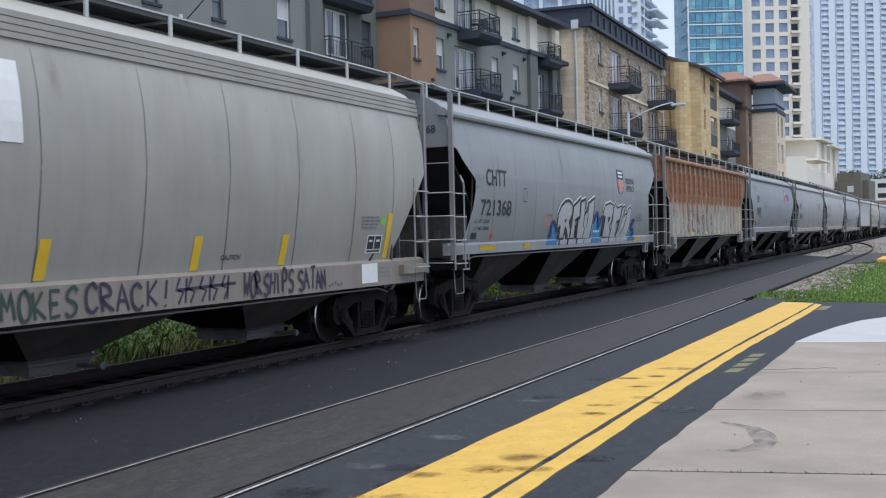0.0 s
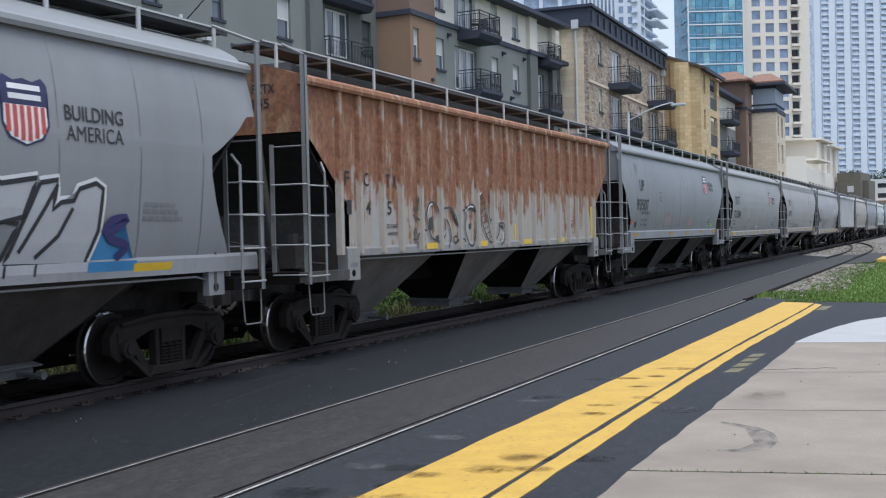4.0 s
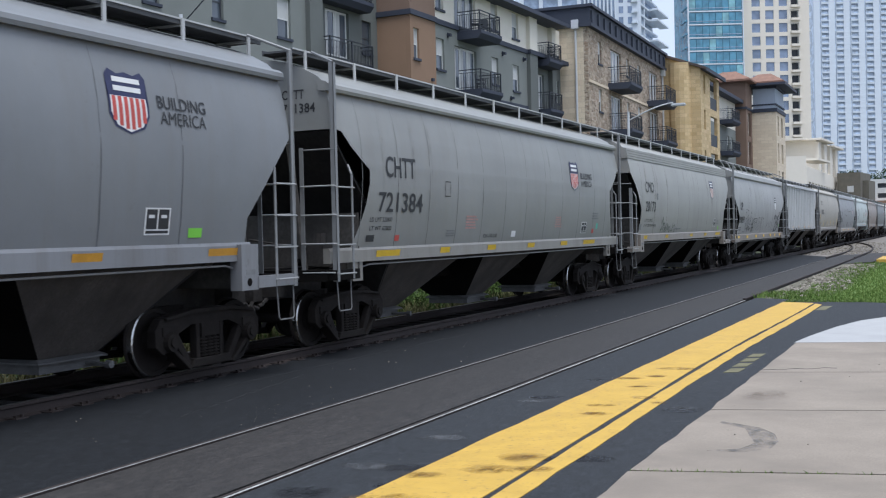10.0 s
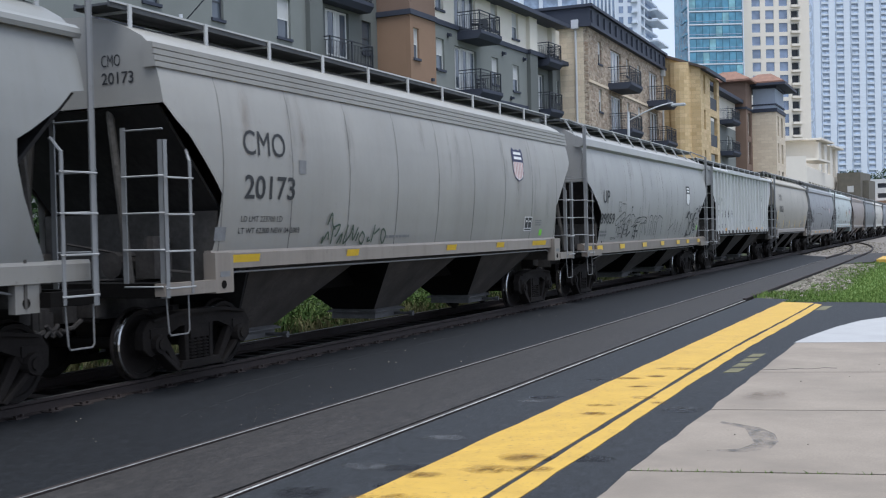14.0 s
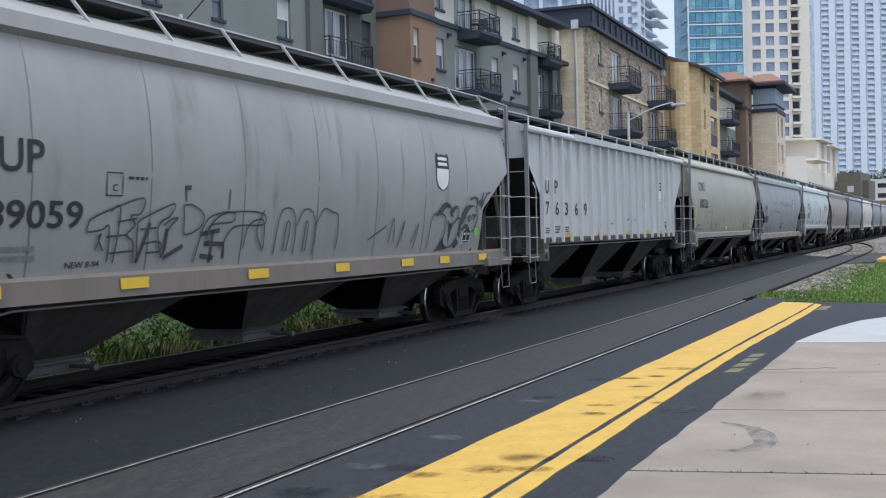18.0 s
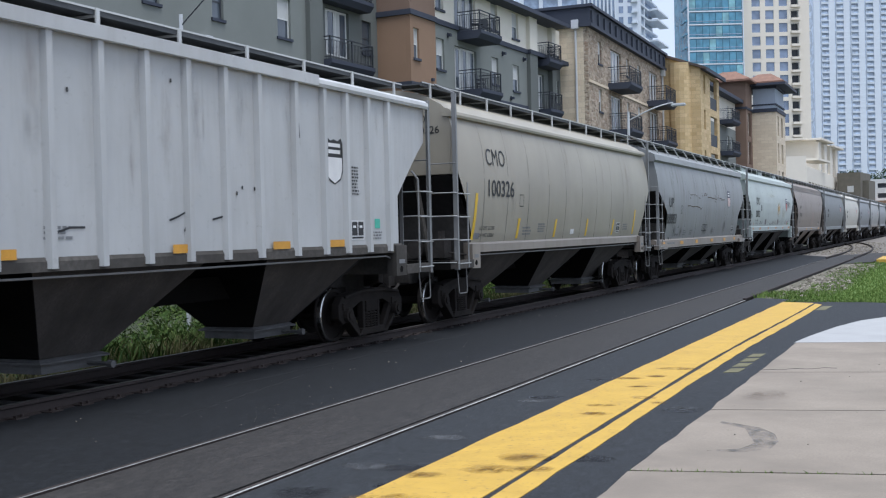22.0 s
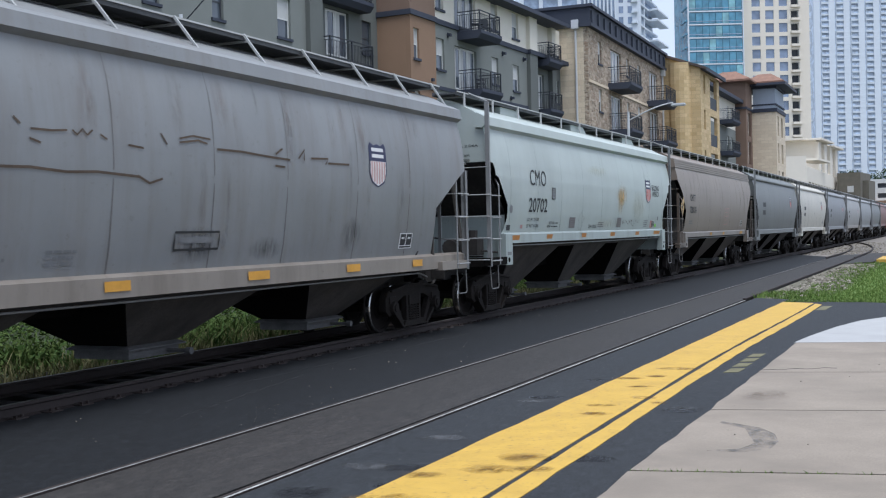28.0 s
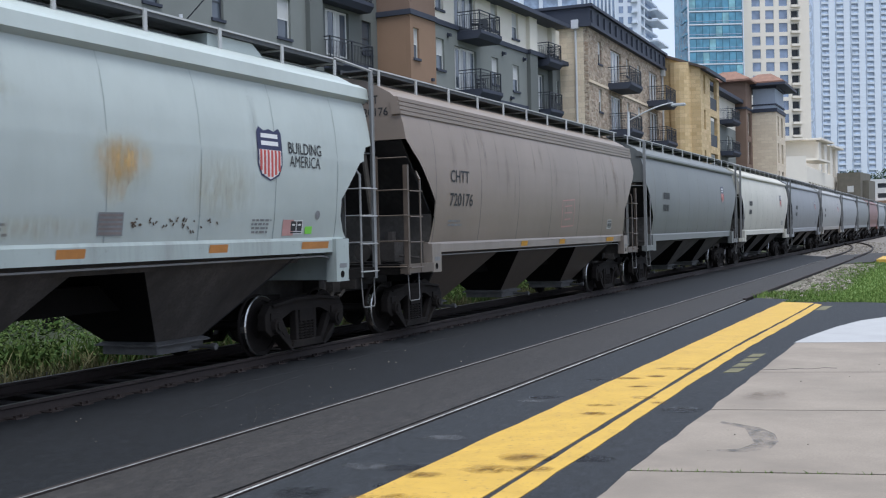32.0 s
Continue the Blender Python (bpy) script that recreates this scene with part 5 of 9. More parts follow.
def shell(L, prof, zs, ends, flat=False):
    """Side sheets with cut-away ends, arched roof and end sheets."""
    e0 = L / 2 - OVER
    bm = bmesh.new()
    zc, zk, cut = ends[:3]
    zl = sorted({*[q[0] for q in (ends[3] if len(ends) > 3 else ()) if q[0] > zs], zs, zs + 0.12, zs + 0.25, *(zk + (zc - zk) * i / 5 for i in range(6)), *((zs + 0.25) + (zk - zs - 0.25) * i / 3 for i in range(4)), *(zc + (4.25 - zc) * i / 5 for i in range(6))})
    zl = [z for i, z in enumerate(zl) if i == 0 or z - zl[i - 1] > 0.012]
    kc = min(range(len(zl)), key=lambda i: abs(zl[i] - zc))
    ns = 14
    top = {}
    for sg in (1, -1):
        grid = [[bm.verts.new((sg * lerp(prof, z), -end_of(z, e0, ends) + 2 * end_of(z, e0, ends) * i / ns, z)) for i in range(ns + 1)] for z in zl]
        for a, b in zip(grid, grid[1:]):
            for i in range(ns):
                bm.faces.new((a[i], a[i + 1], b[i + 1], b[i]))
        top[sg] = grid
    hw = lerp(prof, 4.25)
    rp = [(hw, 4.25), (hw - 0.02, 4.34), (1.12, 4.46), (0.75, 4.56), (0.35, 4.61), (0, 4.625)] if flat else [(hw, 4.25), (hw - 0.02, 4.33), (1.26, 4.445), (1.0, 4.585), (0.7, 4.70), (0.35, 4.765), (0, 4.78)]
    rp = rp + [(-x, z) for x, z in rp[-2::-1]]
    rows = [[bm.verts.new((x, -e0 + 2 * e0 * i / ns, z)) for i in range(ns + 1)] for x, z in rp]
    for a, b in zip(rows, rows[1:]):
        for i in range(ns):
            bm.faces.new((a[i], a[i + 1], b[i + 1], b[i]))
    for i in (0, ns):
        ring = [g[i] for g in top[1][kc:]] + [r[i] for r in rows[1:-1]] + [g[i] for g in top[-1][kc:]][::-1]
        bm.faces.new(ring)
    bmesh.ops.remove_doubles(bm, verts=bm.verts, dist=0.002)
    return bm


def taper(bm, s0, s1, h0, z0, t0, t1, h1, z1):
    """A hopper body: a rectangle at z0 narrowing to one at z1."""
    v = [bm.verts.new(p) for p in ((-h0, s0, z0), (h0, s0, z0), (h0, s1, z0), (-h0, s1, z0), (-h1, t0, z1), (h1, t0, z1), (h1, t1, z1), (-h1, t1, z1))]
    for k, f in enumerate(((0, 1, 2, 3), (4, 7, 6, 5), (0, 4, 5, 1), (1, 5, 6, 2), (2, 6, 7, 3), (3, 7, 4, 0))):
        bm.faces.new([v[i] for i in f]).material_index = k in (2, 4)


def lathe(bm, prof, n, mats=()):
    """Turns a profile of (x, r) about the x axis."""
    rings = [[bm.verts.new((x, r * math.cos(2 * math.pi * i / n), r * math.sin(2 * math.pi * i / n))) for i in range(n)] for x, r in prof]
    for k, (a, b) in enumerate(zip(rings, rings[1:])):
        for i in range(n):
            f = bm.faces.new((a[i], a[(i + 1) % n], b[(i + 1) % n], b[i]))
            if k in mats:
                f.material_index = 1
    bm.faces.new(rings[0])
    bm.faces.new(rings[-1][::-1])


def wheelset_mesh():
    bm = bmesh.new()
    for sg in (1, -1):
        pr = [(0.66, 0.10), (0.66, 0.13), (0.71, 0.36), (0.685, 0.38), (0.685, 0.44), (0.70, 0.482), (0.72, 0.478), (0.735, 0.457), (0.808, 0.453), (0.822, 0.436), (0.82, 0.385), (0.795, 0.375), (0.765, 0.20), (0.80, 0.145), (0.85, 0.14), (0.85, 0.08)]
        lathe(bm, [(sg * x, r) for x, r in pr], 32, (7, 8))
    tube(bm, (-1.0, 0, 0), (1.0, 0, 0), 0.08, 10)
    return mesh_of("wheelset", bm, [M_WHEEL, M_TREAD])


def side_frame_mesh():
    bm = bmesh.new()
    P = lambda a, b, c: (c, a, b)
    prism(bm, [(-1.16, 0.40), (-1.17, 0.62), (-1.05, 0.76), (-0.85, 0.80), (-0.40, 0.83), (0.40, 0.83), (0.85, 0.80), (1.05, 0.76), (1.17, 0.62), (1.16, 0.40), (1.02, 0.30), (0.86, 0.34), (0.70, 0.56), (0.42, 0.66),
               (-0.42, 0.66), (-0.70, 0.56), (-0.86, 0.34), (-1.02, 0.30)], P, -0.07, 0.07)
    for sg in (-1, 1):
        q = [(0.71 * sg, 0.60), (0.82 * sg, 0.52), (0.47 * sg, 0.07), (0.38 * sg, 0.11)]
        prism(bm, q if sg > 0 else q[::-1], P, -0.055, 0.055)
        q = [(0.22 * sg, 0.14), (0.30 * sg, 0.14), (0.31 * sg, 0.70), (0.23 * sg, 0.70)]
        prism(bm, q if sg > 0 else q[::-1], P, -0.06, 0.06)
    prism(bm, [(-0.46, 0.08), (0.46, 0.08), (0.40, 0.19), (-0.40, 0.19)], P, -0.10, 0.10)
    prism(bm, [(-0.98, 0.735), (-0.42, 0.80), (0.42, 0.80), (0.98, 0.735), (1.0, 0.775), (0.42, 0.85), (-0.42, 0.85), (-1.0, 0.775)], P, -0.115, 0.115)
    for sg in (-1, 1):
        q = [(0.84 * sg, 0.40), (0.90 * sg, 0.37), (0.50 * sg, 0.055), (0.44 * sg, 0.085)]
        prism(bm, q if sg > 0 else q[::-1], P, -0.10, 0.10)
    bmesh.ops.bevel(bm, geom=bm.edges[:], offset=0.009, segments=1, affect="EDGES")
    return mesh_of("side_frame", bm, M_TRUCK)


def coil_mesh():
    bm = bmesh.new()
    prof = [(0.19, 0.05)]
    for k in range(6):
        z = 0.20 + k * 0.043
        prof += [(z, 0.060), (z + 0.006, 0.086), (z + 0.020, 0.086), (z + 0.027, 0.060)]
    n, rings = 10, []
    for z, r in prof + [(0.47, 0.05)]:
        rings.append([bm.verts.new((r * math.cos(2 * math.pi * i / n), r * math.sin(2 * math.pi * i / n), z)) for i in range(n)])
    for a, b in zip(rings, rings[1:]):
        for i in range(n):
            bm.faces.new((a[i], a[(i + 1) % n], b[(i + 1) % n], b[i]))
    return mesh_of("spring", bm, M_TRUCK)


def cap_mesh():
    bm = bmesh.new()
    tube(bm, (0, 0, 0), (0.10, 0, 0), 0.135, 14, 0.12)
    tube(bm, (0.10, 0, 0), (0.125, 0, 0), 0.07, 10)
    box(bm, -0.06, 0.05, -0.15, 0.15, 0.08, 0.2)
    return mesh_of("bearing_cap", bm, M_TRUCK)


WHEELSETS = {-0.889: [], 0.889: []}


def truck(car, y):
    """A two-axle bogie: bolster with side frames, springs, bearings and wheelsets."""
    bol = cached("bolster", lambda: mesh_of("truck", boxes((-1.06, 1.06, -0.20, 0.20, 0.47, 0.66), (-0.35, 0.35, -0.35, 0.35, 0.66, 0.86), (-0.95, 0.95, -0.06, 0.06, 0.36, 0.47)), M_TRUCK))
    t = part("truck", bol, None, car, "grimy cast steel bogie", at=pose(0, y, RAIL))
    sf_ = cached("sideframe", side_frame_mesh)
    for x in (-0.99, 0.99):
        part("side_frame", sf_, None, t, at=pose(x, 0, 0))
        for s in (-0.135, 0.0, 0.135):
            part("spring", cached("coil", coil_mesh), None, t, at=pose(x, s, 0))
        for s in (-0.889, 0.889):
            part("bearing_cap", cached("cap", cap_mesh), None, t, at=pose(x + (0.04 if x > 0 else -0.04), s, 0.457, 0, 0, 0 if x > 0 else 180))
    for s in (-0.889, 0.889):
        WHEELSETS[s].append(part("wheelset", cached("wheelset", wheelset_mesh), None, t, "brown steel wheels with bright treads", at=pose(0, s, 0.457)))
    return t


def ladder(car, y, sg, side, material, tall, rungs=True):
    """Corner ladder: a tall outer rail, a short inner rail and rungs on the side and round the end."""
    key = ("ladder", sg, side, material.name, tall)

    def rails():
        bm = bmesh.new()
        X = 1.60 * side
        top = 4.62 if tall else 4.36 if tall is None else 3.15
        box(bm, *sorted((X - 0.075 * side, X + 0.012 * side)), -0.006, 0.006, 1.22, top)
        box(bm, X - 0.006, X + 0.006, *sorted((0.006 * sg, -0.07 * sg)), 1.22, top)
        if tall:
            tube(bm, (X, 0, 4.62), (X - 0.55 * side, -0.3 * sg, 4.86), 0.022, 6)
        return mesh_of("ladder", bm, material)
    ob = part("ladder", cached(key, rails), None, car, at=pose(0, y, 0))

    def side_stile():
        bm = bmesh.new()
        X, a = 1.60 * side, -0.52 * sg
        box(bm, X - 0.008, X + 0.008, a - 0.024, a + 0.024, 1.25, 2.92)
        tube(bm, (X, a, 2.90), (X - 0.10 * side, a - 0.06 * sg, 3.06), 0.020, 6)
        return mesh_of("side_stile", bm, material)

    def end_stile():
        bm = bmesh.new()
        X = 1.60 * side
        box(bm, *sorted((X - 0.64 * side, X - 0.57 * side)), -0.008, 0.008, 1.30, 3.32)
        tube(bm, (X - 0.60 * side, 0, 3.28), (X, 0, 3.28), 0.012, 6)
        return mesh_of("end_stile", bm, material)
    part("side_stile", cached(key + ("s",), side_stile), None, ob)
    part("end_stile", cached(key + ("n",), end_stile), None, ob)

    def rung():
        bm = bmesh.new()
        X = 1.60 * side
        pipe(bm, [(X, 0.0, 0.0), (X + 0.04 * side, -0.02 * sg, 0), (X + 0.04 * side, -0.53 * sg, 0), (X, -0.55 * sg, 0)], 0.0125)
        return mesh_of("rung", bm, M_RUNG if material is M_CARSTEEL else material)

    def rung_end():
        bm = bmesh.new()
        X = 1.60 * side
        pipe(bm, [(X, 0.0, 0), (X - 0.03 * side, 0.035 * sg, 0), (X - 0.60 * side, 0.035 * sg, 0), (X - 0.63 * side, 0.0, 0)], 0.0125)
        return mesh_of("end_rung", bm, M_RUNG if material is M_CARSTEEL else material)
    if rungs:
        for i in range(4):
            part("rung", cached(key + ("r",), rung), None, ob, at=pose(0, 0, 1.34 + i * 0.45))
            part("end_rung", cached(key + ("e",), rung_end), None, ob, at=pose(0, 0, 1.36 + i * 0.45))
    return ob


def stirrup(car, y, sg, side, material):
    key = ("stirrup", sg, side, material.name)

    def make():
        bm = bmesh.new()
        X = 1.56 * side
        pipe(bm, [(X, 0.02 * sg, 1.26), (X + 0.02 * side, 0.0, 0.80), (X + 0.02 * side, -0.03 * sg, 0.76), (X + 0.02 * side, -0.37 * sg, 0.76), (X + 0.02 * side, -0.40 * sg, 0.80), (X, -0.42 * sg, 1.26)], 0.011)
        return mesh_of("step", bm, material)
    part("step", cached(key, make), None, car, at=pose(0, y, 0))


def coupler(car, y, sg):
    key = ("coupler", sg)

    def make():
        bm = bmesh.new()
        box(bm, -0.24, 0.24, *sorted((0.30 * sg, 2.6 * sg)), 0.92, 1.28)
        box(bm, -0.09, 0.09, *sorted((0.06 * sg, 0.32 * sg)), 0.86, 1.06)
        prism(bm, [(-0.16, 0.14 * sg), (0.18, 0.14 * sg), (0.20, -0.05 * sg), (0.06, -0.10 * sg), (0.0, 0.0), (-0.14, 0.02 * sg)], lambda a, b, c: (a, b, c), 0.80, 1.12)
        box(bm, -0.55, 0.55, *sorted((0.55 * sg, 0.72 * sg)), 0.98, 1.24)
        for k in range(5):
            tube(bm, (0.35, (0.5 - 0.12 * k) * sg, 0.95 - 0.09 * k + 0.012 * k * k), (0.35, (0.38 - 0.12 * k) * sg, 0.87 - 0.06 * k + 0.012 * (k + 1) ** 2), 0.03, 6)
        return mesh_of("coupler", bm, M_GEAR)
    part("coupler", cached(key, make), None, car, "grimy knuckle coupler and air hose", at=pose(0, y, 0))


def brake_gear(car, y):
    def make():
        bm = bmesh.new()
        tube(bm, (0.55, 0, 1.62), (0.55, 0.75, 1.62), 0.17, 12)
        box(bm, 0.85, 1.15, 0.10, 0.45, 1.45, 1.82)
        tube(bm, (1.0, 0.25, 1.82), (1.0, 0.25, 1.98), 0.10, 8)
        tube(bm, (1.2, 0.2, 1.55), (1.45, 0.5, 1.5), 0.02, 5)
        tube(bm, (-0.2, 0.05, 1.9), (0.9, 0.15, 1.72), 0.018, 5)
        tube(bm, (-1.2, 0.3, 1.42), (1.2, 0.3, 1.42), 0.02, 5)
        return mesh_of("brake_gear", bm, M_GEAR)
    part("brake_gear", cached("brake", make), None, car, "grimy brake cylinder and valves", at=pose(0, y, 0))


FONT_MESH = {}


def letters(text):
    """A flat mesh of the text, fitted to a unit box."""
    if text not in FONT_MESH:
        cu = bpy.data.curves.new("letters", "FONT")
        cu.body, cu.resolution_u = text, 3
        cu.offset = 0.0 if "M" in text else 0.012
        ob = bpy.data.objects.new("letters", cu)
        scene.collection.objects.link(ob)
        bpy.context.view_layer.update()
        me = bpy.data.meshes.new_from_object(ob)
        pts = np.array([v.co[:2] for v in me.vertices])
        lo, hi = pts.min(0), pts.max(0)
        FONT_MESH[text] = ((pts - lo) / (hi - lo), [list(p.vertices) for p in me.polygons])
        bpy.data.objects.remove(ob)
        bpy.data.meshes.remove(me)
    return FONT_MESH[text]


CAR_SLIP = {}
OVER = 0.69          # from the coupling line to the end sheet


class Side:
    """The painted near side of a car: places flat marks on its curved sheet."""

    def __init__(self, car, prof, proud=0.007):
        self.car, self.prof, self.proud = car, prof, proud
        self.slip = CAR_SLIP.get(car.name, 0.0)

    def at(self, s, z, k=1.0):
        return (lerp(self.prof, z) + self.proud * k, s + self.slip, z)

    def add(self, name, vs, fs, material, label=""):
        me = bpy.data.meshes.new(name)
        me.from_pydata(vs, [], fs)
        me.materials.append(material)
        return part(name, me, None, self.car, label)

    def text(self, name, text, s0, s1, z0, z1, material=None, label="", slant=0.0):
        p, f = letters(text)
        self.add(name, [self.at(s0 + (s1 - s0) * u, z0 + (z1 - z0) * v + slant * u, 1.3) for u, v in p], f, material or M_LETTER, label)

    def rect(self, name, s0, s1, z0, z1, material, label="", k=1.0, lean=0.0, n=4):
        vs, fs = [], []
        for i in range(n + 1):
            z = z0 + (z1 - z0) * i / n
            vs += [self.at(s0 + lean * i / n, z, k), self.at(s1 + lean * i / n, z, k)]
        for i in range(n):
            fs.append((2 * i, 2 * i + 1, 2 * i + 3, 2 * i + 2))
        return self.add(name, vs, fs, material, label)

    def bars(self, name, s0, s1, z0, z1, rows, material, seed=0, label="", gap=0.45):
        """Writing too small to read: short plain bars in rows."""
        r = random.Random(seed)
        vs, fs = [], []
        for i in range(rows):
            h = (z1 - z0) / rows
            z = z1 - h * (i + 1) + h * gap / 2
            s = s0 + r.uniform(0, 0.05) * (s1 - s0)
            end = s1 - r.uniform(0, 0.25) * (s1 - s0)
            while s < end:
                w = min(end - s, r.uniform(0.06, 0.22) * (s1 - s0) + 0.02)
                o = len(vs)
                vs += [self.at(s, z), self.at(s + w, z), self.at(s + w, z + h * (1 - gap)), self.at(s, z + h * (1 - gap))]
                fs.append((o, o + 1, o + 2, o + 3))
                s += w + 0.025
        tagged(self.add(name, vs, fs, material, label), kind="stuff")

    def poly(self, name, pts, material, label="", k=1.0):
        bm = bmesh.new()
        bm.faces.new([bm.verts.new((u, 0, z)) for u, z in pts])
        bmesh.ops.triangulate(bm, faces=bm.faces[:])
        lo, hi = min(z for _, z in pts), max(z for _, z in pts)
        n = int((hi - lo) / 0.09)
        for i in range(1, n + 1):
            bmesh.ops.bisect_plane(bm, geom=bm.verts[:] + bm.edges[:] + bm.faces[:], plane_co=(0, 0, lo + (hi - lo) * i / (n + 1)), plane_no=(0, 0, 1))
        for v in bm.verts:
            v.co = self.at(v.co.x, v.co.z, k)
        part(name, bm, material, self.car, label)

    def strokes(self, name, lines, w, material, label="", k=1.6, closed=False, smooth=False):
        """Brush or spray strokes: ribbons along polylines."""
        vs, fs = [], []
        for ln in lines:
            ln = list(ln) + ([ln[0]] if closed else [])
            if smooth and len(ln) > 2:
                q = [ln[0]] + ln + [ln[-1]]
                ln = []
                for i in range(1, len(q) - 2):
                    for k in range(5):
                        t = k / 5
                        ln.append(tuple(0.5 * (2 * b + (c - a) * t + (2 * a - 5 * b + 4 * c - d) * t * t + (3 * b - a - 3 * c + d) * t ** 3) for a, b, c, d in zip(q[i - 1], q[i], q[i + 1], q[i + 2])))
                ln.append(q[-1])
            fine = [ln[0]]
            for a, b in zip(ln, ln[1:]):
                m = max(1, int(abs(b[1] - a[1]) / 0.09))
                fine += [(a[0] + (b[0] - a[0]) * j / m, a[1] + (b[1] - a[1]) * j / m) for j in range(1, m + 1)]
            ln = fine
            o = len(vs)
            for i, (s, z) in enumerate(ln):
                a, b = ln[max(0, i - 1)], ln[min(len(ln) - 1, i + 1)]
                dx, dz = b[0] - a[0], b[1] - a[1]
                d = math.hypot(dx, dz) or 1
                nx, nz = -dz / d * w / 2, dx / d * w / 2
                vs += [self.at(s + nx, z + nz, k), self.at(s - nx, z - nz, k)]
            for i in range(len(ln) - 1):
                fs.append((o + 2 * i, o + 2 * i + 1, o + 2 * i + 3, o + 2 * i + 2))
        self.add(name, vs, fs, material, label)

    def shield(self, s0, s1, z0, z1, faded=False, stripe=None):
        """The road's emblem as a plain striped shield."""
        f = lambda u, v: (s0 + (s1 - s0) * u, z0 + (z1 - z0) * v)
        out = [(0, .9), (.1, 1), (.3, .93), (.5, .97), (.7, .93), (.9, 1), (1, .9), (.96, .6), (1, .3), (.86, .1), (.5, 0), (.14, .1), (0, .3), (.04, .6)]
        base = M_WHITE
        self.poly("emblem", [f(*p) for p in out], M_NAVY if not faded else M_LETTER, "plain shield emblem with dark top and stripes", 0.8)
        self.poly("emblem_field", [f(*p) for p in ((.06, .58), (.94, .58), (.95, .32), (.82, .13), (.5, .03), (.18, .13), (.05, .32))], base, "", 1.1)
        if not faded:
            for i in range(6):
                u = 0.09 + i * 0.145
                low = 0.05 + 0.75 * abs(u + 0.045 - 0.5) ** 1.8
                self.poly("emblem_stripe", [f(u, low + 0.02), f(u + .09, low + 0.02), f(u + .09, .575), f(u, .575)], stripe or M_RED, "", 1.5)
        for v in (.80, .66):
            self.poly("emblem_bar", [f(.16, v), f(.84, v), f(.84, v + .08), f(.16, v + .08)], M_WHITE, "", 1.4)

    def test_box(self, s0, s1, z0, z1):
        """The black inspection stencil with its white frame."""
        self.rect("inspection_stencil", s0, s1, z0, z1, M_WHITE, "black and white inspection stencil", 0.8)
        w, h = s1 - s0, z1 - z0
        self.rect("stencil_panel", s0 + .06 * w, s0 + .47 * w, z0 + .22 * h, z1 - .06 * h, M_LETTER, "", 1.2)
        self.rect("stencil_panel", s0 + .53 * w, s1 - .06 * w, z0 + .22 * h, z1 - .06 * h, M_LETTER, "", 1.2)
        self.rect("stencil_panel", s0 + .06 * w, s1 - .06 * w, z0 + .06 * h, z0 + .16 * h, M_LETTER, "", 1.2)
        self.rect("stencil_mark", s0 + .14 * w, s0 + .36 * w, z0 + .62 * h, z0 + .74 * h, M_WHITE, "", 1.5)
        self.rect("stencil_mark", s0 + .62 * w, s0 + .84 * w, z0 + .62 * h, z0 + .74 * h, M_WHITE, "", 1.5)


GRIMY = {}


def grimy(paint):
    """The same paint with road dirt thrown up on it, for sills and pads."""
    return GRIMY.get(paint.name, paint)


def pad_hole(x):
    bm = bmesh.new()
    # flat black disc: the hole's inner shade as colour, nothing is bored
    tube(bm, (x, 0, 0), (x + 0.008, 0, 0), 0.055, 12)
    return mesh_of("pad_hole", bm, M_UNDER)


DEEP_OUT = 0.085     # how far a deep sill stands proud of the sheet


def deep_face(car, top):
    """The outer face of a deep sill, for its marks."""
    x = lerp(PROFILE_A, top) + DEEP_OUT
    return Side(car, [(0.0, x), (9.0, x)], 0.004)


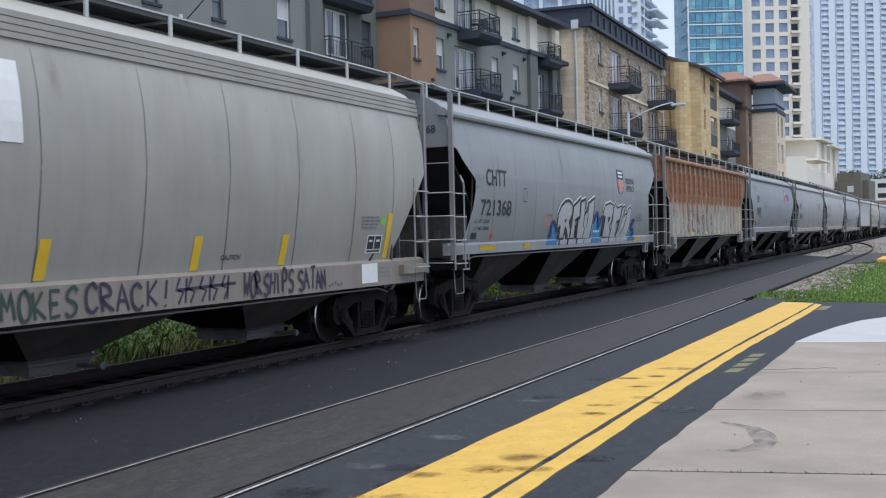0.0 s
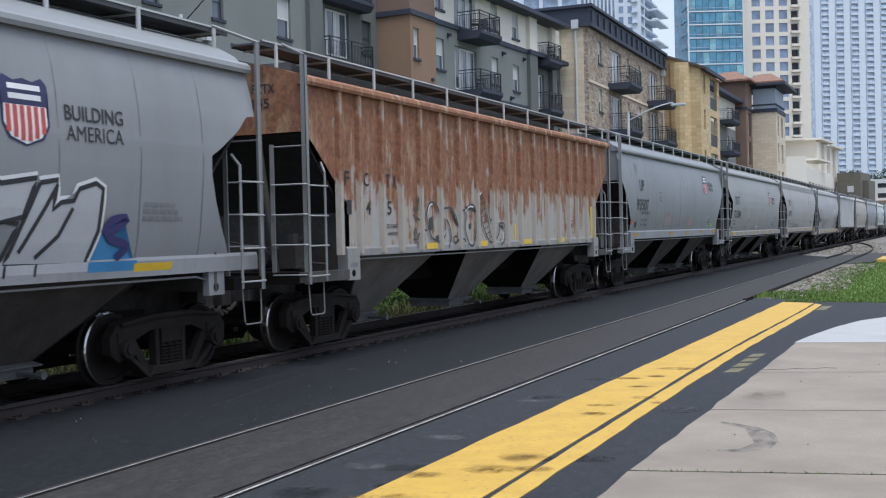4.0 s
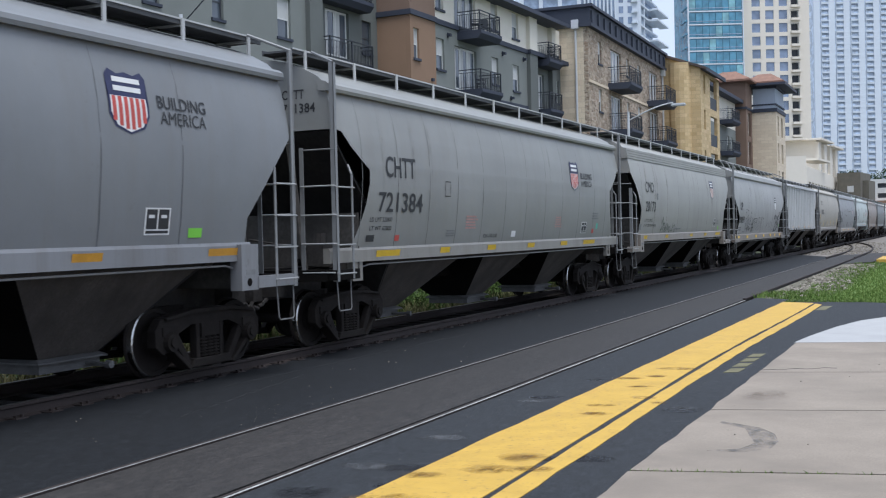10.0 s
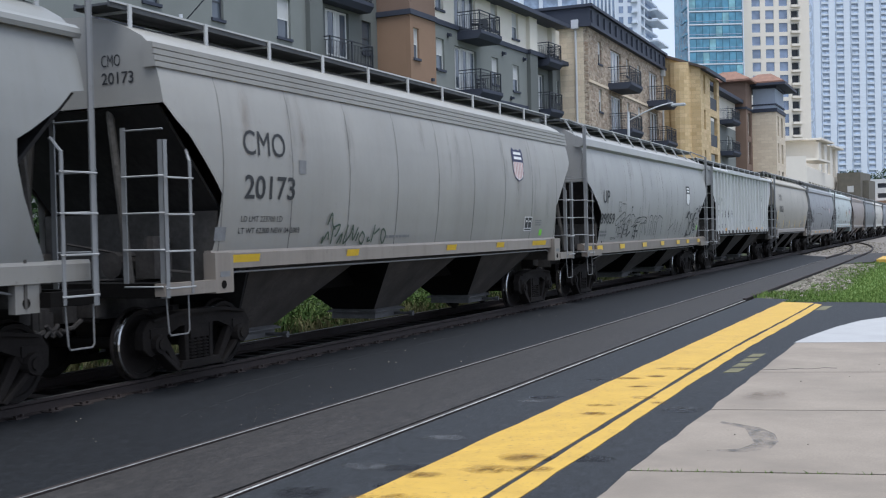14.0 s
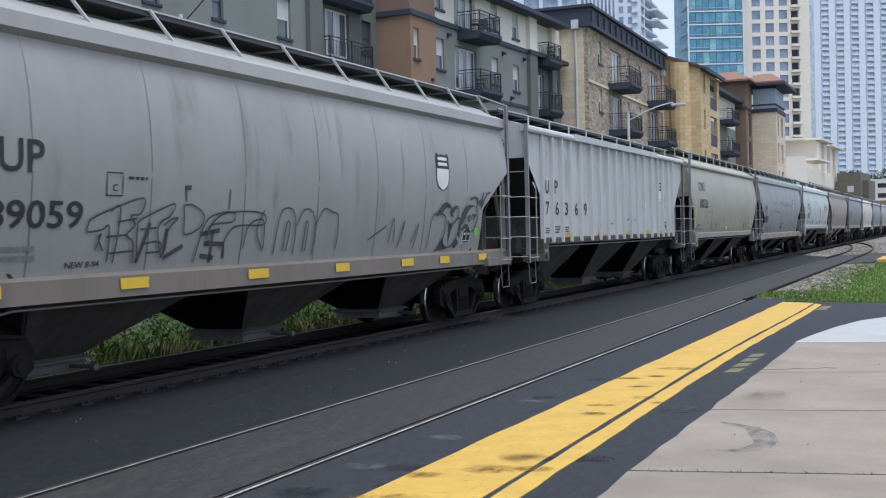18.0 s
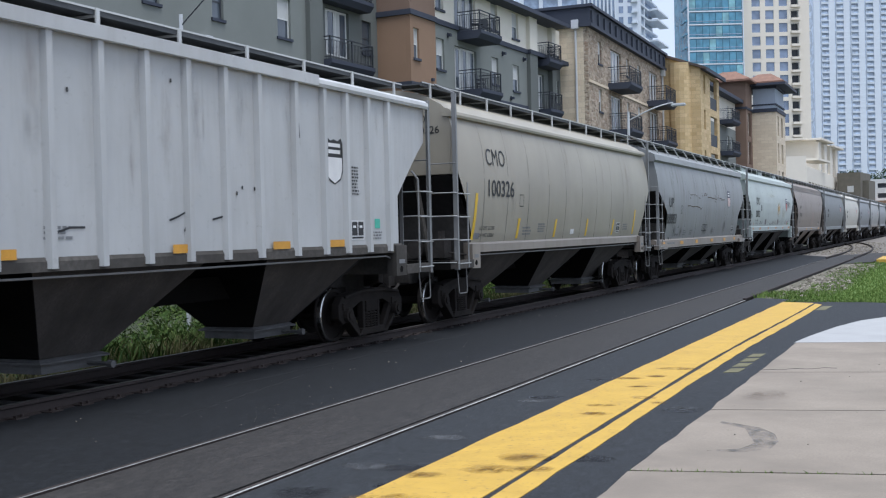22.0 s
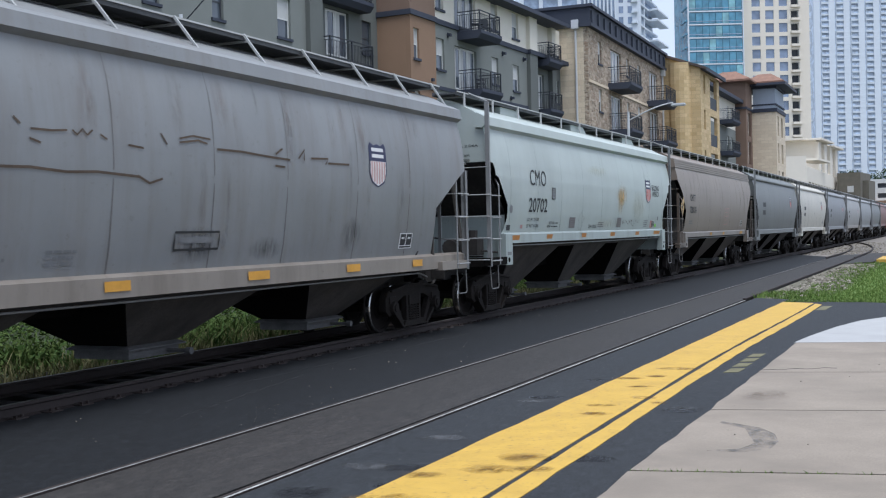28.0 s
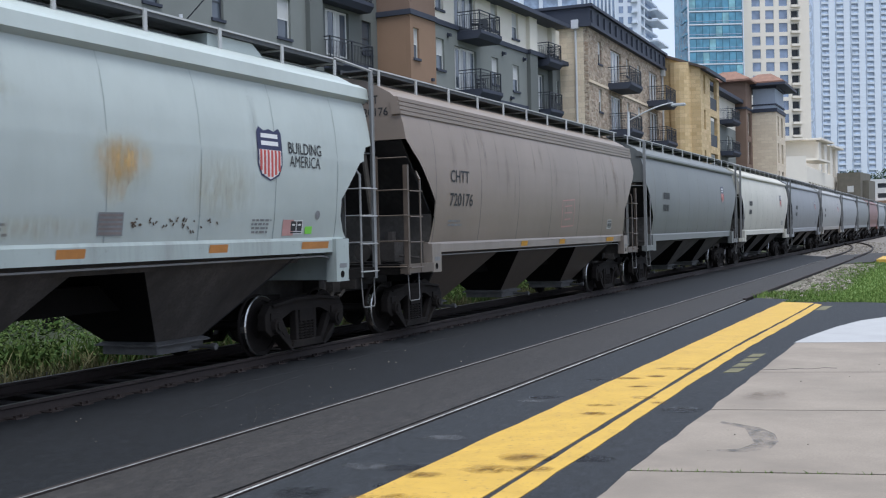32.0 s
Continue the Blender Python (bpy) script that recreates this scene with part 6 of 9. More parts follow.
def hopper_car(y0, y1, paint, label, kind="A", sill=(1.52, 1.74), ends=(3.4, 2.3, 0.95), roof="plain", slanted=False, tall=True, near=True, sillpaint=None, underpaint=None, seams=9, posts=None, deep=False, endpaint=None, postpaint=None, longsill=False, drop=0.0, ladderpaint=None):
    """A covered hopper between the coupling lines y0 and y1. Returns the car and its near side."""
    L = y1 - y0
    ZC, cut = ends[0] - 0.02, ends[2]
    prof = PROFILE_A if kind == "A" else PROFILE_B
    car = thing("covered_hopper_car", label, "freight car", "train", pose(XC, (y0 + y1) / 2, 0))
    slip = CAR_SLIP[car.name] = SLIP.get(y0, 0.0)
    e0 = L / 2 - OVER
    zs = sill[1] - 0.01
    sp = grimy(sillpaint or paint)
    up = underpaint or M_HOPPER
    part("body", shell(L, prof, zs, ends, kind == "B"), paint, car, smooth=True)
    # hoppers and end slopes
    zt, zb = sill[0] + 0.10, 0.55
    slope = lambda z: e0 - (ZC - z) / (ZC - zb) * (e0 - 5.0)
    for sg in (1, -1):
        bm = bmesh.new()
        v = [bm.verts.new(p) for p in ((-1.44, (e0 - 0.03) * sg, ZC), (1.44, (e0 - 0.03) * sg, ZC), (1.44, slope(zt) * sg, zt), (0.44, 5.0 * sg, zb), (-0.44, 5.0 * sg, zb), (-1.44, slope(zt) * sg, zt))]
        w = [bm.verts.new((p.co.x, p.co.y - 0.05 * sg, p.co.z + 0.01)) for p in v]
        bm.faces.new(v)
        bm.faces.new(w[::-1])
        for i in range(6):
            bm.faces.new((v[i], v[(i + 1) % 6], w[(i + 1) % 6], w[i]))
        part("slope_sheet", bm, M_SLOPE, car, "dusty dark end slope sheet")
        q = (max(slope(2.28), e0 - cut - 0.05) if not deep else slope(2.1)) * sg
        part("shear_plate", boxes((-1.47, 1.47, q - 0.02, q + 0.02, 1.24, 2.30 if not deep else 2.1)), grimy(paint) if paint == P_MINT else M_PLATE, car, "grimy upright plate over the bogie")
    z2 = sill[0] - (0.14 if paint == P_MINT else 0.06) if kind == "A" else zt
    w2 = 1.43 - 0.99 * (zt - z2) / (zt - zb)
    outer, m2 = slope(z2) - 0.08, 1.48 if kind == "A" else 1.62
    if kind == "A":
        for side in (1, -1):
            bm = bmesh.new()
            prism(bm, [(side * 1.43, zt), (side * w2, z2), (side * (w2 - 0.04), z2), (side * 1.38, zt)], lambda a, b, c: (a, c, b), -outer - 0.3, outer + 0.3)
            part("hopper_skirt", bm, up, car, "dusty sloping sheet under the sill")
    for a, b, c, d in ((-m2, m2, -0.52, 0.52), (m2 + 1.30, outer, 3.95, 4.97), (-outer, -m2 - 1.30, -4.97, -3.95)):
        bm = bmesh.new()
        taper(bm, a, b, w2, z2, c, d, 0.44, zb)
        # ends are the same steel, coloured near-black for the shade between hoppers
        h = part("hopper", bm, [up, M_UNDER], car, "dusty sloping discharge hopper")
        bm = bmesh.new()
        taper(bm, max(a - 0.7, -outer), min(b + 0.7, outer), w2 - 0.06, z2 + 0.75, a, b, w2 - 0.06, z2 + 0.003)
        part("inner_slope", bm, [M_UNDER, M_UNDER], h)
        bm = bmesh.new()
        m = (c + d) / 2
        taper(bm, m - 0.53, m + 0.53, 0.45, zb - 0.004, m - 0.60, m + 0.60, 0.53, zb - 0.04)
        box(bm, -0.53, 0.53, m - 0.60, m + 0.60, zb - 0.06, zb - 0.04)
        box(bm, -0.46, 0.46, m - 0.52, m + 0.52, zb - 0.18, zb - 0.06)
        tube(bm, (-0.75, m + 0.28, zb - 0.13), (0.78, m + 0.28, zb - 0.13), 0.03, 6)
        tube(bm, (0.78, m + 0.28, zb - 0.13), (0.86, m + 0.28, zb - 0.13), 0.05, 8)
        part("outlet_gate", bm, [M_PAN, M_PAN], h, "scuffed grey sliding outlet gate")
    # side sills, platforms and pads
    for side in (1, -1):
        x = lerp(prof, sill[1])
        ext = L / 2 - 0.58 if deep or longsill else e0 - cut + 0.12
        bm = bmesh.new()
        o = DEEP_OUT if deep else 0.022
        prism(bm, [(x - 0.10, sill[0]), (x + o, sill[0]), (x + o, sill[1] - 0.03), (x - 0.0, sill[1] + 0.015), (x - 0.10, sill[1] + 0.015)] if side > 0 else
              [(-x + 0.10, sill[0]), (-x + 0.10, sill[1] + 0.015), (-x, sill[1] + 0.015), (-x - o, sill[1] - 0.03), (-x - o, sill[0])], lambda a, b, c: (a, c, b), -ext, ext)
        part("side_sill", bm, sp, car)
        if near and side > 0:
            run = e0 - cut - 0.45
            bm = bmesh.new()
            pipe(bm, [(x - 0.10, -run - 0.5, sill[0] - 0.14), (x - 0.02, -run, sill[0] - 0.055), (x - 0.02, 0.0, sill[0] - 0.065), (x - 0.02, run, sill[0] - 0.055), (x - 0.10, run + 0.5, sill[0] - 0.14)], 0.015)
            part("air_pipe", bm, M_STEP, car, "thin pale pipe under the sill")
        ex = lerp(prof, 4.25)
        bm = bmesh.new()
        if roof == "ribbed":
            zig = [(ex - 0.1, 4.05)]
            for k in range(4):
                z = 4.05 + 0.078 * k
                zig += [(ex + 0.085 - 0.012 * k, z + 0.004), (ex + 0.085 - 0.012 * k, z + 0.062), (ex + 0.055 - 0.012 * k, z + 0.068), (ex + 0.055 - 0.012 * k, z + 0.076)]
            zig += [(ex - 0.12, 4.375)]
            prism(bm, zig if side > 0 else [(-x, z) for x, z in zig[::-1]], lambda a, b, c: (a, c, b), -e0 - 0.04, e0 + 0.04)
        elif roof == "eave":
            prism(bm, [(ex - 0.12, 4.12), (ex + 0.05, 4.10), (ex + 0.13, 4.16), (ex + 0.10, 4.34), (ex - 0.06, 4.42)] if side > 0 else [(-ex + 0.12, 4.12), (-ex + 0.06, 4.42), (-ex - 0.10, 4.34), (-ex - 0.13, 4.16), (-ex - 0.05, 4.10)],
                  lambda a, b, c: (a, c, b), -e0 - 0.08, e0 + 0.08)
        else:
            prism(bm, [(ex - 0.10, 4.21), (ex + 0.09, 4.19), (ex + 0.105, 4.24), (ex + 0.09, 4.30), (ex + 0.03, 4.345), (ex - 0.12, 4.38)] if side > 0 else [(-ex + 0.10, 4.21), (-ex + 0.12, 4.38), (-ex - 0.03, 4.345), (-ex - 0.09, 4.30), (-ex - 0.105, 4.24), (-ex - 0.09, 4.19)],
                  lambda a, b, c: (a, c, b), -e0 - 0.04, e0 + 0.04)
        part("roof_eave", bm, paint, car)
        for sg in (1, -1):
            a = (L / 2 - 0.6) * sg
            if near or side > 0:
                ladder(car, a, sg, side, ladderpaint or M_CARSTEEL, tall, near and side > 0)
                stirrup(car, a - 0.06 * sg, sg, side, M_STEP)
            p = (e0 - cut - 0.02) * sg
            if not deep:
                bm = boxes((*sorted((side * 1.36, side * (x - 0.004))), p - 0.17, p + 0.17, 1.19, sill[0] + 0.004)) if longsill else boxes((*sorted((side * 1.40, side * 1.585)), p - 0.20, p + 0.20, 1.22, sill[1] - 0.015))
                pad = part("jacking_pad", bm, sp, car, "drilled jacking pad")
                if near and side > 0:
                    hx, hz = (x - 0.006, 1.30) if longsill else (1.583, 1.33)
                    part("pad_hole", cached(("hole", round(hx, 3)), lambda: pad_hole(hx)), None, pad, "dark disc drawn as the shaded inside of a drilled hole", at=pose(0, p - 0.02, hz))
                    if not longsill:
                        part("stencil_plate", cached("padplate", lambda: mesh_of("stencil_plate", boxes((1.584, 1.588, -0.10, 0.12, 0.0, 0.07)), M_FAINT)), None, pad, at=pose(0, p, hz + 0.10))
            bm = boxes((*sorted((side * 1.45, side * 1.60)), *sorted((p + 0.18 * sg, (L / 2 - 0.57) * sg)), 1.24, 1.40))
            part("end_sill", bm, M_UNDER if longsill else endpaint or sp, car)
    for sg in (1, -1):
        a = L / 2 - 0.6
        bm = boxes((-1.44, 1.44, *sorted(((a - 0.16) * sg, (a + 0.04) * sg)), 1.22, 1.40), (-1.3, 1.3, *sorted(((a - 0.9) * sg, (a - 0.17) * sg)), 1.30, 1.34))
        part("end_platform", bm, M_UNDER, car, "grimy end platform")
        for x in (-0.9, 0.9):
            bm = bmesh.new()
            tube(bm, (x, (a - 0.2) * sg, 1.36), (x * 0.7, (e0 - 0.10) * sg, ZC + 0.05), 0.05, 6)
            part("end_strut", bm, M_PLATE, car)
        bm = bmesh.new()
        tube(bm, (0.4, (a - 0.7) * sg, 1.3), (0.9, (a - 1.6) * sg, 2.3), 0.05, 6)
        part("end_brace", bm, M_PLATE, car)
        coupler(car, L / 2 * sg, -sg)
        truck(car, (L / 2 - 1.97) * sg)
    brake_gear(car, -(L / 2 - 0.85))
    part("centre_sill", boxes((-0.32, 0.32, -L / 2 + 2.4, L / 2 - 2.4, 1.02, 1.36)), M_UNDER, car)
    # running boards on the roof
    for side in (1, -1):
        bm = bmesh.new()
        xa, xb = sorted((side * 0.42, side * 0.98))
        prism(bm, [(xa, 4.79), (xa + 0.03, 4.79), (xa + 0.03, 4.815), (xb - 0.03, 4.815), (xb - 0.03, 4.79), (xb, 4.79), (xb, 4.87), (xb - 0.03, 4.87), (xb - 0.03, 4.845), (xa + 0.03, 4.845), (xa + 0.03, 4.87), (xa, 4.87)],
              lambda a, b, c: (a, c, b - drop), -e0 - 0.25, e0 + 0.25)
        board = part("running_board", bm, M_GRATE, car, "grated galvanised roof walkway")
        part("edge_angle", cached(("edge", round(e0, 2), side, drop), lambda: mesh_of("edge_angle", boxes((*sorted((side * 0.982, side * 0.996)), -e0 - 0.25, e0 + 0.25, 4.852 - drop, 4.876 - drop)), M_POST)), None, board)
    bm = boxes((-0.34, 0.34, -e0 + 1.6, e0 - 1.6, 4.57, 4.84 - drop))
    part("trough_hatch", bm, M_GRATE, car, "long dark roof hatch")
    def gusset():
        bm = bmesh.new()
        prism(bm, [(-0.75, 4.50), (0.85, 4.50), (0.35, 4.785), (-0.75, 4.785)], lambda a, b, c: (c, a, b), 0.36, 0.93)
        return mesh_of("hatch_cover", bm, paint)
    for yy in (-0.62 * e0, 0.02 * e0, 0.66 * e0) if paint == P_MINT else ():
        part("hatch_cover", cached(("gusset", paint.name), gusset), None, car, at=pose(0, yy, 0))
    key = ("bracket", slanted, drop)

    def bracket():
        bm = bmesh.new()
        if slanted:
            tube(bm, (1.20, 0.16, 4.44), (1.00, -0.10, 4.87), 0.024, 5)
        else:
            box(bm, 0.985, 1.012, -0.030, 0.030, 4.44 if drop else 4.50, 4.875 - drop)
        box(bm, 0.40, 1.0, -0.02, 0.02, 4.77 - drop, 4.80 - drop)
        return mesh_of("walkway_bracket", bm, M_POST)
    for i in range(11):
        yy = -e0 + 0.1 + (2 * e0 - 0.2) * i / 10
        part("walkway_bracket", cached(key, bracket), None, car, at=pose(0, yy, 0))
    # weld seams or outside posts
    if kind == "A":
        for yy in [q + slip for q in seams] if isinstance(seams, tuple) else [-e0 + 1.15 + (2 * e0 - 2.3) * i / (seams - 1) for i in range(seams)]:
            bm = bmesh.new()
            prev = None
            for k in range(9):
                z = zs + 0.02 + (4.12 - zs) * k / 8
                x = lerp(prof, z) + 0.004
                w, dy = 0.012 - 0.0011 * k, 0.006 * math.sin(2.1 * k)
                row = [bm.verts.new((x, dy - w, z)), bm.verts.new((x, dy + w, z))]
                if prev:
                    bm.faces.new((prev[0], prev[1], row[1], row[0]))
                prev = row
            part("weld_seam", cached(("seam", zs, paint.name), lambda: mesh_of("weld_seam", bm, SEAMS.get(paint.name, M_SEAM))), None, car, at=pose(0, yy, 0))
    else:
        def post():
            bm = bmesh.new()
            prism(bm, [(1.51, -0.075), (1.595, -0.045), (1.595, 0.045), (1.51, 0.075)], lambda a, b, c: (a, b, c), zs - 0.10, 4.22)
            return mesh_of("side_post", bm, postpaint or paint)
        for yy in posts or [-6.35 + 0.79 * k for k in range(17)]:
            part("side_post", cached(("post", paint.name, zs), post), None, car, at=pose(0, yy + slip, 0))
    return car, Side(car, prof)


M_CARSTEEL = car_paint("pale_ladder_paint", (0.215, 0.22, 0.222), 0.6, (0.09, 0.065, 0.045))
# ladder paint lightened: the light the rungs catch is in the colour
M_RUNG = car_paint("lit_rung_paint", (0.33, 0.335, 0.335), 0.5)
M_STEP = car_paint("dull_step_paint", (0.17, 0.17, 0.168), 0.6)
M_POST = car_paint("pale_walkway_paint", (0.46, 0.465, 0.46), 0.3)
P_CREAM = car_paint("weathered_cream_paint", (0.325, 0.316, 0.282), 0.4)
P_GREY = car_paint("weathered_grey_paint", (0.228, 0.238, 0.243), 0.30)
P_SAGE = car_paint("weathered_sage_grey_paint", (0.238, 0.241, 0.230), 0.30)
P_GREY2 = car_paint("weathered_blue_grey_paint", (0.190, 0.199, 0.207), 0.4)
P_RUST = rusty_paint("rust_eaten_grey_paint", (0.36, 0.355, 0.34))
P_RUSTPOST = rusty_paint("rust_streaked_post_paint", (0.36, 0.35, 0.33), 0.13)
P_WARM = car_paint("weathered_warm_grey_paint", (0.290, 0.283, 0.262), 0.35)
P_LIGHT = car_paint("weathered_light_grey_paint", (0.300, 0.298, 0.288), 0.35)
P_RIB = car_paint("chalky_white_grey_paint", (0.465, 0.472, 0.47), 0.45)
P_MUD = car_paint("mud_brown_sill_paint", (0.190, 0.160, 0.135), 0.75, (0.085, 0.062, 0.045))
P_BEIGE = car_paint("weathered_beige_paint", (0.320, 0.292, 0.238), 0.25)
P_DENT = car_paint("dull_silver_grey_paint", (0.226, 0.234, 0.238), 0.75, (0.14, 0.11, 0.09))
P_MINT = car_paint("pale_mint_paint", (0.405, 0.452, 0.432), 0.14)
P_TAN = car_paint("dusty_tan_paint", (0.230, 0.186, 0.153), 0.4)
P_BROWNEND = car_paint("grimy_brown_end_paint", (0.105, 0.082, 0.066), 0.6)
P_WHITE = car_paint("bright_white_paint", (0.50, 0.475, 0.41), 0.3)
P_DARK = car_paint("dull_dark_grey_paint", (0.140, 0.149, 0.145), 0.45)
P_RED = car_paint("dull_red_oxide_paint", (0.17, 0.06, 0.045), 0.4)
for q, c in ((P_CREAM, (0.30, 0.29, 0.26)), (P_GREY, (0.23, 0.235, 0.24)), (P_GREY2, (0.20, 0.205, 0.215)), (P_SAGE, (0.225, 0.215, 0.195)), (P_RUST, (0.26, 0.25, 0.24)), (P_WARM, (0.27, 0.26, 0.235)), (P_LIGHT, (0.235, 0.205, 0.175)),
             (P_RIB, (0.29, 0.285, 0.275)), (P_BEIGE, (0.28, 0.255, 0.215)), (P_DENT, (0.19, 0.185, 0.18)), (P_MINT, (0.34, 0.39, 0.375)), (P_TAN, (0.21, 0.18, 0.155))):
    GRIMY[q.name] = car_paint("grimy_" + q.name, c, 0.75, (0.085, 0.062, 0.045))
SEAMS = {q.name: plain("seam_in_" + q.name, c, 0.8, 0, 0.45, 1.5, 20.0, 0.0) for q, c in ((P_GREY, (0.165, 0.172, 0.176)), (P_SAGE, (0.165, 0.168, 0.16)), (P_GREY2, (0.135, 0.142, 0.148)), (P_MINT, (0.285, 0.335, 0.325)), (P_DENT, (0.15, 0.145, 0.14)), (P_LIGHT, (0.155, 0.152, 0.145)))}
CUT_ROUND = ((1.70, 0.55), (1.78, 0.60), (2.10, 0.79), (2.43, 0.95), (2.77, 1.05), (3.0, 1.05), (3.09, 0.88), (3.35, 0.45), (3.57, 0.2), (3.60, 0.0))
CUT_NOTCHED = ((1.86, 0.73), (2.0, 0.88), (2.24, 1.0), (2.5, 1.0), (2.82, 0.68), (3.09, 0.42), (3.13, 0.28), (3.24, 0.26), (3.36, 0.18), (3.40, 0.0))
CUT_SLANT = ((1.72, 1.02), (1.98, 1.08), (2.24, 1.11), (2.53, 1.13), (2.84, 0.84), (3.24, 0.45), (3.43, 0.19), (3.61, 0.0))
M_DENTLINE = plain("rusty_scrape", (0.10, 0.07, 0.05), 0.9, 0, 0.4, 8.0, 40.0)
M_PALESTAIN = stain("pale_yellow_stain", (0.50, 0.40, 0.22), 0.9, 0.4, True, True)
M_ORANGE2 = plain("faded_orange_tape", (0.56, 0.235, 0.065), 0.5, 0, 0.2, 5.0, 60.0, 0.0)
M_REDGREY = plain("reddish_grey_stencil", (0.20, 0.165, 0.155), 0.7, 0, 0.3, 5.0, 40.0)
M_RUSTSTAIN = stain("orange_rust_stain", (0.66, 0.42, 0.16), 0.95, 0.7, True, True)
M_FAINT = plain("faded_grey_stencil", (0.20, 0.205, 0.21), 0.7, 0, 0.3, 5.0, 40.0)
M_SCRAWL = plain("dark_grey_spray_paint", (0.062, 0.064, 0.066), 0.7, 0, 0.35, 3.0, 40.0)

G = [1.82, 19.18, 36.7, 54.13, 71.08, 88.76, 106.09, 123.14, 140.47, 156.8, 174.4, 192.05, 208.95, 226.35, 243.55, 260.65, 277.75, 294.95, 312.15, 329.35, 346.55, 363.75]
# how far the marks of each car sit from its middle
SLIP = dict(zip(G, [-0.22, -0.22, -0.2, -0.27, -0.41, -0.5, -0.4, -0.24, -0.26, -0.45, -0.53, -0.4]))
CARS = []


M_SOOT = stain("soot_smudge", (0.055, 0.05, 0.048), 0.9, 0.75, True, True)
M_STREAK = stain("grime_streak", (0.10, 0.088, 0.075), 0.9, 0.26, True, True)
M_RUSTRUN = stain("rust_run", (0.17, 0.095, 0.055), 0.9, 0.32, True, True)


def weather(sd, seed, n, rusty=0.3, z0=1.75, z1=4.15, reach=7.0):
    """Runs of grime and rust down a car's side."""
    r = random.Random(seed)
    for _ in range(n):
        u, w, h = r.uniform(-reach, reach), r.uniform(0.08, 0.40), r.uniform(0.6, 1.7)
        top = z1 if r.random() < 0.5 else r.uniform(z0 + h, z1)
        sd.rect("grime_run", u, u + w, max(z0, top - h), top, M_RUSTRUN if r.random() < rusty else M_STREAK, "", 0.5, n=8)


def amber(sd, marks, z0, z1, material=None):
    for s in marks:
        s0, s1 = s if isinstance(s, tuple) else (s, s + 0.45)
        sd.rect("reflector", s0, s1, z0, z1, material or M_YTAPE, "amber reflector tape", 4.6, n=1)


def small_print(sd, s0, z, seed=0, word=("LD LMT 223000", "LT WT 63000")):
    for i, w in enumerate(word):
        sd.text("load_data", w, s0, s0 + 0.80, z - 0.145 * i, z - 0.145 * i + 0.075)


GLYPHS = {"S": [[(.95, .85), (.6, 1), (.15, .88), (.12, .62), (.85, .42), (.9, .15), (.45, 0), (.05, .15)]], "M": [[(0, 0), (.12, 1), (.5, .35), (.88, 1), (1, 0)]],
          "O": [[(.5, 1), (.1, .8), (.05, .35), (.4, 0), (.85, .15), (.95, .65), (.5, 1)]], "K": [[(.1, 1), (.12, 0)], [(.9, 1), (.15, .45), (.95, 0)]],
          "E": [[(.9, .98), (.12, 1), (.1, 0), (.92, .04)], [(.12, .5), (.75, .52)]], "C": [[(.95, .8), (.6, 1), (.12, .75), (.1, .25), (.5, 0), (.95, .18)]],
          "R": [[(.1, 0), (.12, 1), (.75, .95), (.85, .65), (.15, .48), (.95, 0)]], "A": [[(0, 0), (.5, 1), (1, 0)], [(.2, .38), (.82, .36)]], "!": [[(.6, 1), (.45, .3)], [(.4, .08), (.46, .0)]],
          "W": [[(0, 1), (.25, 0), (.5, .6), (.75, 0), (1, 1)]], "H": [[(.1, 1), (.08, 0)], [(.9, 1), (.92, 0)], [(.1, .5), (.9, .52)]], "I": [[(.5, 1), (.5, 0)]],
          "P": [[(.12, 0), (.14, 1), (.85, .9), (.82, .55), (.14, .45)]], "T": [[(0, .98), (1, 1)], [(.5, 1), (.48, 0)]], "N": [[(.08, 0), (.1, 1), (.88, 0), (.92, 1)]], ".": [[(.4, .12), (.5, .2)]]}


def hand_writing(sd, text, s0, s1, z0, z1, material):
    """Spray-can capitals, each letter a little off true."""
    r = random.Random(text)
    w = (s1 - s0) / len(text)
    for i, ch in enumerate(text):
        a, dz, lean, k = s0 + w * (i + 0.08), r.uniform(-0.02, 0.02), r.uniform(-0.05, 0.05), r.uniform(0.92, 1.06)
        sd.strokes("spray_letter", [[(a + w * 0.8 * u + lean * v, z0 + dz + (z1 - z0) * k * v) for u, v in ln] for ln in GLYPHS[ch]], 0.042, material, "dark spray-can letter", smooth=ch in "SOCRP")


# 0: cream car with writing sprayed along its deep sill
car, sd = hopper_car(G[0], G[1], P_CREAM, "weathered cream covered hopper car with spray writing on its deep sill", sill=(1.08, 1.50), roof="ribbed", sillpaint=P_LIGHT, deep=True, ends=(3.0, 1.65, 1.05), seams=(-6.3, -4.55, -2.83, -1.2, 0.5, 2.2, 3.93, 5.66, 7.0))
CARS.append(car)
weather(sd, 300, 4, 0.2)
for s in (-1.2, 1.48, 3.55, 6.80):
    sd.rect("yellow_bar", s, s + 0.17, 1.53, 1.97 if s < 6 else 2.3, M_YTAPE, "vertical yellow reflector bar", 1, 0.04)
sd.text("stencil", "CAUTION", 2.13, 2.58, 1.64, 1.71)
sd.test_box(6.17, 6.70, 1.63, 1.93)
sd.bars("data_panel", 5.9, 6.6, 2.02, 2.25, 4, M_FAINT, 3)
sd.rect("white_patch", -2.1, -1.45, 2.96, 3.81, M_WHITE, "plain white paint patch")
sd.rect("sticker", 6.6, 6.75, 2.10, 2.22, M_GREEN)
sd = deep_face(car, 1.50)
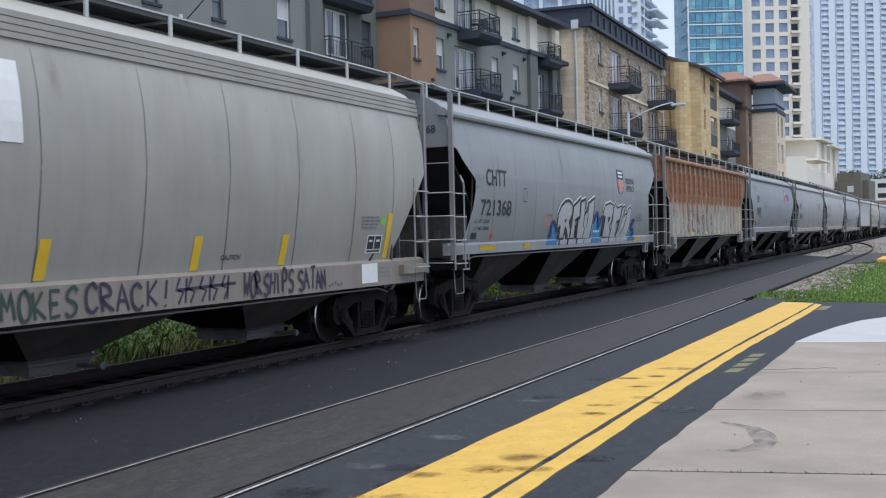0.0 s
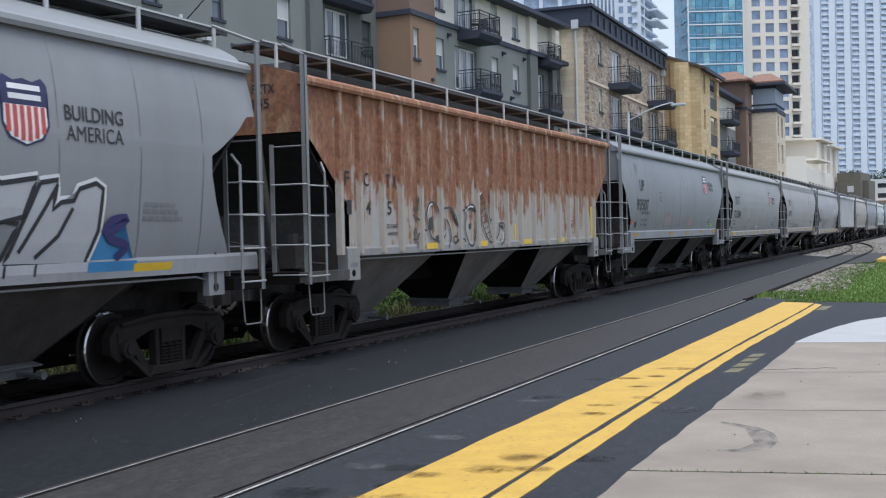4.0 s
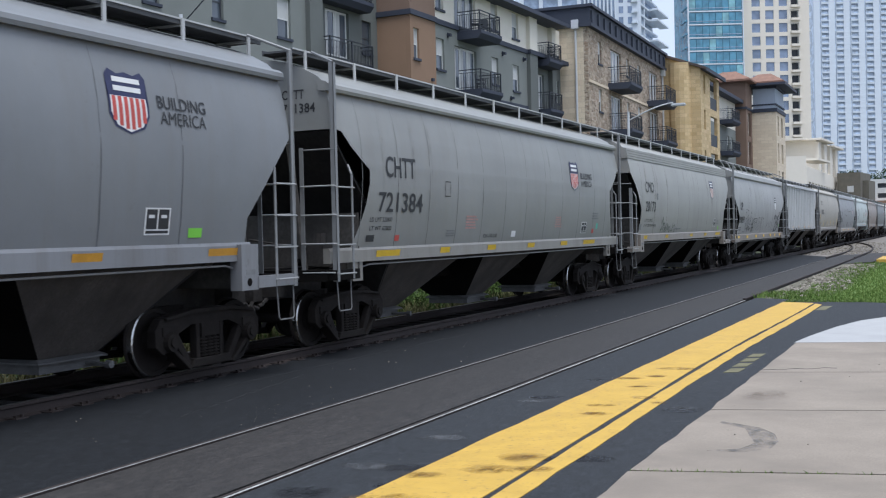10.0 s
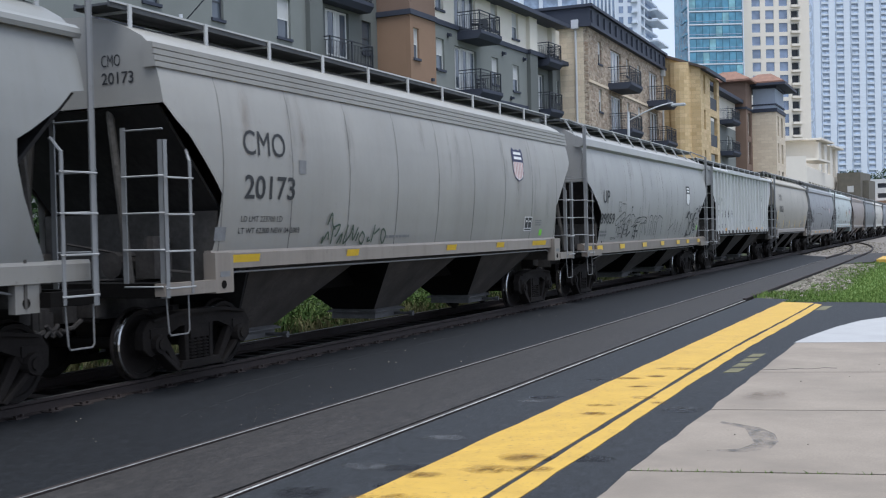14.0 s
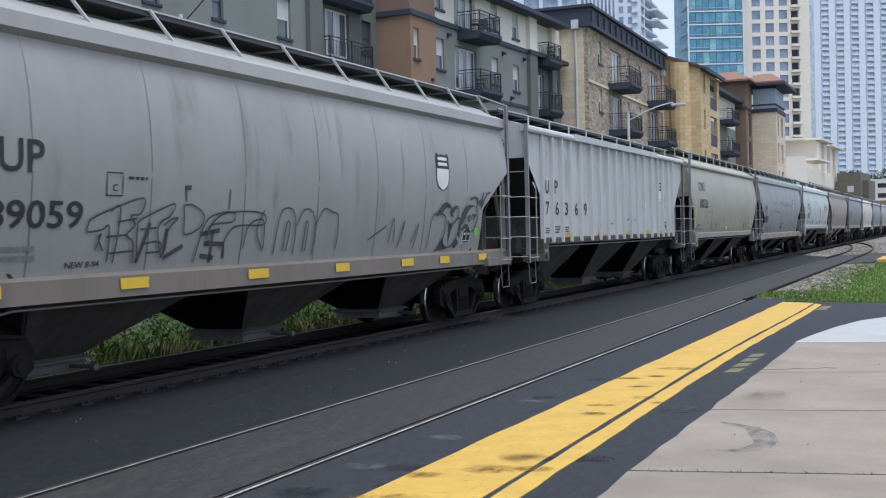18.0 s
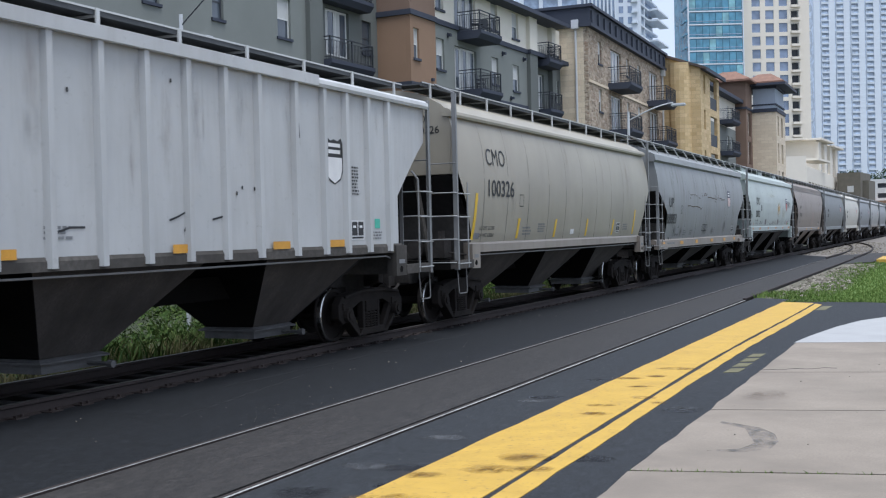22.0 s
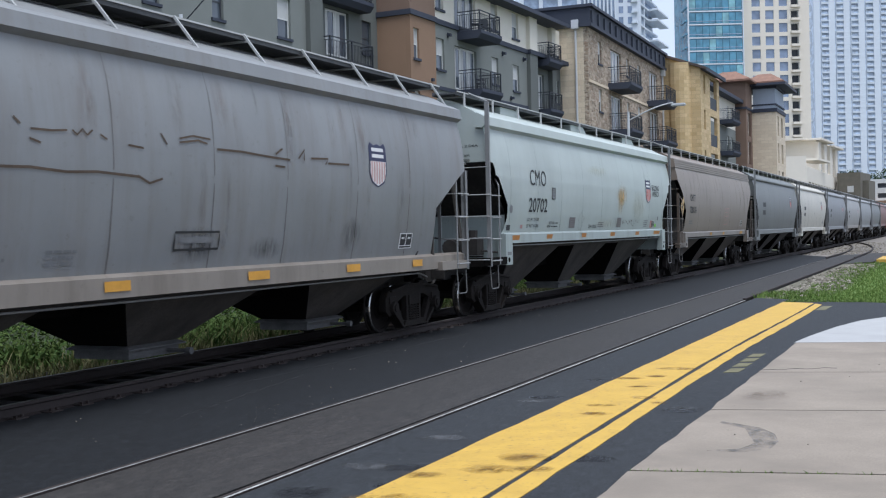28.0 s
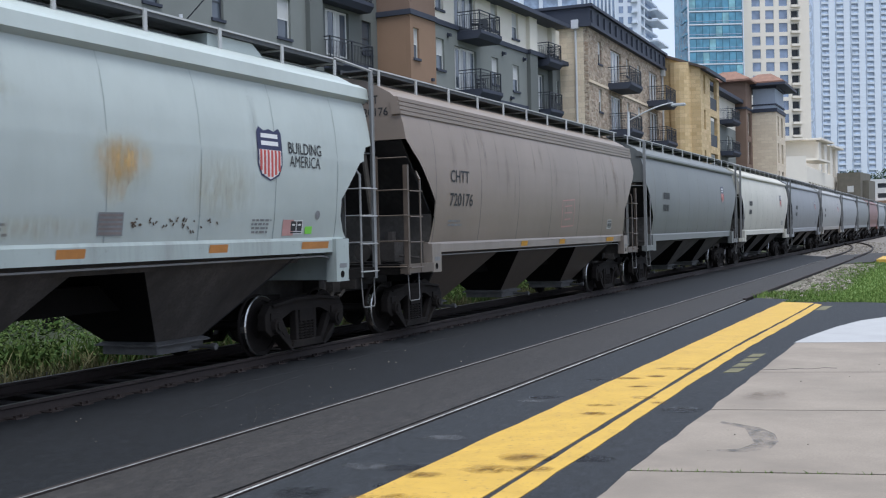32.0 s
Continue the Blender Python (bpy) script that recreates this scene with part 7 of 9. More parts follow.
for w, a, b in (("SMOKES", -1.95, -0.62), ("CRACK!", -0.52, 1.05), ("WORSHIPS", 2.55, 3.85), ("SATAN", 3.98, 4.82), (".....", 4.86, 5.30)):
    hand_writing(sd, w, a, b, 1.13, 1.44, M_DARKGREENSPRAY if w == "SMOKES" else M_PURPLE)
sd.strokes("spray_scrawl", [[(1.2 + 0.24 * k, 1.45), (1.12 + 0.24 * k, 1.31), (1.26 + 0.24 * k, 1.27), (1.16 + 0.24 * k, 1.13)] for k in range(5)] + [[(1.15, 1.30), (2.4, 1.33)], [(1.3, 1.13), (1.34, 1.44)], [(1.8, 1.13), (1.84, 1.44)], [(2.2, 1.13), (2.24, 1.44)]], 0.042, M_PURPLE, "illegible purple spray tag", 1.0)
sd.rect("white_patch", 5.95, 6.5, 1.14, 1.46, M_WHITE)
sd.bars("data_panel", 6.55, 7.0, 1.2, 1.4, 3, M_FAINT, 6)

# 1: grey car with a large outlined spray piece
car, sd = hopper_car(G[1], G[2], P_GREY, "grey covered hopper car with blue and silver spray lettering", sill=(1.50, 1.72), ends=(3.60, 2.8, 0.80, CUT_ROUND), longsill=True, seams=(-7.0, -5.8, -4.5, -3.2, -1.95, -0.67, 0.64, 1.9, 3.2, 4.5, 5.84, 7.05))
CARS.append(car)
weather(sd, 301, 3, 0.2)
sd.text("reporting_mark", "CHTT", -6.25, -5.09, 2.89, 3.24)
sd.text("car_number", "721368", -6.50, -4.77, 2.27, 2.61)
small_print(sd, -6.77, 2.12)
sd.rect("stencil_box", -6.88, -6.60, 1.80, 1.93, M_LETTER)
sd.rect("sticker", -5.86, -5.71, 1.79, 1.90, M_RED)
sd.strokes("plate_box", [[(-4.05, 2.60), (-3.82, 2.60), (-3.82, 2.88), (-4.05, 2.88)]], 0.018, M_LETTER, closed=True)
sd.shield(3.70, 4.37, 2.93, 3.66)
sd.text("slogan", "BUILDING", 4.60, 5.54, 3.25, 3.42)
sd.text("slogan", "AMERICA", 4.61, 5.53, 3.03, 3.20)
sd.bars("data_panel", 5.9, 6.7, 2.15, 2.40, 3, M_FAINT, 8)
sd.text("warning", "WARNING", -2.45, -2.0, 2.27, 2.34, M_RED)
sd.bars("warning_print", -2.6, -1.95, 1.98, 2.22, 4, M_FADEDRED, 9)
M_MAROON = plain("maroon_spray_paint", (0.05, 0.018, 0.015), 0.6)
sd.poly("spray_cloud", [(-2.13, 1.94), (-1.99, 2.1), (-1.88, 2.14), (-1.73, 2.05), (-1.66, 2.0), (-1.62, 1.85), (-1.41, 1.88), (-1.49, 1.69), (-2.13, 1.71)], M_BLUE, "blue spray cloud", 1.0)
sd.strokes("cloud_outline", [[(-2.1, 1.79), (-2.0, 1.86), (-2.01, 2.05), (-1.92, 2.14), (-1.77, 2.1), (-1.69, 2.03)]], 0.10, M_INDIGO, "dark indigo outline", 1.4, smooth=True)
sd.poly("spray_cloud", [(1.4, 2.03), (1.5, 2.26), (1.65, 2.37), (1.82, 2.28), (1.85, 2.02), (2.05, 2.24), (2.27, 2.2), (2.38, 2.02), (2.29, 1.77), (2.17, 1.6), (1.39, 1.63)], M_BLUE, "blue spray cloud", 1.0)
sd.strokes("cloud_outline", [[(1.44, 2.1), (1.56, 2.31), (1.68, 2.39), (1.8, 2.28), (1.84, 2.06), (1.94, 2.02), (2.15, 2.26), (2.28, 2.23)]], 0.10, M_INDIGO, "dark indigo outline", 1.4, smooth=True)
sd.poly("spray_cloud", [(4.99, 1.65), (5.11, 1.88), (5.31, 2.14), (5.58, 2.16), (5.41, 1.99), (5.62, 1.86), (5.84, 1.64)], M_BLUE, "blue spray cloud", 1.0)
sd.strokes("cloud_outline", [[(5.22, 2.01), (5.34, 2.16), (5.6, 2.18), (5.31, 1.98), (5.63, 1.87), (5.47, 1.73)]], 0.10, M_INDIGO, "dark indigo outline", 1.4, smooth=True)
big_r = [(-1.6, 2.31), (-1.39, 2.53), (-1.09, 2.65), (-0.78, 2.67), (-0.55, 2.6), (-0.45, 2.51), (-0.49, 2.32), (-0.68, 2.15), (-0.47, 1.97), (-0.48, 1.71), (-0.75, 1.71), (-0.96, 2.01), (-0.97, 1.72), (-1.32, 1.72), (-1.36, 2.03), (-1.56, 1.95)]
big_f = [(-0.42, 2.54), (0.16, 2.75), (0.16, 2.28), (-0.21, 2.17), (0.03, 2.19), (0.03, 2.07), (-0.11, 2.03), (-0.13, 1.7), (-0.47, 1.71), (-0.45, 2.13)]
big_w = [(0.2, 2.67), (0.57, 2.73), (0.59, 2.37), (0.76, 2.44), (0.81, 2.62), (1.4, 2.78), (1.36, 2.28), (1.24, 1.67), (0.57, 1.68), (0.03, 1.7), (0.05, 2.21), (0.19, 2.25)]
sm_r = [(2.28, 2.42), (2.41, 2.6), (2.9, 2.67), (3.22, 2.61), (3.25, 2.43), (3.13, 2.13), (3.0, 2.01), (3.19, 1.88), (3.11, 1.7), (2.69, 1.71), (2.39, 1.71), (2.39, 2.24)]
sm_f = [(3.27, 2.51), (3.42, 2.65), (3.68, 2.54), (4.17, 2.61), (3.99, 2.2), (3.62, 2.13), (3.94, 2.13), (3.69, 1.68), (3.13, 1.69), (3.24, 2.2)]
sm_w = [(4.21, 2.56), (4.47, 2.6), (4.41, 2.28), (4.53, 2.36), (4.72, 2.38), (4.8, 2.51), (5.06, 2.58), (5.18, 2.52), (5.14, 2.05), (4.96, 1.67), (3.78, 1.69), (3.99, 2.13)]
for o in (big_r, big_f, big_w, sm_r, sm_f, sm_w):
    w = 0.075 if o in (big_r, big_f, big_w) else 0.055
    sd.strokes("spray_halo", [o], w + 0.085, M_WHITE, "white outline", 1.8, closed=True)
    sd.poly("spray_letter", o, M_SILVER, "silver spray letter with black and white outline", 2.3)
    sd.strokes("spray_outline", [o], w, M_LETTER, "black outline", 2.9, closed=True)
for ln in [[(0.58, 2.7), (0.54, 1.99)], [(0.59, 2.33), (0.76, 2.43), (0.88, 2.34), (0.84, 2.01)], [(4.47, 2.55), (4.23, 2.2), (3.97, 1.83)], [(4.71, 2.3), (4.52, 2.0), (4.21, 1.77)], [(0.68, 2.01), (0.62, 1.69)]]:
    sd.strokes("letter_line", [ln], 0.05, M_LETTER, "", 3.0)
sd.poly("spray_shade", [(-1.08, 2.17), (-0.88, 2.24), (-0.95, 2.12)], M_MAROON, "dark maroon shading", 3.1)
sd.poly("spray_shade", [(2.76, 2.27), (3.01, 2.28), (2.81, 2.08)], M_MAROON, "dark maroon shading", 3.1)
sd.poly("spray_shade", [(-1.65, 2.26), (-1.57, 2.26), (-1.54, 1.95), (-1.31, 2.06), (-1.31, 1.73), (-1.48, 1.69), (-1.39, 1.88), (-1.64, 1.89)], M_MAROON, "dark maroon shading", 3.1)
sd.poly("spray_shade", [(-0.95, 2.05), (-0.8, 1.96), (-0.64, 1.79), (-0.66, 1.71), (-0.77, 1.71), (-0.93, 1.85)], M_MAROON, "dark maroon shading", 3.1)
sd.poly("spray_shade", [(-0.18, 2.03), (0.03, 2.21), (0.02, 1.85), (0.14, 1.67), (-0.01, 1.67), (-0.05, 2.01), (-0.12, 1.98)], M_MAROON, "dark maroon shading", 3.1)
sd.poly("spray_shade", [(-0.68, 2.15), (-0.43, 2.3), (-0.43, 2.0), (-0.55, 2.06)], M_MAROON, "dark maroon shading", 3.1)
sd.poly("spray_shade", [(0.78, 2.61), (0.87, 2.63), (0.89, 2.4), (0.82, 2.44)], M_MAROON, "dark maroon shading", 3.1)
sd.poly("spray_shade", [(2.3, 2.33), (2.52, 2.28), (2.41, 2.17), (2.36, 1.8), (2.45, 1.75), (2.23, 1.75)], M_MAROON, "dark maroon shading", 3.1)
sd.bars("small_tag", 1.52, 2.15, 1.84, 1.94, 1, M_WHITE, 10)
sd.bars("small_tag", -1.85, -1.5, 1.74, 1.86, 1, M_WHITE, 11)
sd.strokes("faint_scrawl", [[(-6.9, 3.0), (-6.75, 3.15), (-6.7, 2.95), (-6.6, 3.12), (-6.5, 2.95), (-6.4, 3.05)], [(-6.85, 2.8), (-6.6, 2.88), (-6.4, 2.78)]], 0.015, M_FAINT)
sd.proud = 0.012
amber(sd, [(-6.41, -5.53), (-3.8, -3.4), (5.78, 6.5)], 1.54, 1.66)
sd.rect("sill_spray", -2.30, 5.83, 1.51, 1.70, M_PALESILVER, "pale silver spray along the sill", 4.0, n=1)
for u, w in ((-1.37, 0.10), (-0.72, 0.12), (0.03, 0.10), (0.68, 0.04), (1.37, 0.05), (2.21, 0.05), (2.98, 0.07), (3.77, 0.03), (4.2, 0.03)):
    sd.rect("sill_tick", u, u + w, 1.51, 1.70, M_LETTER, "", 4.5, n=1)
for a, b in ((-2.30, -1.47), (1.40, 2.17), (5.01, 5.83)):
    sd.rect("sill_spray", a, b, 1.51, 1.70, M_BLUE, "blue spray along the sill", 4.3, n=1)

# 2: rusty outside-post car
car, sd = hopper_car(G[2], G[3], P_RUST, "rust-eaten grey ribbed covered hopper car with spray scrawls", "B", endpaint=M_PLATE, underpaint=M_PALEHOPPER, sill=(1.60, 1.74), ends=(3.5, 2.4, 1.3), tall=True, postpaint=P_RUSTPOST, posts=[q * k for k in (0.4, 1.25, 2.15, 3.05, 3.9, 4.7, 5.4, 6.2, 6.85) for q in (-1, 1)])
CARS.append(car)
for tx, s, z in (("T", -5.22, 2.73), ("X", -4.98, 2.73), ("5", -5.19, 2.27), ("4", -5.95, 2.27), ("1", -6.6, 2.27), ("C", -6.0, 2.73), ("F", -6.65, 2.73)):
    sd.text("stencil_letter", tx, s, s + 0.16, z, z + 0.23)
sd.text("load_data", "221500", -5.22, -4.82, 2.04, 2.11)
sd.text("load_data", "64500", -5.18, -4.82, 1.92, 1.98)
sd.test_box(4.66, 5.05, 1.92, 2.22)
sd.rect("sticker", 6.22, 6.42, 2.17, 2.29, M_GREEN)
sd.rect("sticker", 6.22, 6.45, 1.95, 2.08, M_GREEN)
sd.bars("data_panel", 5.5, 5.95, 1.95, 2.3, 5, M_FAINT, 12)
amber(sd, [(-3.70, -3.20), (-1.24, -0.75), (1.42, 1.95), (3.80, 4.3)], 1.65, 1.76)
for s, z1 in ((-3.79, 2.18), (-1.30, 2.1), (0.9, 2.1), (6.62, 2.55)):
    sd.rect("yellow_bar", s, s + 0.09 if s < 6 else s + 0.2, 1.70, z1, M_YTAPE)
for ln in [[(-3.66, 2.27), (-3.57, 2.45), (-3.40, 2.51), (-3.20, 2.44), (-3.06, 2.28), (-2.88, 2.19), (-2.83, 2.02), (-2.87, 1.87), (-3.02, 1.78), (-3.26, 1.80), (-3.48, 1.88), (-3.61, 2.07), (-3.66, 2.27)], [(-2.87, 2.40), (-2.56, 2.41), (-2.34, 2.26), (-2.21, 2.06), (-2.04, 2.08)], [(-2.76, 2.19), (-2.61, 2.02), (-2.58, 1.84), (-2.69, 1.65)], [(-2.26, 1.80), (-2.29, 1.76), (-2.36, 1.74), (-2.42, 1.76), (-2.45, 1.81), (-2.42, 1.85), (-2.35, 1.87), (-2.29, 1.85), (-2.26, 1.80)], [(-2.26, 1.79), (-1.95, 1.81), (-1.88, 1.74)], [(-2.10, 2.33), (-1.92, 2.38), (-1.82, 2.29), (-1.87, 2.10), (-1.84, 1.92), (-1.70, 1.73), (-1.52, 1.67), (-1.37, 1.82), (-1.32, 2.05), (-1.31, 2.34), (-1.41, 2.47), (-1.64, 2.47), (-1.82, 2.38)]]:
    sd.strokes("spray_scrawl", [ln], 0.040, M_SCRAWL, "dark outlined spray scrawl", 2.0, smooth=True)
for ln in [[(-1.07, 2.70), (-1.11, 2.48), (-1.04, 2.24), (-0.85, 1.95), (-0.62, 1.75), (-0.36, 1.74), (-0.23, 1.79)], [(-0.98, 2.73), (-0.83, 2.54), (-0.72, 2.30), (-0.60, 2.00), (-0.49, 1.82)], [(-0.62, 2.49), (-0.59, 2.22), (-0.43, 2.20), (-0.25, 2.35), (-0.33, 2.45)], [(-0.55, 2.77), (-0.56, 2.52)], [(-0.23, 1.79), (-0.05, 1.92), (-0.04, 2.10), (0.23, 2.10), (0.27, 1.89), (0.21, 1.73), (0.03, 1.66)], [(0.04, 1.79), (-0.02, 1.63)], [(-4.20, 2.42), (-4.08, 2.34), (-3.97, 2.60), (-3.95, 2.35), (-3.82, 2.43), (-3.91, 2.19), (-4.21, 2.27)], [(-3.90, 2.23), (-3.89, 2.03), (-3.67, 1.99)], [(-4.05, 1.68), (-4.02, 1.91), (-3.78, 1.95), (-3.77, 1.67)], [(-4.22, 1.92), (-4.12, 2.03), (-4.10, 1.84), (-4.23, 1.84)]]:
    sd.strokes("spray_scrawl", [ln], 0.034, M_SCRAWL, "dark outlined spray scrawl", 2.0, smooth=True)
for ln in [[(-3.53, 2.21), (-3.38, 2.25), (-3.34, 2.11), (-3.39, 1.99), (-3.53, 2.01)], [(-3.10, 2.03), (-2.90, 2.09), (-2.91, 2.01), (-3.06, 1.98)], [(-2.25, 1.94), (-2.05, 1.95), (-2.08, 1.86), (-2.24, 1.88)], [(-1.66, 2.11), (-1.54, 2.12), (-1.53, 2.02), (-1.63, 2.01)], [(-0.02, 2.08), (0.22, 2.08), (0.24, 1.98), (0.09, 2.01)], [(-3.25, 1.88), (-2.89, 1.96), (-2.85, 1.87), (-3.01, 1.79), (-3.23, 1.80)], [(-1.78, 2.45), (-1.41, 2.47), (-1.32, 2.35), (-1.44, 2.38), (-1.75, 2.39)], [(-2.56, 2.41), (-2.34, 2.26), (-2.21, 2.07), (-2.31, 2.10), (-2.45, 2.26)]]:
    sd.poly("spray_blot", ln, M_SCRAWL, "", 1.8)
sd.strokes("spray_hatching", [[(-1.06, 2.61), (-0.90, 2.64)], [(-1.07, 2.49), (-0.83, 2.54)], [(-1.05, 2.37), (-0.77, 2.42)], [(-1.02, 2.24), (-0.72, 2.30)], [(-0.94, 2.12), (-0.66, 2.17)], [(-0.87, 2.00), (-0.62, 2.05)], [(-0.76, 1.89), (-0.56, 1.94)], [(-0.66, 1.79), (-0.49, 1.84)]], 0.016, M_SCRAWL, "", 1.9)
sd.strokes("spray_highlight", [[(-3.62, 2.29), (-3.53, 2.44), (-3.40, 2.48)], [(-1.86, 2.35), (-1.64, 2.45), (-1.45, 2.44)], [(-1.11, 2.68), (-0.99, 2.76)], [(0.13, 1.94), (0.19, 1.83), (0.12, 1.74)], [(-2.36, 1.84), (-2.35, 1.78)], [(-2.96, 1.85), (-2.82, 1.98)]], 0.026, M_WHITE, "", 2.3, smooth=True)

# 3: blue-grey car
car, sd = hopper_car(G[3], G[4], P_GREY2, "blue-grey covered hopper car with a striped shield emblem", sill=(1.62, 1.86), ends=(3.35, 2.2, 1.05), slanted=False, seams=(-5.8, -4.5, -3.4, -2.2, -1.0, 0.17, 1.36, 2.57, 4.07, 5.55))
CARS.append(car)
weather(sd, 303, 5, 0.2)
sd.text("reporting_mark", "UP", -5.52, -4.95, 3.08, 3.44)
sd.text("car_number", "93507", -5.85, -4.42, 2.49, 2.84)
sd.text("capacity", "CAPACITY 5188 CUFT", -5.35, -4.15, 2.37, 2.46)
small_print(sd, -5.35, 2.16, word=("LD LMT 223700", "LT WT 62300"))
sd.rect("sticker", -6.45, -6.25, 2.08, 2.22, M_RED)
sd.rect("stencil_box", -6.02, -5.75, 1.98, 2.14, M_LETTER)
sd.bars("data_panel", -5.9, -5.45, 3.62, 3.92, 5, M_FAINT, 91)
sd.shield(4.24, 4.95, 3.17, 3.92)
sd.text("slogan", "BUILDING", 5.12, 6.08, 3.52, 3.68)
sd.text("slogan", "AMERICA", 5.15, 6.06, 3.33, 3.49)
sd.strokes("plate_box", [[(-3.02, 2.83), (-2.72, 2.83), (-2.72, 3.10), (-3.02, 3.10)]], 0.018, M_LETTER, closed=True)
sd.text("plate_letter", "C", -2.93, -2.81, 2.87, 2.95)
sd.text("warning", "WARNING", -1.87, -1.37, 2.35, 2.42, M_RED)
sd.bars("warning_print", -2.09, -1.15, 2.03, 2.30, 5, M_FADEDRED, 13)
sd.text("warning", "Warning", 1.75, 2.3, 2.28, 2.35, M_FADEDRED)
sd.bars("warning_print", 1.38, 2.42, 2.0, 2.24, 5, M_FADEDRED, 14)
sd.test_box(4.86, 5.34, 1.99, 2.32)
sd.rect("sticker", 5.72, 6.0, 1.95, 2.07, M_GREEN)
sd.bars("data_panel", -0.6, 0.1, 1.98, 2.05, 2, M_FAINT, 15)
sd.strokes("faint_scrawl", [[(-3.2, 2.0), (-3.1, 2.3), (-2.9, 2.05), (-2.75, 2.3), (-2.6, 2.0)], [(0.4, 2.0), (0.5, 2.2), (0.62, 2.0), (0.75, 2.18), (0.9, 2.02)]], 0.015, M_FAINT)
sd.proud = 0.012
sd.text("sill_writing", "THIS CAR HAS 3 COMPARTMENTS", -2.69, -1.43, 1.72, 1.79)
amber(sd, [(-6.4, -5.6), (-1.32, -0.85), (1.25, 1.63), (3.65, 4.14), (6.14, 6.9)], 1.67, 1.80, M_ORANGE)

# 4: grey car
car, sd = hopper_car(G[4], G[5], P_SAGE, "grey covered hopper car with black numbers and amber tape", sill=(1.50, 1.72), ends=(3.60, 2.8, 0.80, CUT_ROUND), longsill=True, seams=(-6.95, -5.65, -4.35, -3.06, -1.77, -0.5, 0.8, 2.1, 3.35, 4.7, 6.03, 7.1))
CARS.append(car)
weather(sd, 304, 4, 0.2)
sd.text("reporting_mark", "CHTT", -6.13, -4.97, 2.90, 3.26)
sd.text("car_number", "721384", -6.37, -4.65, 2.31, 2.65)
small_print(sd, -6.62, 2.15, word=("LD LMT 222800", "LT WT 63200"))
sd.strokes("plate_box", [[(-3.68, 2.63), (-3.44, 2.63), (-3.44, 2.90), (-3.68, 2.90)]], 0.018, M_LETTER, closed=True)
sd.rect("stencil_box", -6.70, -6.42, 1.82, 1.93, M_LETTER)
sd.rect("sticker", -5.65, -5.48, 1.82, 1.92, M_RED)
sd.shield(3.97, 4.65, 2.93, 3.67)
sd.text("slogan", "BUILDING", 4.84, 5.80, 3.24, 3.40)
sd.text("slogan", "AMERICA", 4.84, 5.80, 3.05, 3.20)
sd.test_box(5.03, 5.48, 1.85, 2.14)
sd.rect("sticker", 6.0, 6.16, 1.84, 1.96, M_RED)
sd.rect("sticker", 6.35, 6.5, 1.95, 2.1, M_TEAL)
sd.bars("warning_print", -2.6, -1.95, 2.0, 2.28, 5, M_FADEDRED, 17)
sd.bars("warning_print", 2.9, 3.4, 2.0, 2.28, 5, M_FADEDRED, 18)
sd.text("stencil", "CH-110-L10", -1.6, -0.85, 1.82, 1.90)
sd.bars("data_panel", -3.5, -3.0, 1.86, 2.0, 3, M_FAINT, 19)
sd.bars("data_panel", 5.9, 6.5, 2.2, 2.4, 3, M_FAINT, 20)
sd.rect("white_patch", 0.0, 0.25, 1.82, 1.95, M_WHITE)
sd.proud = 0.012
amber(sd, [(-6.32, -5.44), (-3.73, -3.29), (-1.35, -0.90), (1.06, 1.52), (3.44, 3.94), (5.29, 6.3)], 1.54, 1.67)

# 5: warm grey car with a ribbed eave
car, sd = hopper_car(G[5], G[6], P_WARM, "warm grey covered hopper car with a ribbed white eave", sill=(1.53, 1.76), roof="ribbed", ends=(3.61, 2.5, 1.12, CUT_SLANT), sillpaint=P_LIGHT, tall=False)
CARS.append(car)
weather(sd, 305, 16, 0.3)
sd.text("reporting_mark", "CMO", -5.86, -4.81, 3.06, 3.40)
sd.text("car_number", "20173", -5.84, -4.56, 2.46, 2.79)
sd.text("load_data", "LD LMT 223700 LD", -5.88, -4.85, 2.15, 2.23)
sd.text("load_data", "LT WT 62300 NEW 04-2003", -5.92, -4.36, 1.99, 2.07)
sd.shield(4.41, 5.09, 3.03, 3.77, stripe=M_PALERED)
sd.test_box(5.20, 5.68, 1.94, 2.26)
sd.rect("sticker", 6.24, 6.43, 1.83, 1.97, M_GREEN)
sd.bars("data_panel", 5.9, 6.4, 2.05, 2.2, 3, M_FAINT, 21)
sd.rect("small_box", -4.45, -4.25, 2.85, 3.05, M_FAINT)
sd.rect("card_holder", -6.45, -6.2, 1.9, 2.08, M_FAINT)
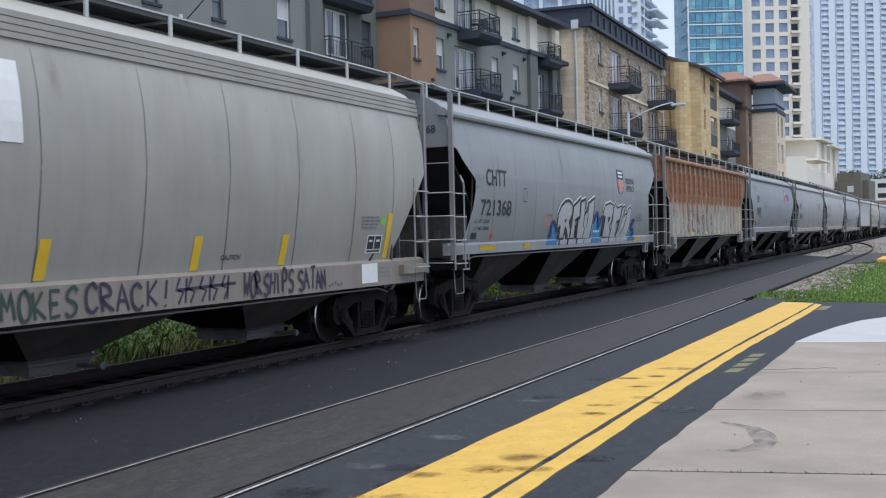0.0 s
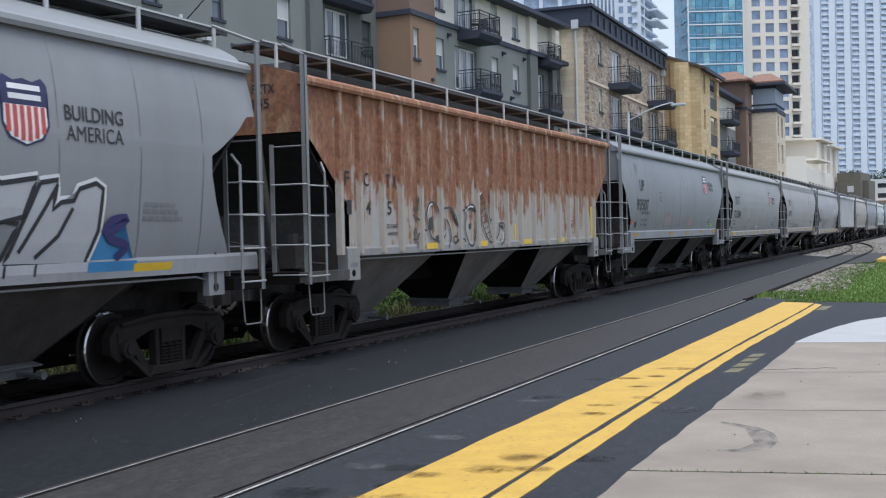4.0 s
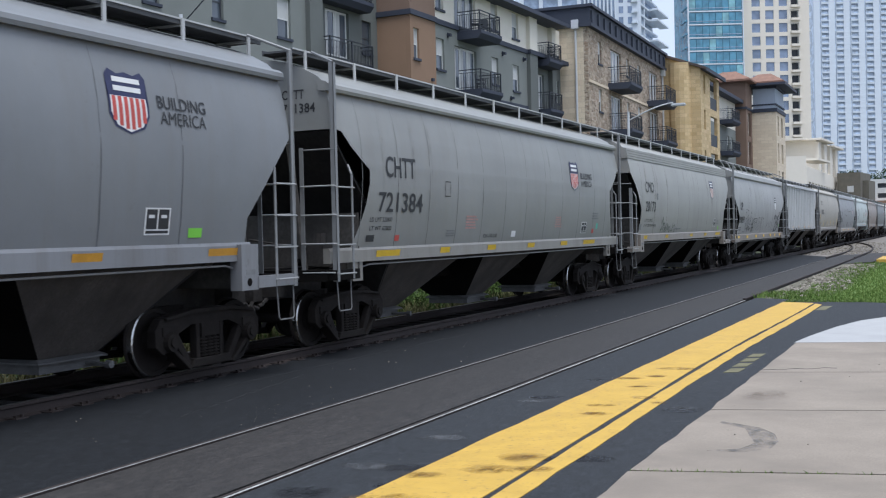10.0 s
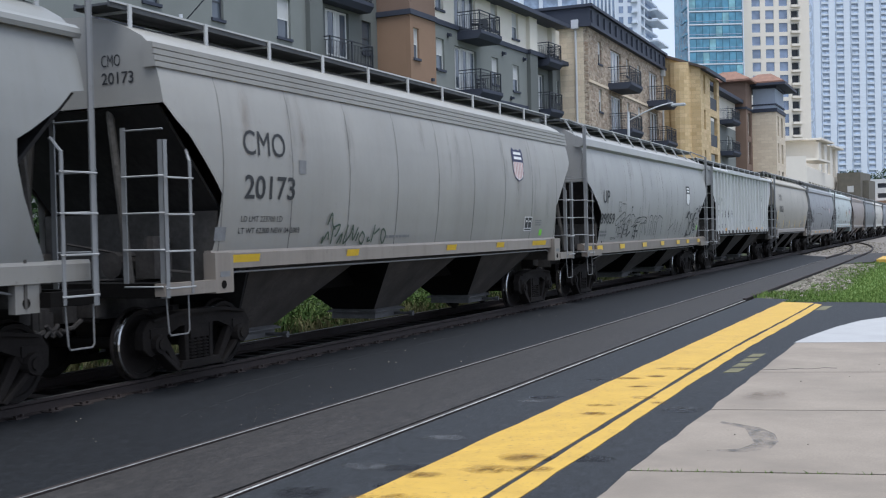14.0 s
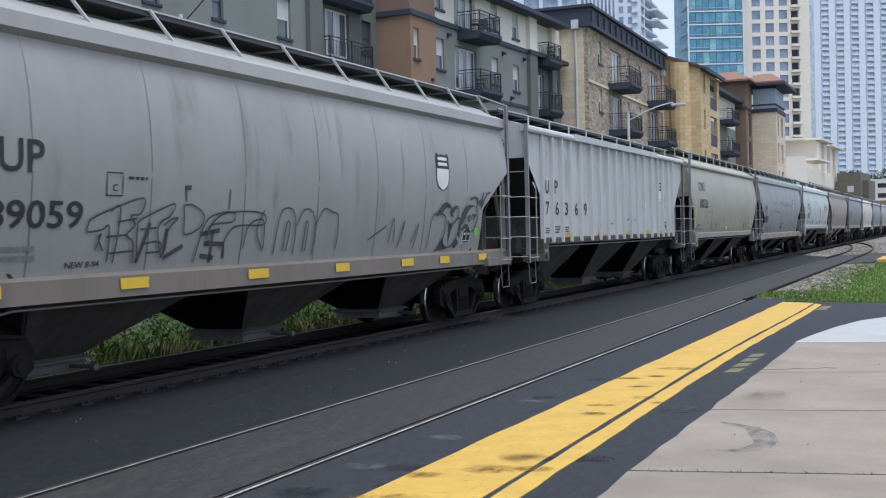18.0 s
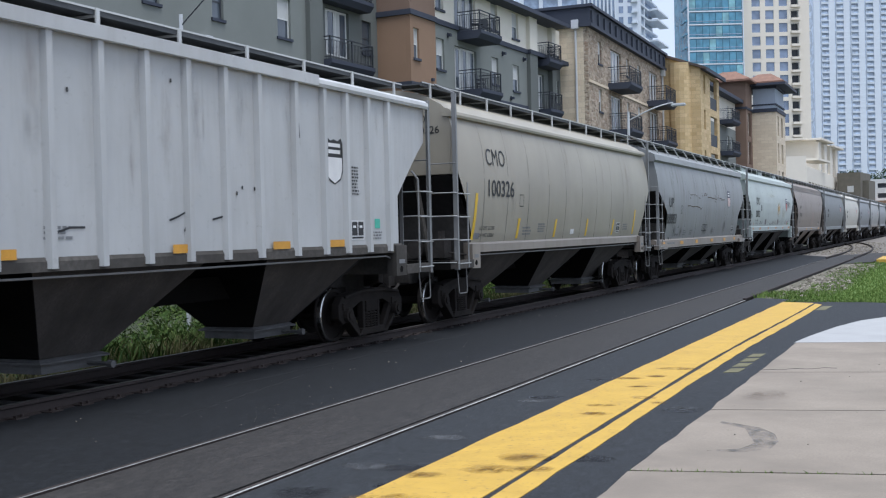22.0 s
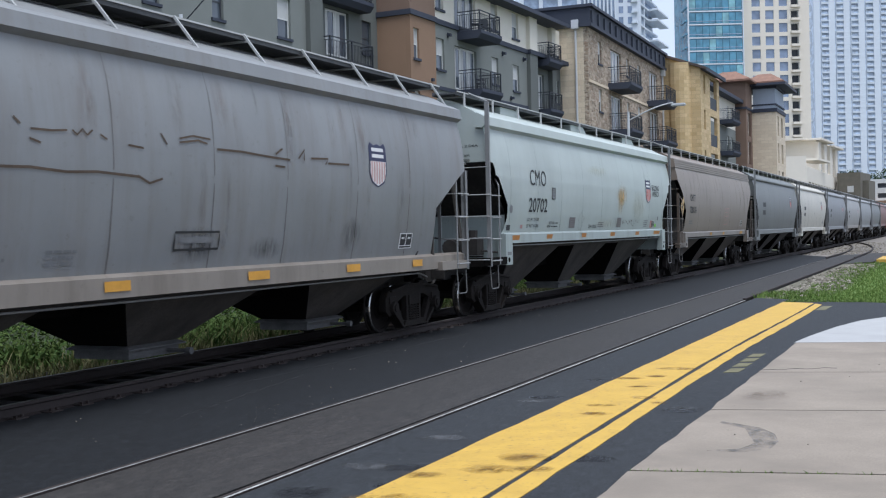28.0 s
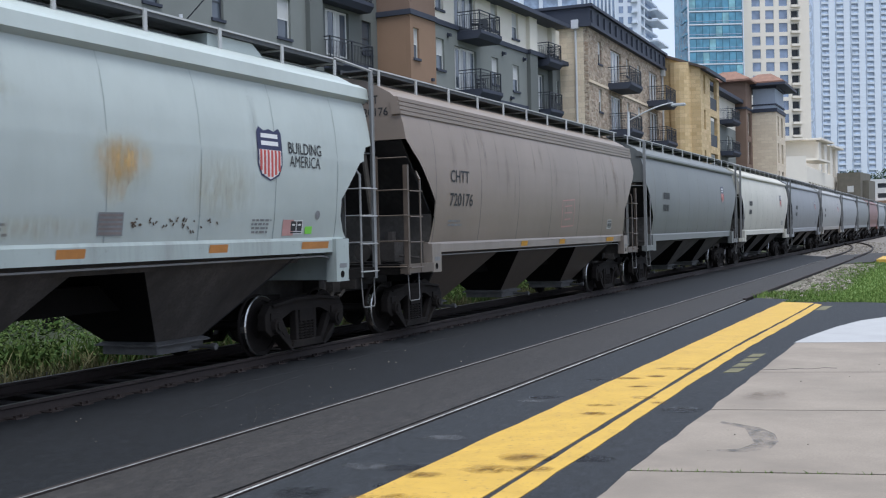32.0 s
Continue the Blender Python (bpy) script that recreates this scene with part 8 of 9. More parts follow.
sd.strokes("spray_scrawl", [[(-3.58, 2.1), (-3.47, 2.28), (-3.42, 2.1), (-3.33, 2.03)], [(-3.68, 1.93), (-3.71, 1.82), (-3.55, 1.99), (-3.52, 1.87)], [(-3.39, 2.06), (-3.43, 1.81)], [(-3.39, 2.06), (-3.19, 2.1), (-3.26, 1.97), (-3.33, 1.92)], [(-3.24, 1.81), (-3.1, 1.97), (-3.14, 1.81)], [(-2.93, 2.1), (-3.04, 1.81), (-2.83, 1.95), (-2.76, 2.1), (-2.74, 1.86), (-2.59, 2.06)], [(-2.56, 1.98), (-2.63, 1.84)], [(-2.45, 1.98), (-2.53, 1.87), (-2.42, 1.79), (-2.35, 1.91), (-2.45, 2.0)], [(-2.2, 1.9), (-2.24, 1.83), (-2.13, 1.85)], [(-2.01, 2.1), (-2.1, 1.81)], [(-2.02, 1.94), (-1.84, 2.04)], [(-1.77, 1.99), (-1.7, 2.03), (-1.6, 1.94), (-1.68, 1.79), (-1.77, 1.89), (-1.76, 1.99)]], 0.032, M_DARKGREENSPRAY, "dark green spray scrawl", smooth=True)
sd.bars("data_panel", -1.6, -0.6, 1.86, 1.94, 1, M_FAINT, 22)
sd.proud = 0.012
amber(sd, [(-6.15, -5.38), (-2.9, -2.5), (1.0, 1.45), (3.58, 4.01), (5.81, 6.74)], 1.58, 1.71)
sd.text("sill_writing", "ABJ THROUGH BILL", -2.43, -1.30, 1.60, 1.70)
sd.bars("sill_print", -5.3, -4.0, 1.56, 1.70, 2, M_FAINT, 23)

# 6: light grey car with dark scrawls
car, sd = hopper_car(G[6], G[7], P_LIGHT, "light grey covered hopper car with dark spray scrawls", sill=(1.28, 1.56), roof="eave", slanted=True, ends=(3.2, 2.4, 1.35), deep=True, sillpaint=P_MUD, seams=(-7.39, -5.49, -3.57, -1.61, 0.33, 2.25, 4.13, 6.03))
CARS.append(car)
weather(sd, 306, 20, 0.2)
sd.text("reporting_mark", "UP", -5.95, -5.32, 2.66, 3.01)
sd.text("car_number", "89059", -6.12, -4.72, 2.08, 2.38)
sd.bars("data_panel", -6.1, -5.2, 1.72, 1.92, 2, M_FAINT, 24)
sd.shield(4.56, 5.16, 2.72, 3.44, True)
scr = [[(-4.64, 2.14), (-4.6, 2.18), (-4.33, 2.28), (-3.74, 2.43), (-3.77, 2.25), (-3.94, 2.22), (-3.86, 2.11), (-3.99, 2.0), (-3.87, 1.91), (-3.83, 1.67)], [(-4.64, 2.14), (-4.65, 2.04), (-4.42, 2.06), (-4.3, 2.09), (-4.28, 1.69)], [(-4.29, 2.27), (-4.13, 2.3), (-4.18, 1.68)], [(-3.81, 2.15), (-3.64, 2.22), (-3.15, 2.37), (-3.22, 2.22), (-3.38, 2.15), (-3.43, 2.0), (-3.31, 1.71)], [(-3.81, 2.15), (-3.8, 1.92), (-3.75, 1.67)], [(-3.31, 1.71), (-3.23, 2.05), (-3.06, 2.19), (-3.18, 2.18), (-3.32, 2.11)], [(-2.96, 2.35), (-2.78, 2.36), (-2.54, 2.24), (-2.59, 2.08), (-2.89, 1.99), (-2.93, 2.14), (-2.96, 2.35)], [(-2.66, 1.63), (-2.49, 2.14), (-2.13, 2.27), (-1.87, 2.26), (-1.9, 2.15), (-2.34, 2.11), (-2.45, 1.99)], [(-4.5, 1.83), (-4.42, 2.01), (-4.46, 1.96), (-4.37, 1.82)], [(-4.31, 1.98), (-3.94, 2.0)], [(-4.24, 1.79), (-3.83, 1.81)], [(-4.14, 2.15), (-3.81, 2.19)], [(-3.73, 2.06), (-3.43, 2.08)], [(-3.66, 1.89), (-3.39, 1.91), (-3.35, 1.8), (-3.62, 1.78)], [(-2.91, 2.59), (-2.89, 2.4)], [(-1.96, 2.58), (-1.97, 2.32)]]
scr += [[(-0.82, 1.69), (-0.76, 2.17), (-0.64, 2.33), (-0.41, 2.32), (-0.3, 2.09), (-0.29, 1.68)], [(-0.27, 2.09), (-0.1, 2.32), (0.14, 2.3), (0.25, 2.09), (0.24, 1.66)], [(0.27, 2.09), (0.48, 2.34), (0.73, 2.3), (0.94, 2.22), (0.95, 1.73)], [(-2.36, 1.84), (-2.41, 2.02), (-2.15, 2.24), (-1.56, 2.29), (-1.15, 2.25), (-1.16, 2.11), (-1.84, 2.08), (-2.11, 1.8)], [(-1.59, 1.79), (-1.51, 2.09), (-1.16, 2.17), (-1.1, 1.78)], [(-0.59, 1.73), (-0.54, 2.13), (-0.45, 2.09), (-0.5, 1.72)], [(-0.05, 1.71), (-0.01, 2.13), (0.05, 2.09), (0.03, 1.71)], [(-1.15, 2.31), (-1.3, 2.02), (-1.1, 1.74)], [(2.73, 1.79), (2.86, 2.22), (2.95, 1.79)], [(3.09, 1.69), (3.3, 2.18), (3.19, 1.78)], [(3.62, 1.77), (3.87, 2.12), (3.73, 1.67)], [(4.33, 1.66), (4.43, 2.23), (4.87, 2.34)], [(2.64, 2.08), (2.01, 1.85)]]
for ln in scr:
    sd.strokes("spray_scrawl", [ln], 0.024, M_SCRAWL, "dark grey spray scrawl", smooth=True)
for ln in [[(-3.23, 2.07), (-3.25, 1.71), (-2.89, 1.85)], [(-2.93, 2.57), (-2.8, 2.58)], [(-2.55, 1.99), (-2.14, 2.04)], [(-2.45, 1.87), (-2.02, 1.86), (-2.0, 1.67)], [(-2.51, 1.72), (-2.21, 1.68)], [(-2.29, 2.05), (-2.29, 1.62)], [(-3.75, 1.67), (-3.56, 2.14)]]:
    sd.strokes("spray_smear", [ln], 0.06, M_SCRAWL, "smeared dark spray", 1.2)
for ln in [[(4.7, 2.3), (4.79, 2.41), (4.93, 2.49), (5.09, 2.5), (5.23, 2.44), (5.27, 2.41), (5.09, 2.42), (4.97, 2.36), (4.86, 2.28), (4.77, 2.29)], [(5.28, 2.35), (5.35, 2.41), (5.5, 2.44), (5.57, 2.4), (5.48, 2.38), (5.41, 2.31), (5.36, 2.26), (5.31, 2.26)], [(5.22, 2.1), (5.35, 2.09), (5.47, 2.13), (5.35, 1.97), (5.3, 1.74), (5.26, 1.97)], [(4.93, 1.78), (5.03, 1.85), (5.07, 1.71), (5.29, 1.65), (5.12, 1.61), (4.8, 1.61)], [(5.73, 2.09), (5.8, 2.29), (5.95, 2.43), (6.18, 2.49), (6.45, 2.47), (6.21, 2.41), (6.03, 2.27), (5.95, 2.14), (5.84, 2.08), (5.83, 1.83), (5.74, 1.89)], [(5.86, 2.01), (5.99, 2.1), (6.12, 2.11), (6.25, 2.03), (6.31, 1.94), (6.19, 1.93), (6.04, 2.01), (5.89, 1.96)], [(5.51, 1.72), (5.67, 1.84), (5.81, 1.73), (5.66, 1.64), (5.54, 1.65)]]:
    sd.poly("spray_shadow", ln, M_SCRAWL, "dark grey spray shadow", 1.2)
for ln in [[(4.58, 2.26), (4.7, 2.29), (4.86, 2.29), (5.0, 2.24), (5.06, 2.12), (5.03, 1.95), (4.95, 1.78), (4.8, 1.64), (4.68, 1.61)], [(4.7, 2.32), (4.77, 2.4), (4.9, 2.47), (5.06, 2.5), (5.22, 2.44), (5.28, 2.36), (5.31, 2.26), (5.38, 2.26)], [(5.28, 2.36), (5.38, 2.42), (5.52, 2.44), (5.62, 2.37), (5.59, 2.24), (5.47, 2.14), (5.34, 2.1), (5.2, 2.12), (5.12, 2.18)], [(5.0, 1.86), (5.04, 1.73), (5.22, 1.66), (5.42, 1.69), (5.6, 1.84), (5.72, 2.04), (5.73, 2.19), (5.63, 2.22), (5.56, 2.2)], [(6.45, 2.47), (6.56, 2.38), (6.58, 2.22), (6.51, 2.08), (6.43, 1.98), (6.31, 1.95)], [(6.1, 2.22), (6.17, 2.27), (6.24, 2.23), (6.17, 2.16), (6.1, 2.22)], [(6.17, 2.24), (6.16, 2.2)], [(6.28, 2.27), (6.4, 2.29), (6.38, 2.2), (6.44, 2.27), (6.5, 2.27)]]:
    sd.strokes("spray_outline", [ln], 0.034, M_SCRAWL, "dark bubble letter outline", 2.0, smooth=True)
for ln in [[(6.14, 2.58), (6.37, 2.63), (6.57, 2.59)], [(6.55, 2.59), (6.57, 2.49)], [(6.57, 2.51), (6.65, 2.57), (6.71, 2.5), (6.82, 2.75)], [(6.78, 2.63), (6.77, 2.45), (6.88, 2.6), (7.03, 2.72), (7.18, 2.74)]]:
    sd.strokes("spray_scrawl", [ln], 0.045, M_SCRAWL, "dark grey spray scrawl", 2.0, smooth=True)
sd.test_box(5.95, 6.35, 1.72, 2.0)
sd.rect("sticker", 6.55, 6.7, 1.85, 2.02, M_GREEN)
sd.strokes("plate_box", [[(-4.36, 2.45), (-4.09, 2.45), (-4.09, 2.71), (-4.36, 2.71)]], 0.018, M_LETTER, closed=True)
sd.text("plate_letter", "C", -4.26, -4.17, 2.50, 2.58)
sd.text("stencil", "NEW 8-94", -4.92, -4.38, 1.64, 1.71)
sd.bars("data_panel", -4.0, -3.6, 2.63, 2.69, 1, M_LETTER, 61)
sd = deep_face(car, 1.56)
amber(sd, [(-7.3, -6.9), (-6.4, -5.9), (-4.1, -3.6), (-1.5, -1.0), (0.89, 1.33), (3.20, 3.67), (4.81, 5.25), (6.70, 7.1)], 1.37, 1.50)
sd.bars("sill_print", 5.4, 6.5, 1.36, 1.48, 2, M_FAINT, 26)
sd.rect("sill_grime", -6.8, -6.45, 1.34, 1.53, M_DENTLINE)

# 7: chalky ribbed car
car, sd = hopper_car(G[7], G[8], P_RIB, "chalky white-grey ribbed covered hopper car", "B", endpaint=M_PLATE, sillpaint=M_PLATE, sill=(1.62, 1.76), ends=(3.6, 2.6, 1.1), drop=0.15, tall=None, posts=[q * k for k in (0.4, 1.2, 2.0, 2.8, 3.75, 4.58, 5.27, 6.0, 6.72) for q in (-1, 1)])
CARS.append(car)
weather(sd, 307, 22, 0.6)
for tx, s, z in (("U", -6.42, 2.82), ("P", -5.76, 2.83), ("7", -6.42, 2.31), ("6", -5.71, 2.31), ("3", -4.98, 2.31), ("6", -4.17, 2.31), ("9", -3.40, 2.31)):
    sd.text("stencil_letter", tx, s, s + 0.25, z, z + 0.32)
sd.bars("data_panel", -6.5, -6.1, 1.86, 2.02, 3, M_LETTER, 27)
sd.bars("data_panel", -5.78, -5.35, 1.86, 2.06, 3, M_LETTER, 28)
sd.bars("data_panel", -4.98, -4.6, 1.88, 2.04, 3, M_LETTER, 29)
sd.bars("data_panel", -1.3, -0.85, 1.95, 2.12, 3, M_FAINT, 30)
sd.shield(4.66, 5.20, 2.73, 3.46, True)
sd.bars("vent_label", 5.48, 5.72, 2.57, 3.05, 9, M_LETTER, 31)
sd.test_box(5.42, 5.86, 1.86, 2.17)
sd.rect("sticker", 6.23, 6.42, 2.04, 2.2, M_TEAL)
sd.bars("data_panel", 6.15, 6.5, 1.85, 2.0, 3, M_FAINT, 32)
amber(sd, [(-5.05, -4.6), (-2.15, -1.7), (0.85, 1.3), (3.1, 3.55), (4.66, 5.15)], 1.76, 1.87, M_ORANGE)
for ln in ([(-1.17, 2.03), (-1.0, 2.06), (-0.9, 2.09), (-0.66, 2.09)], [(0.82, 2.17), (0.98, 2.21), (1.14, 2.27), (1.19, 2.16), (1.11, 2.03)], [(1.71, 2.18), (1.88, 2.21), (2.06, 2.24), (2.11, 2.33)], [(3.89, 3.62), (3.91, 3.39)]):
    sd.strokes("scratch", [ln], 0.026, M_LETTER, "dark crack in the paint")
for u, z in ((2.39, 2.62), (2.68, 2.61), (2.26, 2.54), (-0.9, 3.6), (-1.9, 3.2), (0.9, 3.9)):
    sd.rect("chip", u, u + 0.035, z - 0.03, z + 0.02, M_LETTER, "", 1.2, n=1)
part("top_rail", boxes((1.50, 1.63, -4.35 + sd.slip, 4.35 + sd.slip, 4.20, 4.36)), P_RIB, car, "heavier middle top rail")

# 8: beige car with yellow bars
car, sd = hopper_car(G[8], G[9], P_BEIGE, "beige covered hopper car with vertical yellow bars", endpaint=M_PLATE, sill=(1.53, 1.72), ends=(3.08, 1.85, 0.85), sillpaint=P_LIGHT, seams=(-5.88, -4.53, -3.22, -1.82, -0.53, 0.8, 2.12, 3.52, 4.78))
CARS.append(car)
weather(sd, 308, 5, 0.2)
sd.text("reporting_mark", "CMO", -5.74, -4.67, 3.31, 3.66)
sd.text("car_number", "100326", -5.67, -4.18, 2.67, 3.02)
small_print(sd, -6.0, 1.98, word=("LD LMT 222700", "LT WT 63300"))
sd.strokes("plate_box", [[(-3.82, 2.49), (-3.57, 2.49), (-3.57, 2.74), (-3.82, 2.74)]], 0.018, M_LETTER, closed=True)
for s, z1 in ((-6.42, 2.72), (-3.88, 2.22), (-1.32, 2.21), (1.25, 2.22), (3.75, 2.2), (6.0, 2.5)):
    sd.rect("yellow_bar", s, s + 0.13, 1.78, z1, M_YTAPE, "vertical yellow reflector bar", 1, 0.07)
sd.test_box(4.19, 4.55, 1.84, 2.12)
sd.rect("white_patch", 0.0, 0.28, 1.84, 1.96, M_WHITE)
sd.bars("data_panel", -3.5, -2.9, 1.84, 2.05, 3, M_FAINT, 33)
sd.bars("data_panel", -2.5, -1.9, 1.9, 2.12, 4, M_FAINT, 34)
sd.rect("card_holder", -6.3, -6.0, 1.8, 1.92, M_FAINT)
sd.bars("data_panel", 4.9, 5.5, 1.9, 2.1, 3, M_FAINT, 35)

# 9: dented silver-grey car
car, sd = hopper_car(G[9], G[10], P_DENT, "scraped dull silver-grey covered hopper car", sill=(1.27, 1.54), roof="eave", slanted=True, ends=(3.15, 2.4, 1.3), deep=True, sillpaint=P_LIGHT, tall=False, seams=(-7.2, -5.4, -3.52, -1.6, 0.33, 2.1, 4.2, 6.1))
CARS.append(car)
weather(sd, 309, 26, 0.5)
sd.text("reporting_mark", "UP", -6.17, -5.52, 2.63, 2.96)
sd.text("car_number", "88883", -6.45, -4.98, 2.07, 2.42)
sd.strokes("plate_box", [[(-4.36, 2.44), (-4.11, 2.44), (-4.11, 2.70), (-4.36, 2.70)]], 0.018, M_LETTER, closed=True)
sd.text("plate_letter", "C", -4.28, -4.19, 2.47, 2.56)
sd.shield(4.59, 5.20, 2.72, 3.46, stripe=M_PALERED)
sd.text("stencil", "NEW 6-94", -4.96, -4.43, 1.65, 1.73)
sd.text("stencil", "LO", -4.6, -4.48, 1.93, 2.01)
sd.bars("data_panel", -3.7, -3.15, 1.66, 1.86, 3, M_FAINT, 36)
sd.bars("data_panel", -2.6, -2.1, 1.66, 1.86, 3, M_FAINT, 37)
sd.strokes("plate_box", [[(-0.42, 1.80), (0.51, 1.80), (0.51, 2.02), (-0.42, 2.02)]], 0.03, M_LETTER, closed=True)
sd.rect("stencil_box", -0.3, 0.4, 1.88, 1.96, M_FAINT)
for ln in ([(-3.1, 3.23), (-3.01, 3.16)], [(-2.87, 3.12), (-2.57, 3.12), (-2.34, 3.14)], [(-2.89, 3.02), (-2.73, 2.98)], [(-2.26, 3.15), (-2.19, 3.1), (-2.1, 3.17), (-2.03, 3.11), (-1.94, 3.17)], [(-1.82, 3.13), (-1.71, 3.08)],
           [(-1.35, 3.04), (-1.08, 3.02)], [(-0.75, 3.22), (-0.64, 3.09)], [(-0.39, 3.18), (-0.11, 3.23), (0.25, 3.21)], [(-0.4, 3.13), (-0.01, 3.18), (0.18, 3.15)]):
    sd.strokes("scrape", [ln], 0.024, M_DENTLINE, "rusty scrape in the side")
for ln in ([(-3.31, 2.71), (-2.89, 2.72), (-2.36, 2.69), (-1.88, 2.71), (-1.15, 2.68)], [(-1.19, 2.69), (-0.97, 2.61), (-0.73, 2.67)], [(0.38, 3.09), (0.93, 3.09), (1.52, 3.06), (2.15, 3.04)], [(1.77, 3.1), (1.96, 3.19)],
           [(2.38, 3.07), (2.57, 3.21), (2.54, 3.05)], [(2.74, 3.09), (3.24, 3.11), (3.16, 3.02)], [(3.24, 3.04), (3.9, 3.05)], [(1.76, 2.94), (2.02, 2.93)]):
    sd.strokes("scrape", [ln], 0.030, M_DENTLINE, "rusty scrape along the side")
for u, z, w, h in ((3.75, 1.62, 0.7, 0.62), (-0.6, 1.6, 1.3, 0.5), (-5.4, 1.6, 0.6, 0.45), (-4.3, 1.6, 0.5, 0.4), (1.2, 1.6, 0.9, 0.35)):
    sd.rect("soot_patch", u, u + w, z, z + h, M_SOOT, "dark soot smudge", 0.6, n=6)
sd.test_box(5.85, 6.35, 1.68, 1.95)
sd = deep_face(car, 1.54)
amber(sd, [(-7.0, -6.6), (-4.28, -3.79), (-1.72, -1.27), (1.15, 1.68), (3.90, 4.35), (6.3, 6.7)], 1.35, 1.47, M_ORANGE)
sd.bars("sill_print", -6.3, -5.0, 1.36, 1.46, 1, M_FAINT, 38)

# 10: pale mint car
car, sd = hopper_car(G[10], G[11], P_MINT, "clean pale mint covered hopper car with amber tape", sill=(1.68, 1.90), ends=(3.40, 2.4, 1.0, CUT_NOTCHED), roof="eave", endpaint=M_UNDER)
CARS.append(car)
weather(sd, 310, 2, 0.2)
sd.text("reporting_mark", "CMO", -5.24, -4.14, 2.97, 3.33)
sd.text("car_number", "20702", -5.30, -4.03, 2.36, 2.69)
small_print(sd, -5.35, 2.16, word=("LD LMT 224700", "LT WT 61300"))
sd.rect("plate_panel", -3.72, -3.45, 2.68, 2.96, M_LETTER)
sd.rect("plate_mark", -3.695, -3.475, 2.70, 2.94, M_FAINT, "grey-green clearance plate", 1.15)
sd.text("plate_letters", "PLATE", -3.67, -3.50, 2.875, 2.915)
sd.text("plate_letters", "C", -3.63, -3.54, 2.74, 2.85)
for s0, s1 in ((-2.26, -1.78), (2.15, 2.58)):
    sd.rect("grey_panel", s0, s1, 1.99, 2.26, M_FAINT)
    for k in range(5):
        sd.rect("panel_stripe", s0 + 0.02, s1 - 0.02, 2.005 + 0.052 * k, 2.032 + 0.052 * k, M_REDGREY, "", 1.2, n=1)
sd.text("stencil", "EXTERIOR", -3.82, -3.42, 2.09, 2.15)
sd.bars("data_panel", -3.38, -3.1, 2.09, 2.14, 1, M_LETTER, 39)
sd.text("stencil", "EPOXY", -3.92, -3.66, 2.01, 2.07)
sd.bars("data_panel", -3.62, -3.02, 2.01, 2.06, 1, M_LETTER, 40)
doodle = [(-1.36 + (0.20 + 0.06 * math.sin(5 * q)) * math.cos(q), 2.17 + (0.20 + 0.05 * math.cos(3 * q)) * math.sin(q)) for q in (0.35 * i for i in range(28))]
sd.strokes("chalk_doodle", [doodle], 0.007, M_FAINT, "thin grey doodle", smooth=True)
sd.text("stencil", "CH-110-L05", -0.6, 0.15, 1.98, 2.07)
sd.bars("data_panel", 0.25, 0.85, 1.99, 2.15, 3, M_FAINT, 41)
sd.shield(5.30, 5.93, 2.72, 3.47)
sd.text("slogan", "BUILDING", 6.10, 7.02, 3.13, 3.30)
sd.text("slogan", "AMERICA", 6.12, 6.98, 2.94, 3.11)
sd.poly("rust_stain", [(2.08, 2.75), (2.2, 3.0), (2.5, 3.04), (2.75, 2.95), (2.82, 2.72), (2.6, 2.55), (2.55, 2.35), (2.3, 2.30), (2.15, 2.5)], M_RUSTSTAIN, "orange-brown rust stain")
sd.rect("rust_stain", 2.0, 2.9, 2.62, 3.12, M_RUSTSTAIN, "orange-brown rust stain", 1.4, n=8)
sd.rect("rust_stain", 2.0, 3.1, 2.6, 3.2, M_RUSTSTAIN, "orange-brown rust stain", 1.7, n=8)
sd.rect("pale_stain", 1.8, 3.2, 2.4, 3.3, M_PALESTAIN, "pale yellow stain", 1.1, n=8)
sd.rect("pale_stain", 3.6, 5.4, 2.1, 3.1, M_PALESTAIN, "pale yellow stain", 1.1, n=8)
sd.rect("pale_stain", 0.1, 2.3, 1.92, 2.25, M_PALESTAIN, "pale yellow stain", 1.1, n=8)
sd.rect("pale_stain", -0.9, 1.1, 3.35, 3.65, M_PALESTAIN, "pale yellow stain", 1.1, n=8)
r = random.Random(9)
sd.strokes("rust_specks", [[(s, z), (s + 0.03, z + r.uniform(-.05, .05))] for s, z in ((2.7 + 1.7 * r.random(), 2.12 + r.gauss(0, 0.05)) for _ in range(34))], 0.022, M_DENTLINE)
sd.rect("sticker", 6.0, 6.3, 1.95, 2.18, M_FADEDRED)
sd.test_box(6.2, 6.55, 1.97, 2.17)
sd.rect("sticker", 6.62, 6.82, 1.97, 2.08, M_GREEN)
sd.rect("sticker", -5.75, -5.6, 2.0, 2.08, M_FADEDRED)
sd.bars("data_panel", 5.2, 5.7, 1.98, 2.2, 4, M_FAINT, 42)
ring = [(-6.4 + 0.09 * math.cos(q), 2.42 + 0.09 * math.sin(q)) for q in (2 * math.pi * i / 12 for i in range(12))]
sd.poly("round_plate", ring, M_FAINT)
ring = [(6.95 + 0.07 * math.cos(q), 2.25 + 0.07 * math.sin(q)) for q in (2 * math.pi * i / 12 for i in range(12))]
sd.poly("round_plate", ring, M_FAINT)
sd.rect("card_holder", -6.6, -6.38, 1.96, 2.08, M_LETTER)
sd.proud = 0.012
amber(sd, [(-6.69, -5.80), (-3.95, -3.55), (-1.18, -0.80), (1.50, 1.95), (4.24, 4.65), (6.52, 7.3)], 1.73, 1.85, M_ORANGE2)

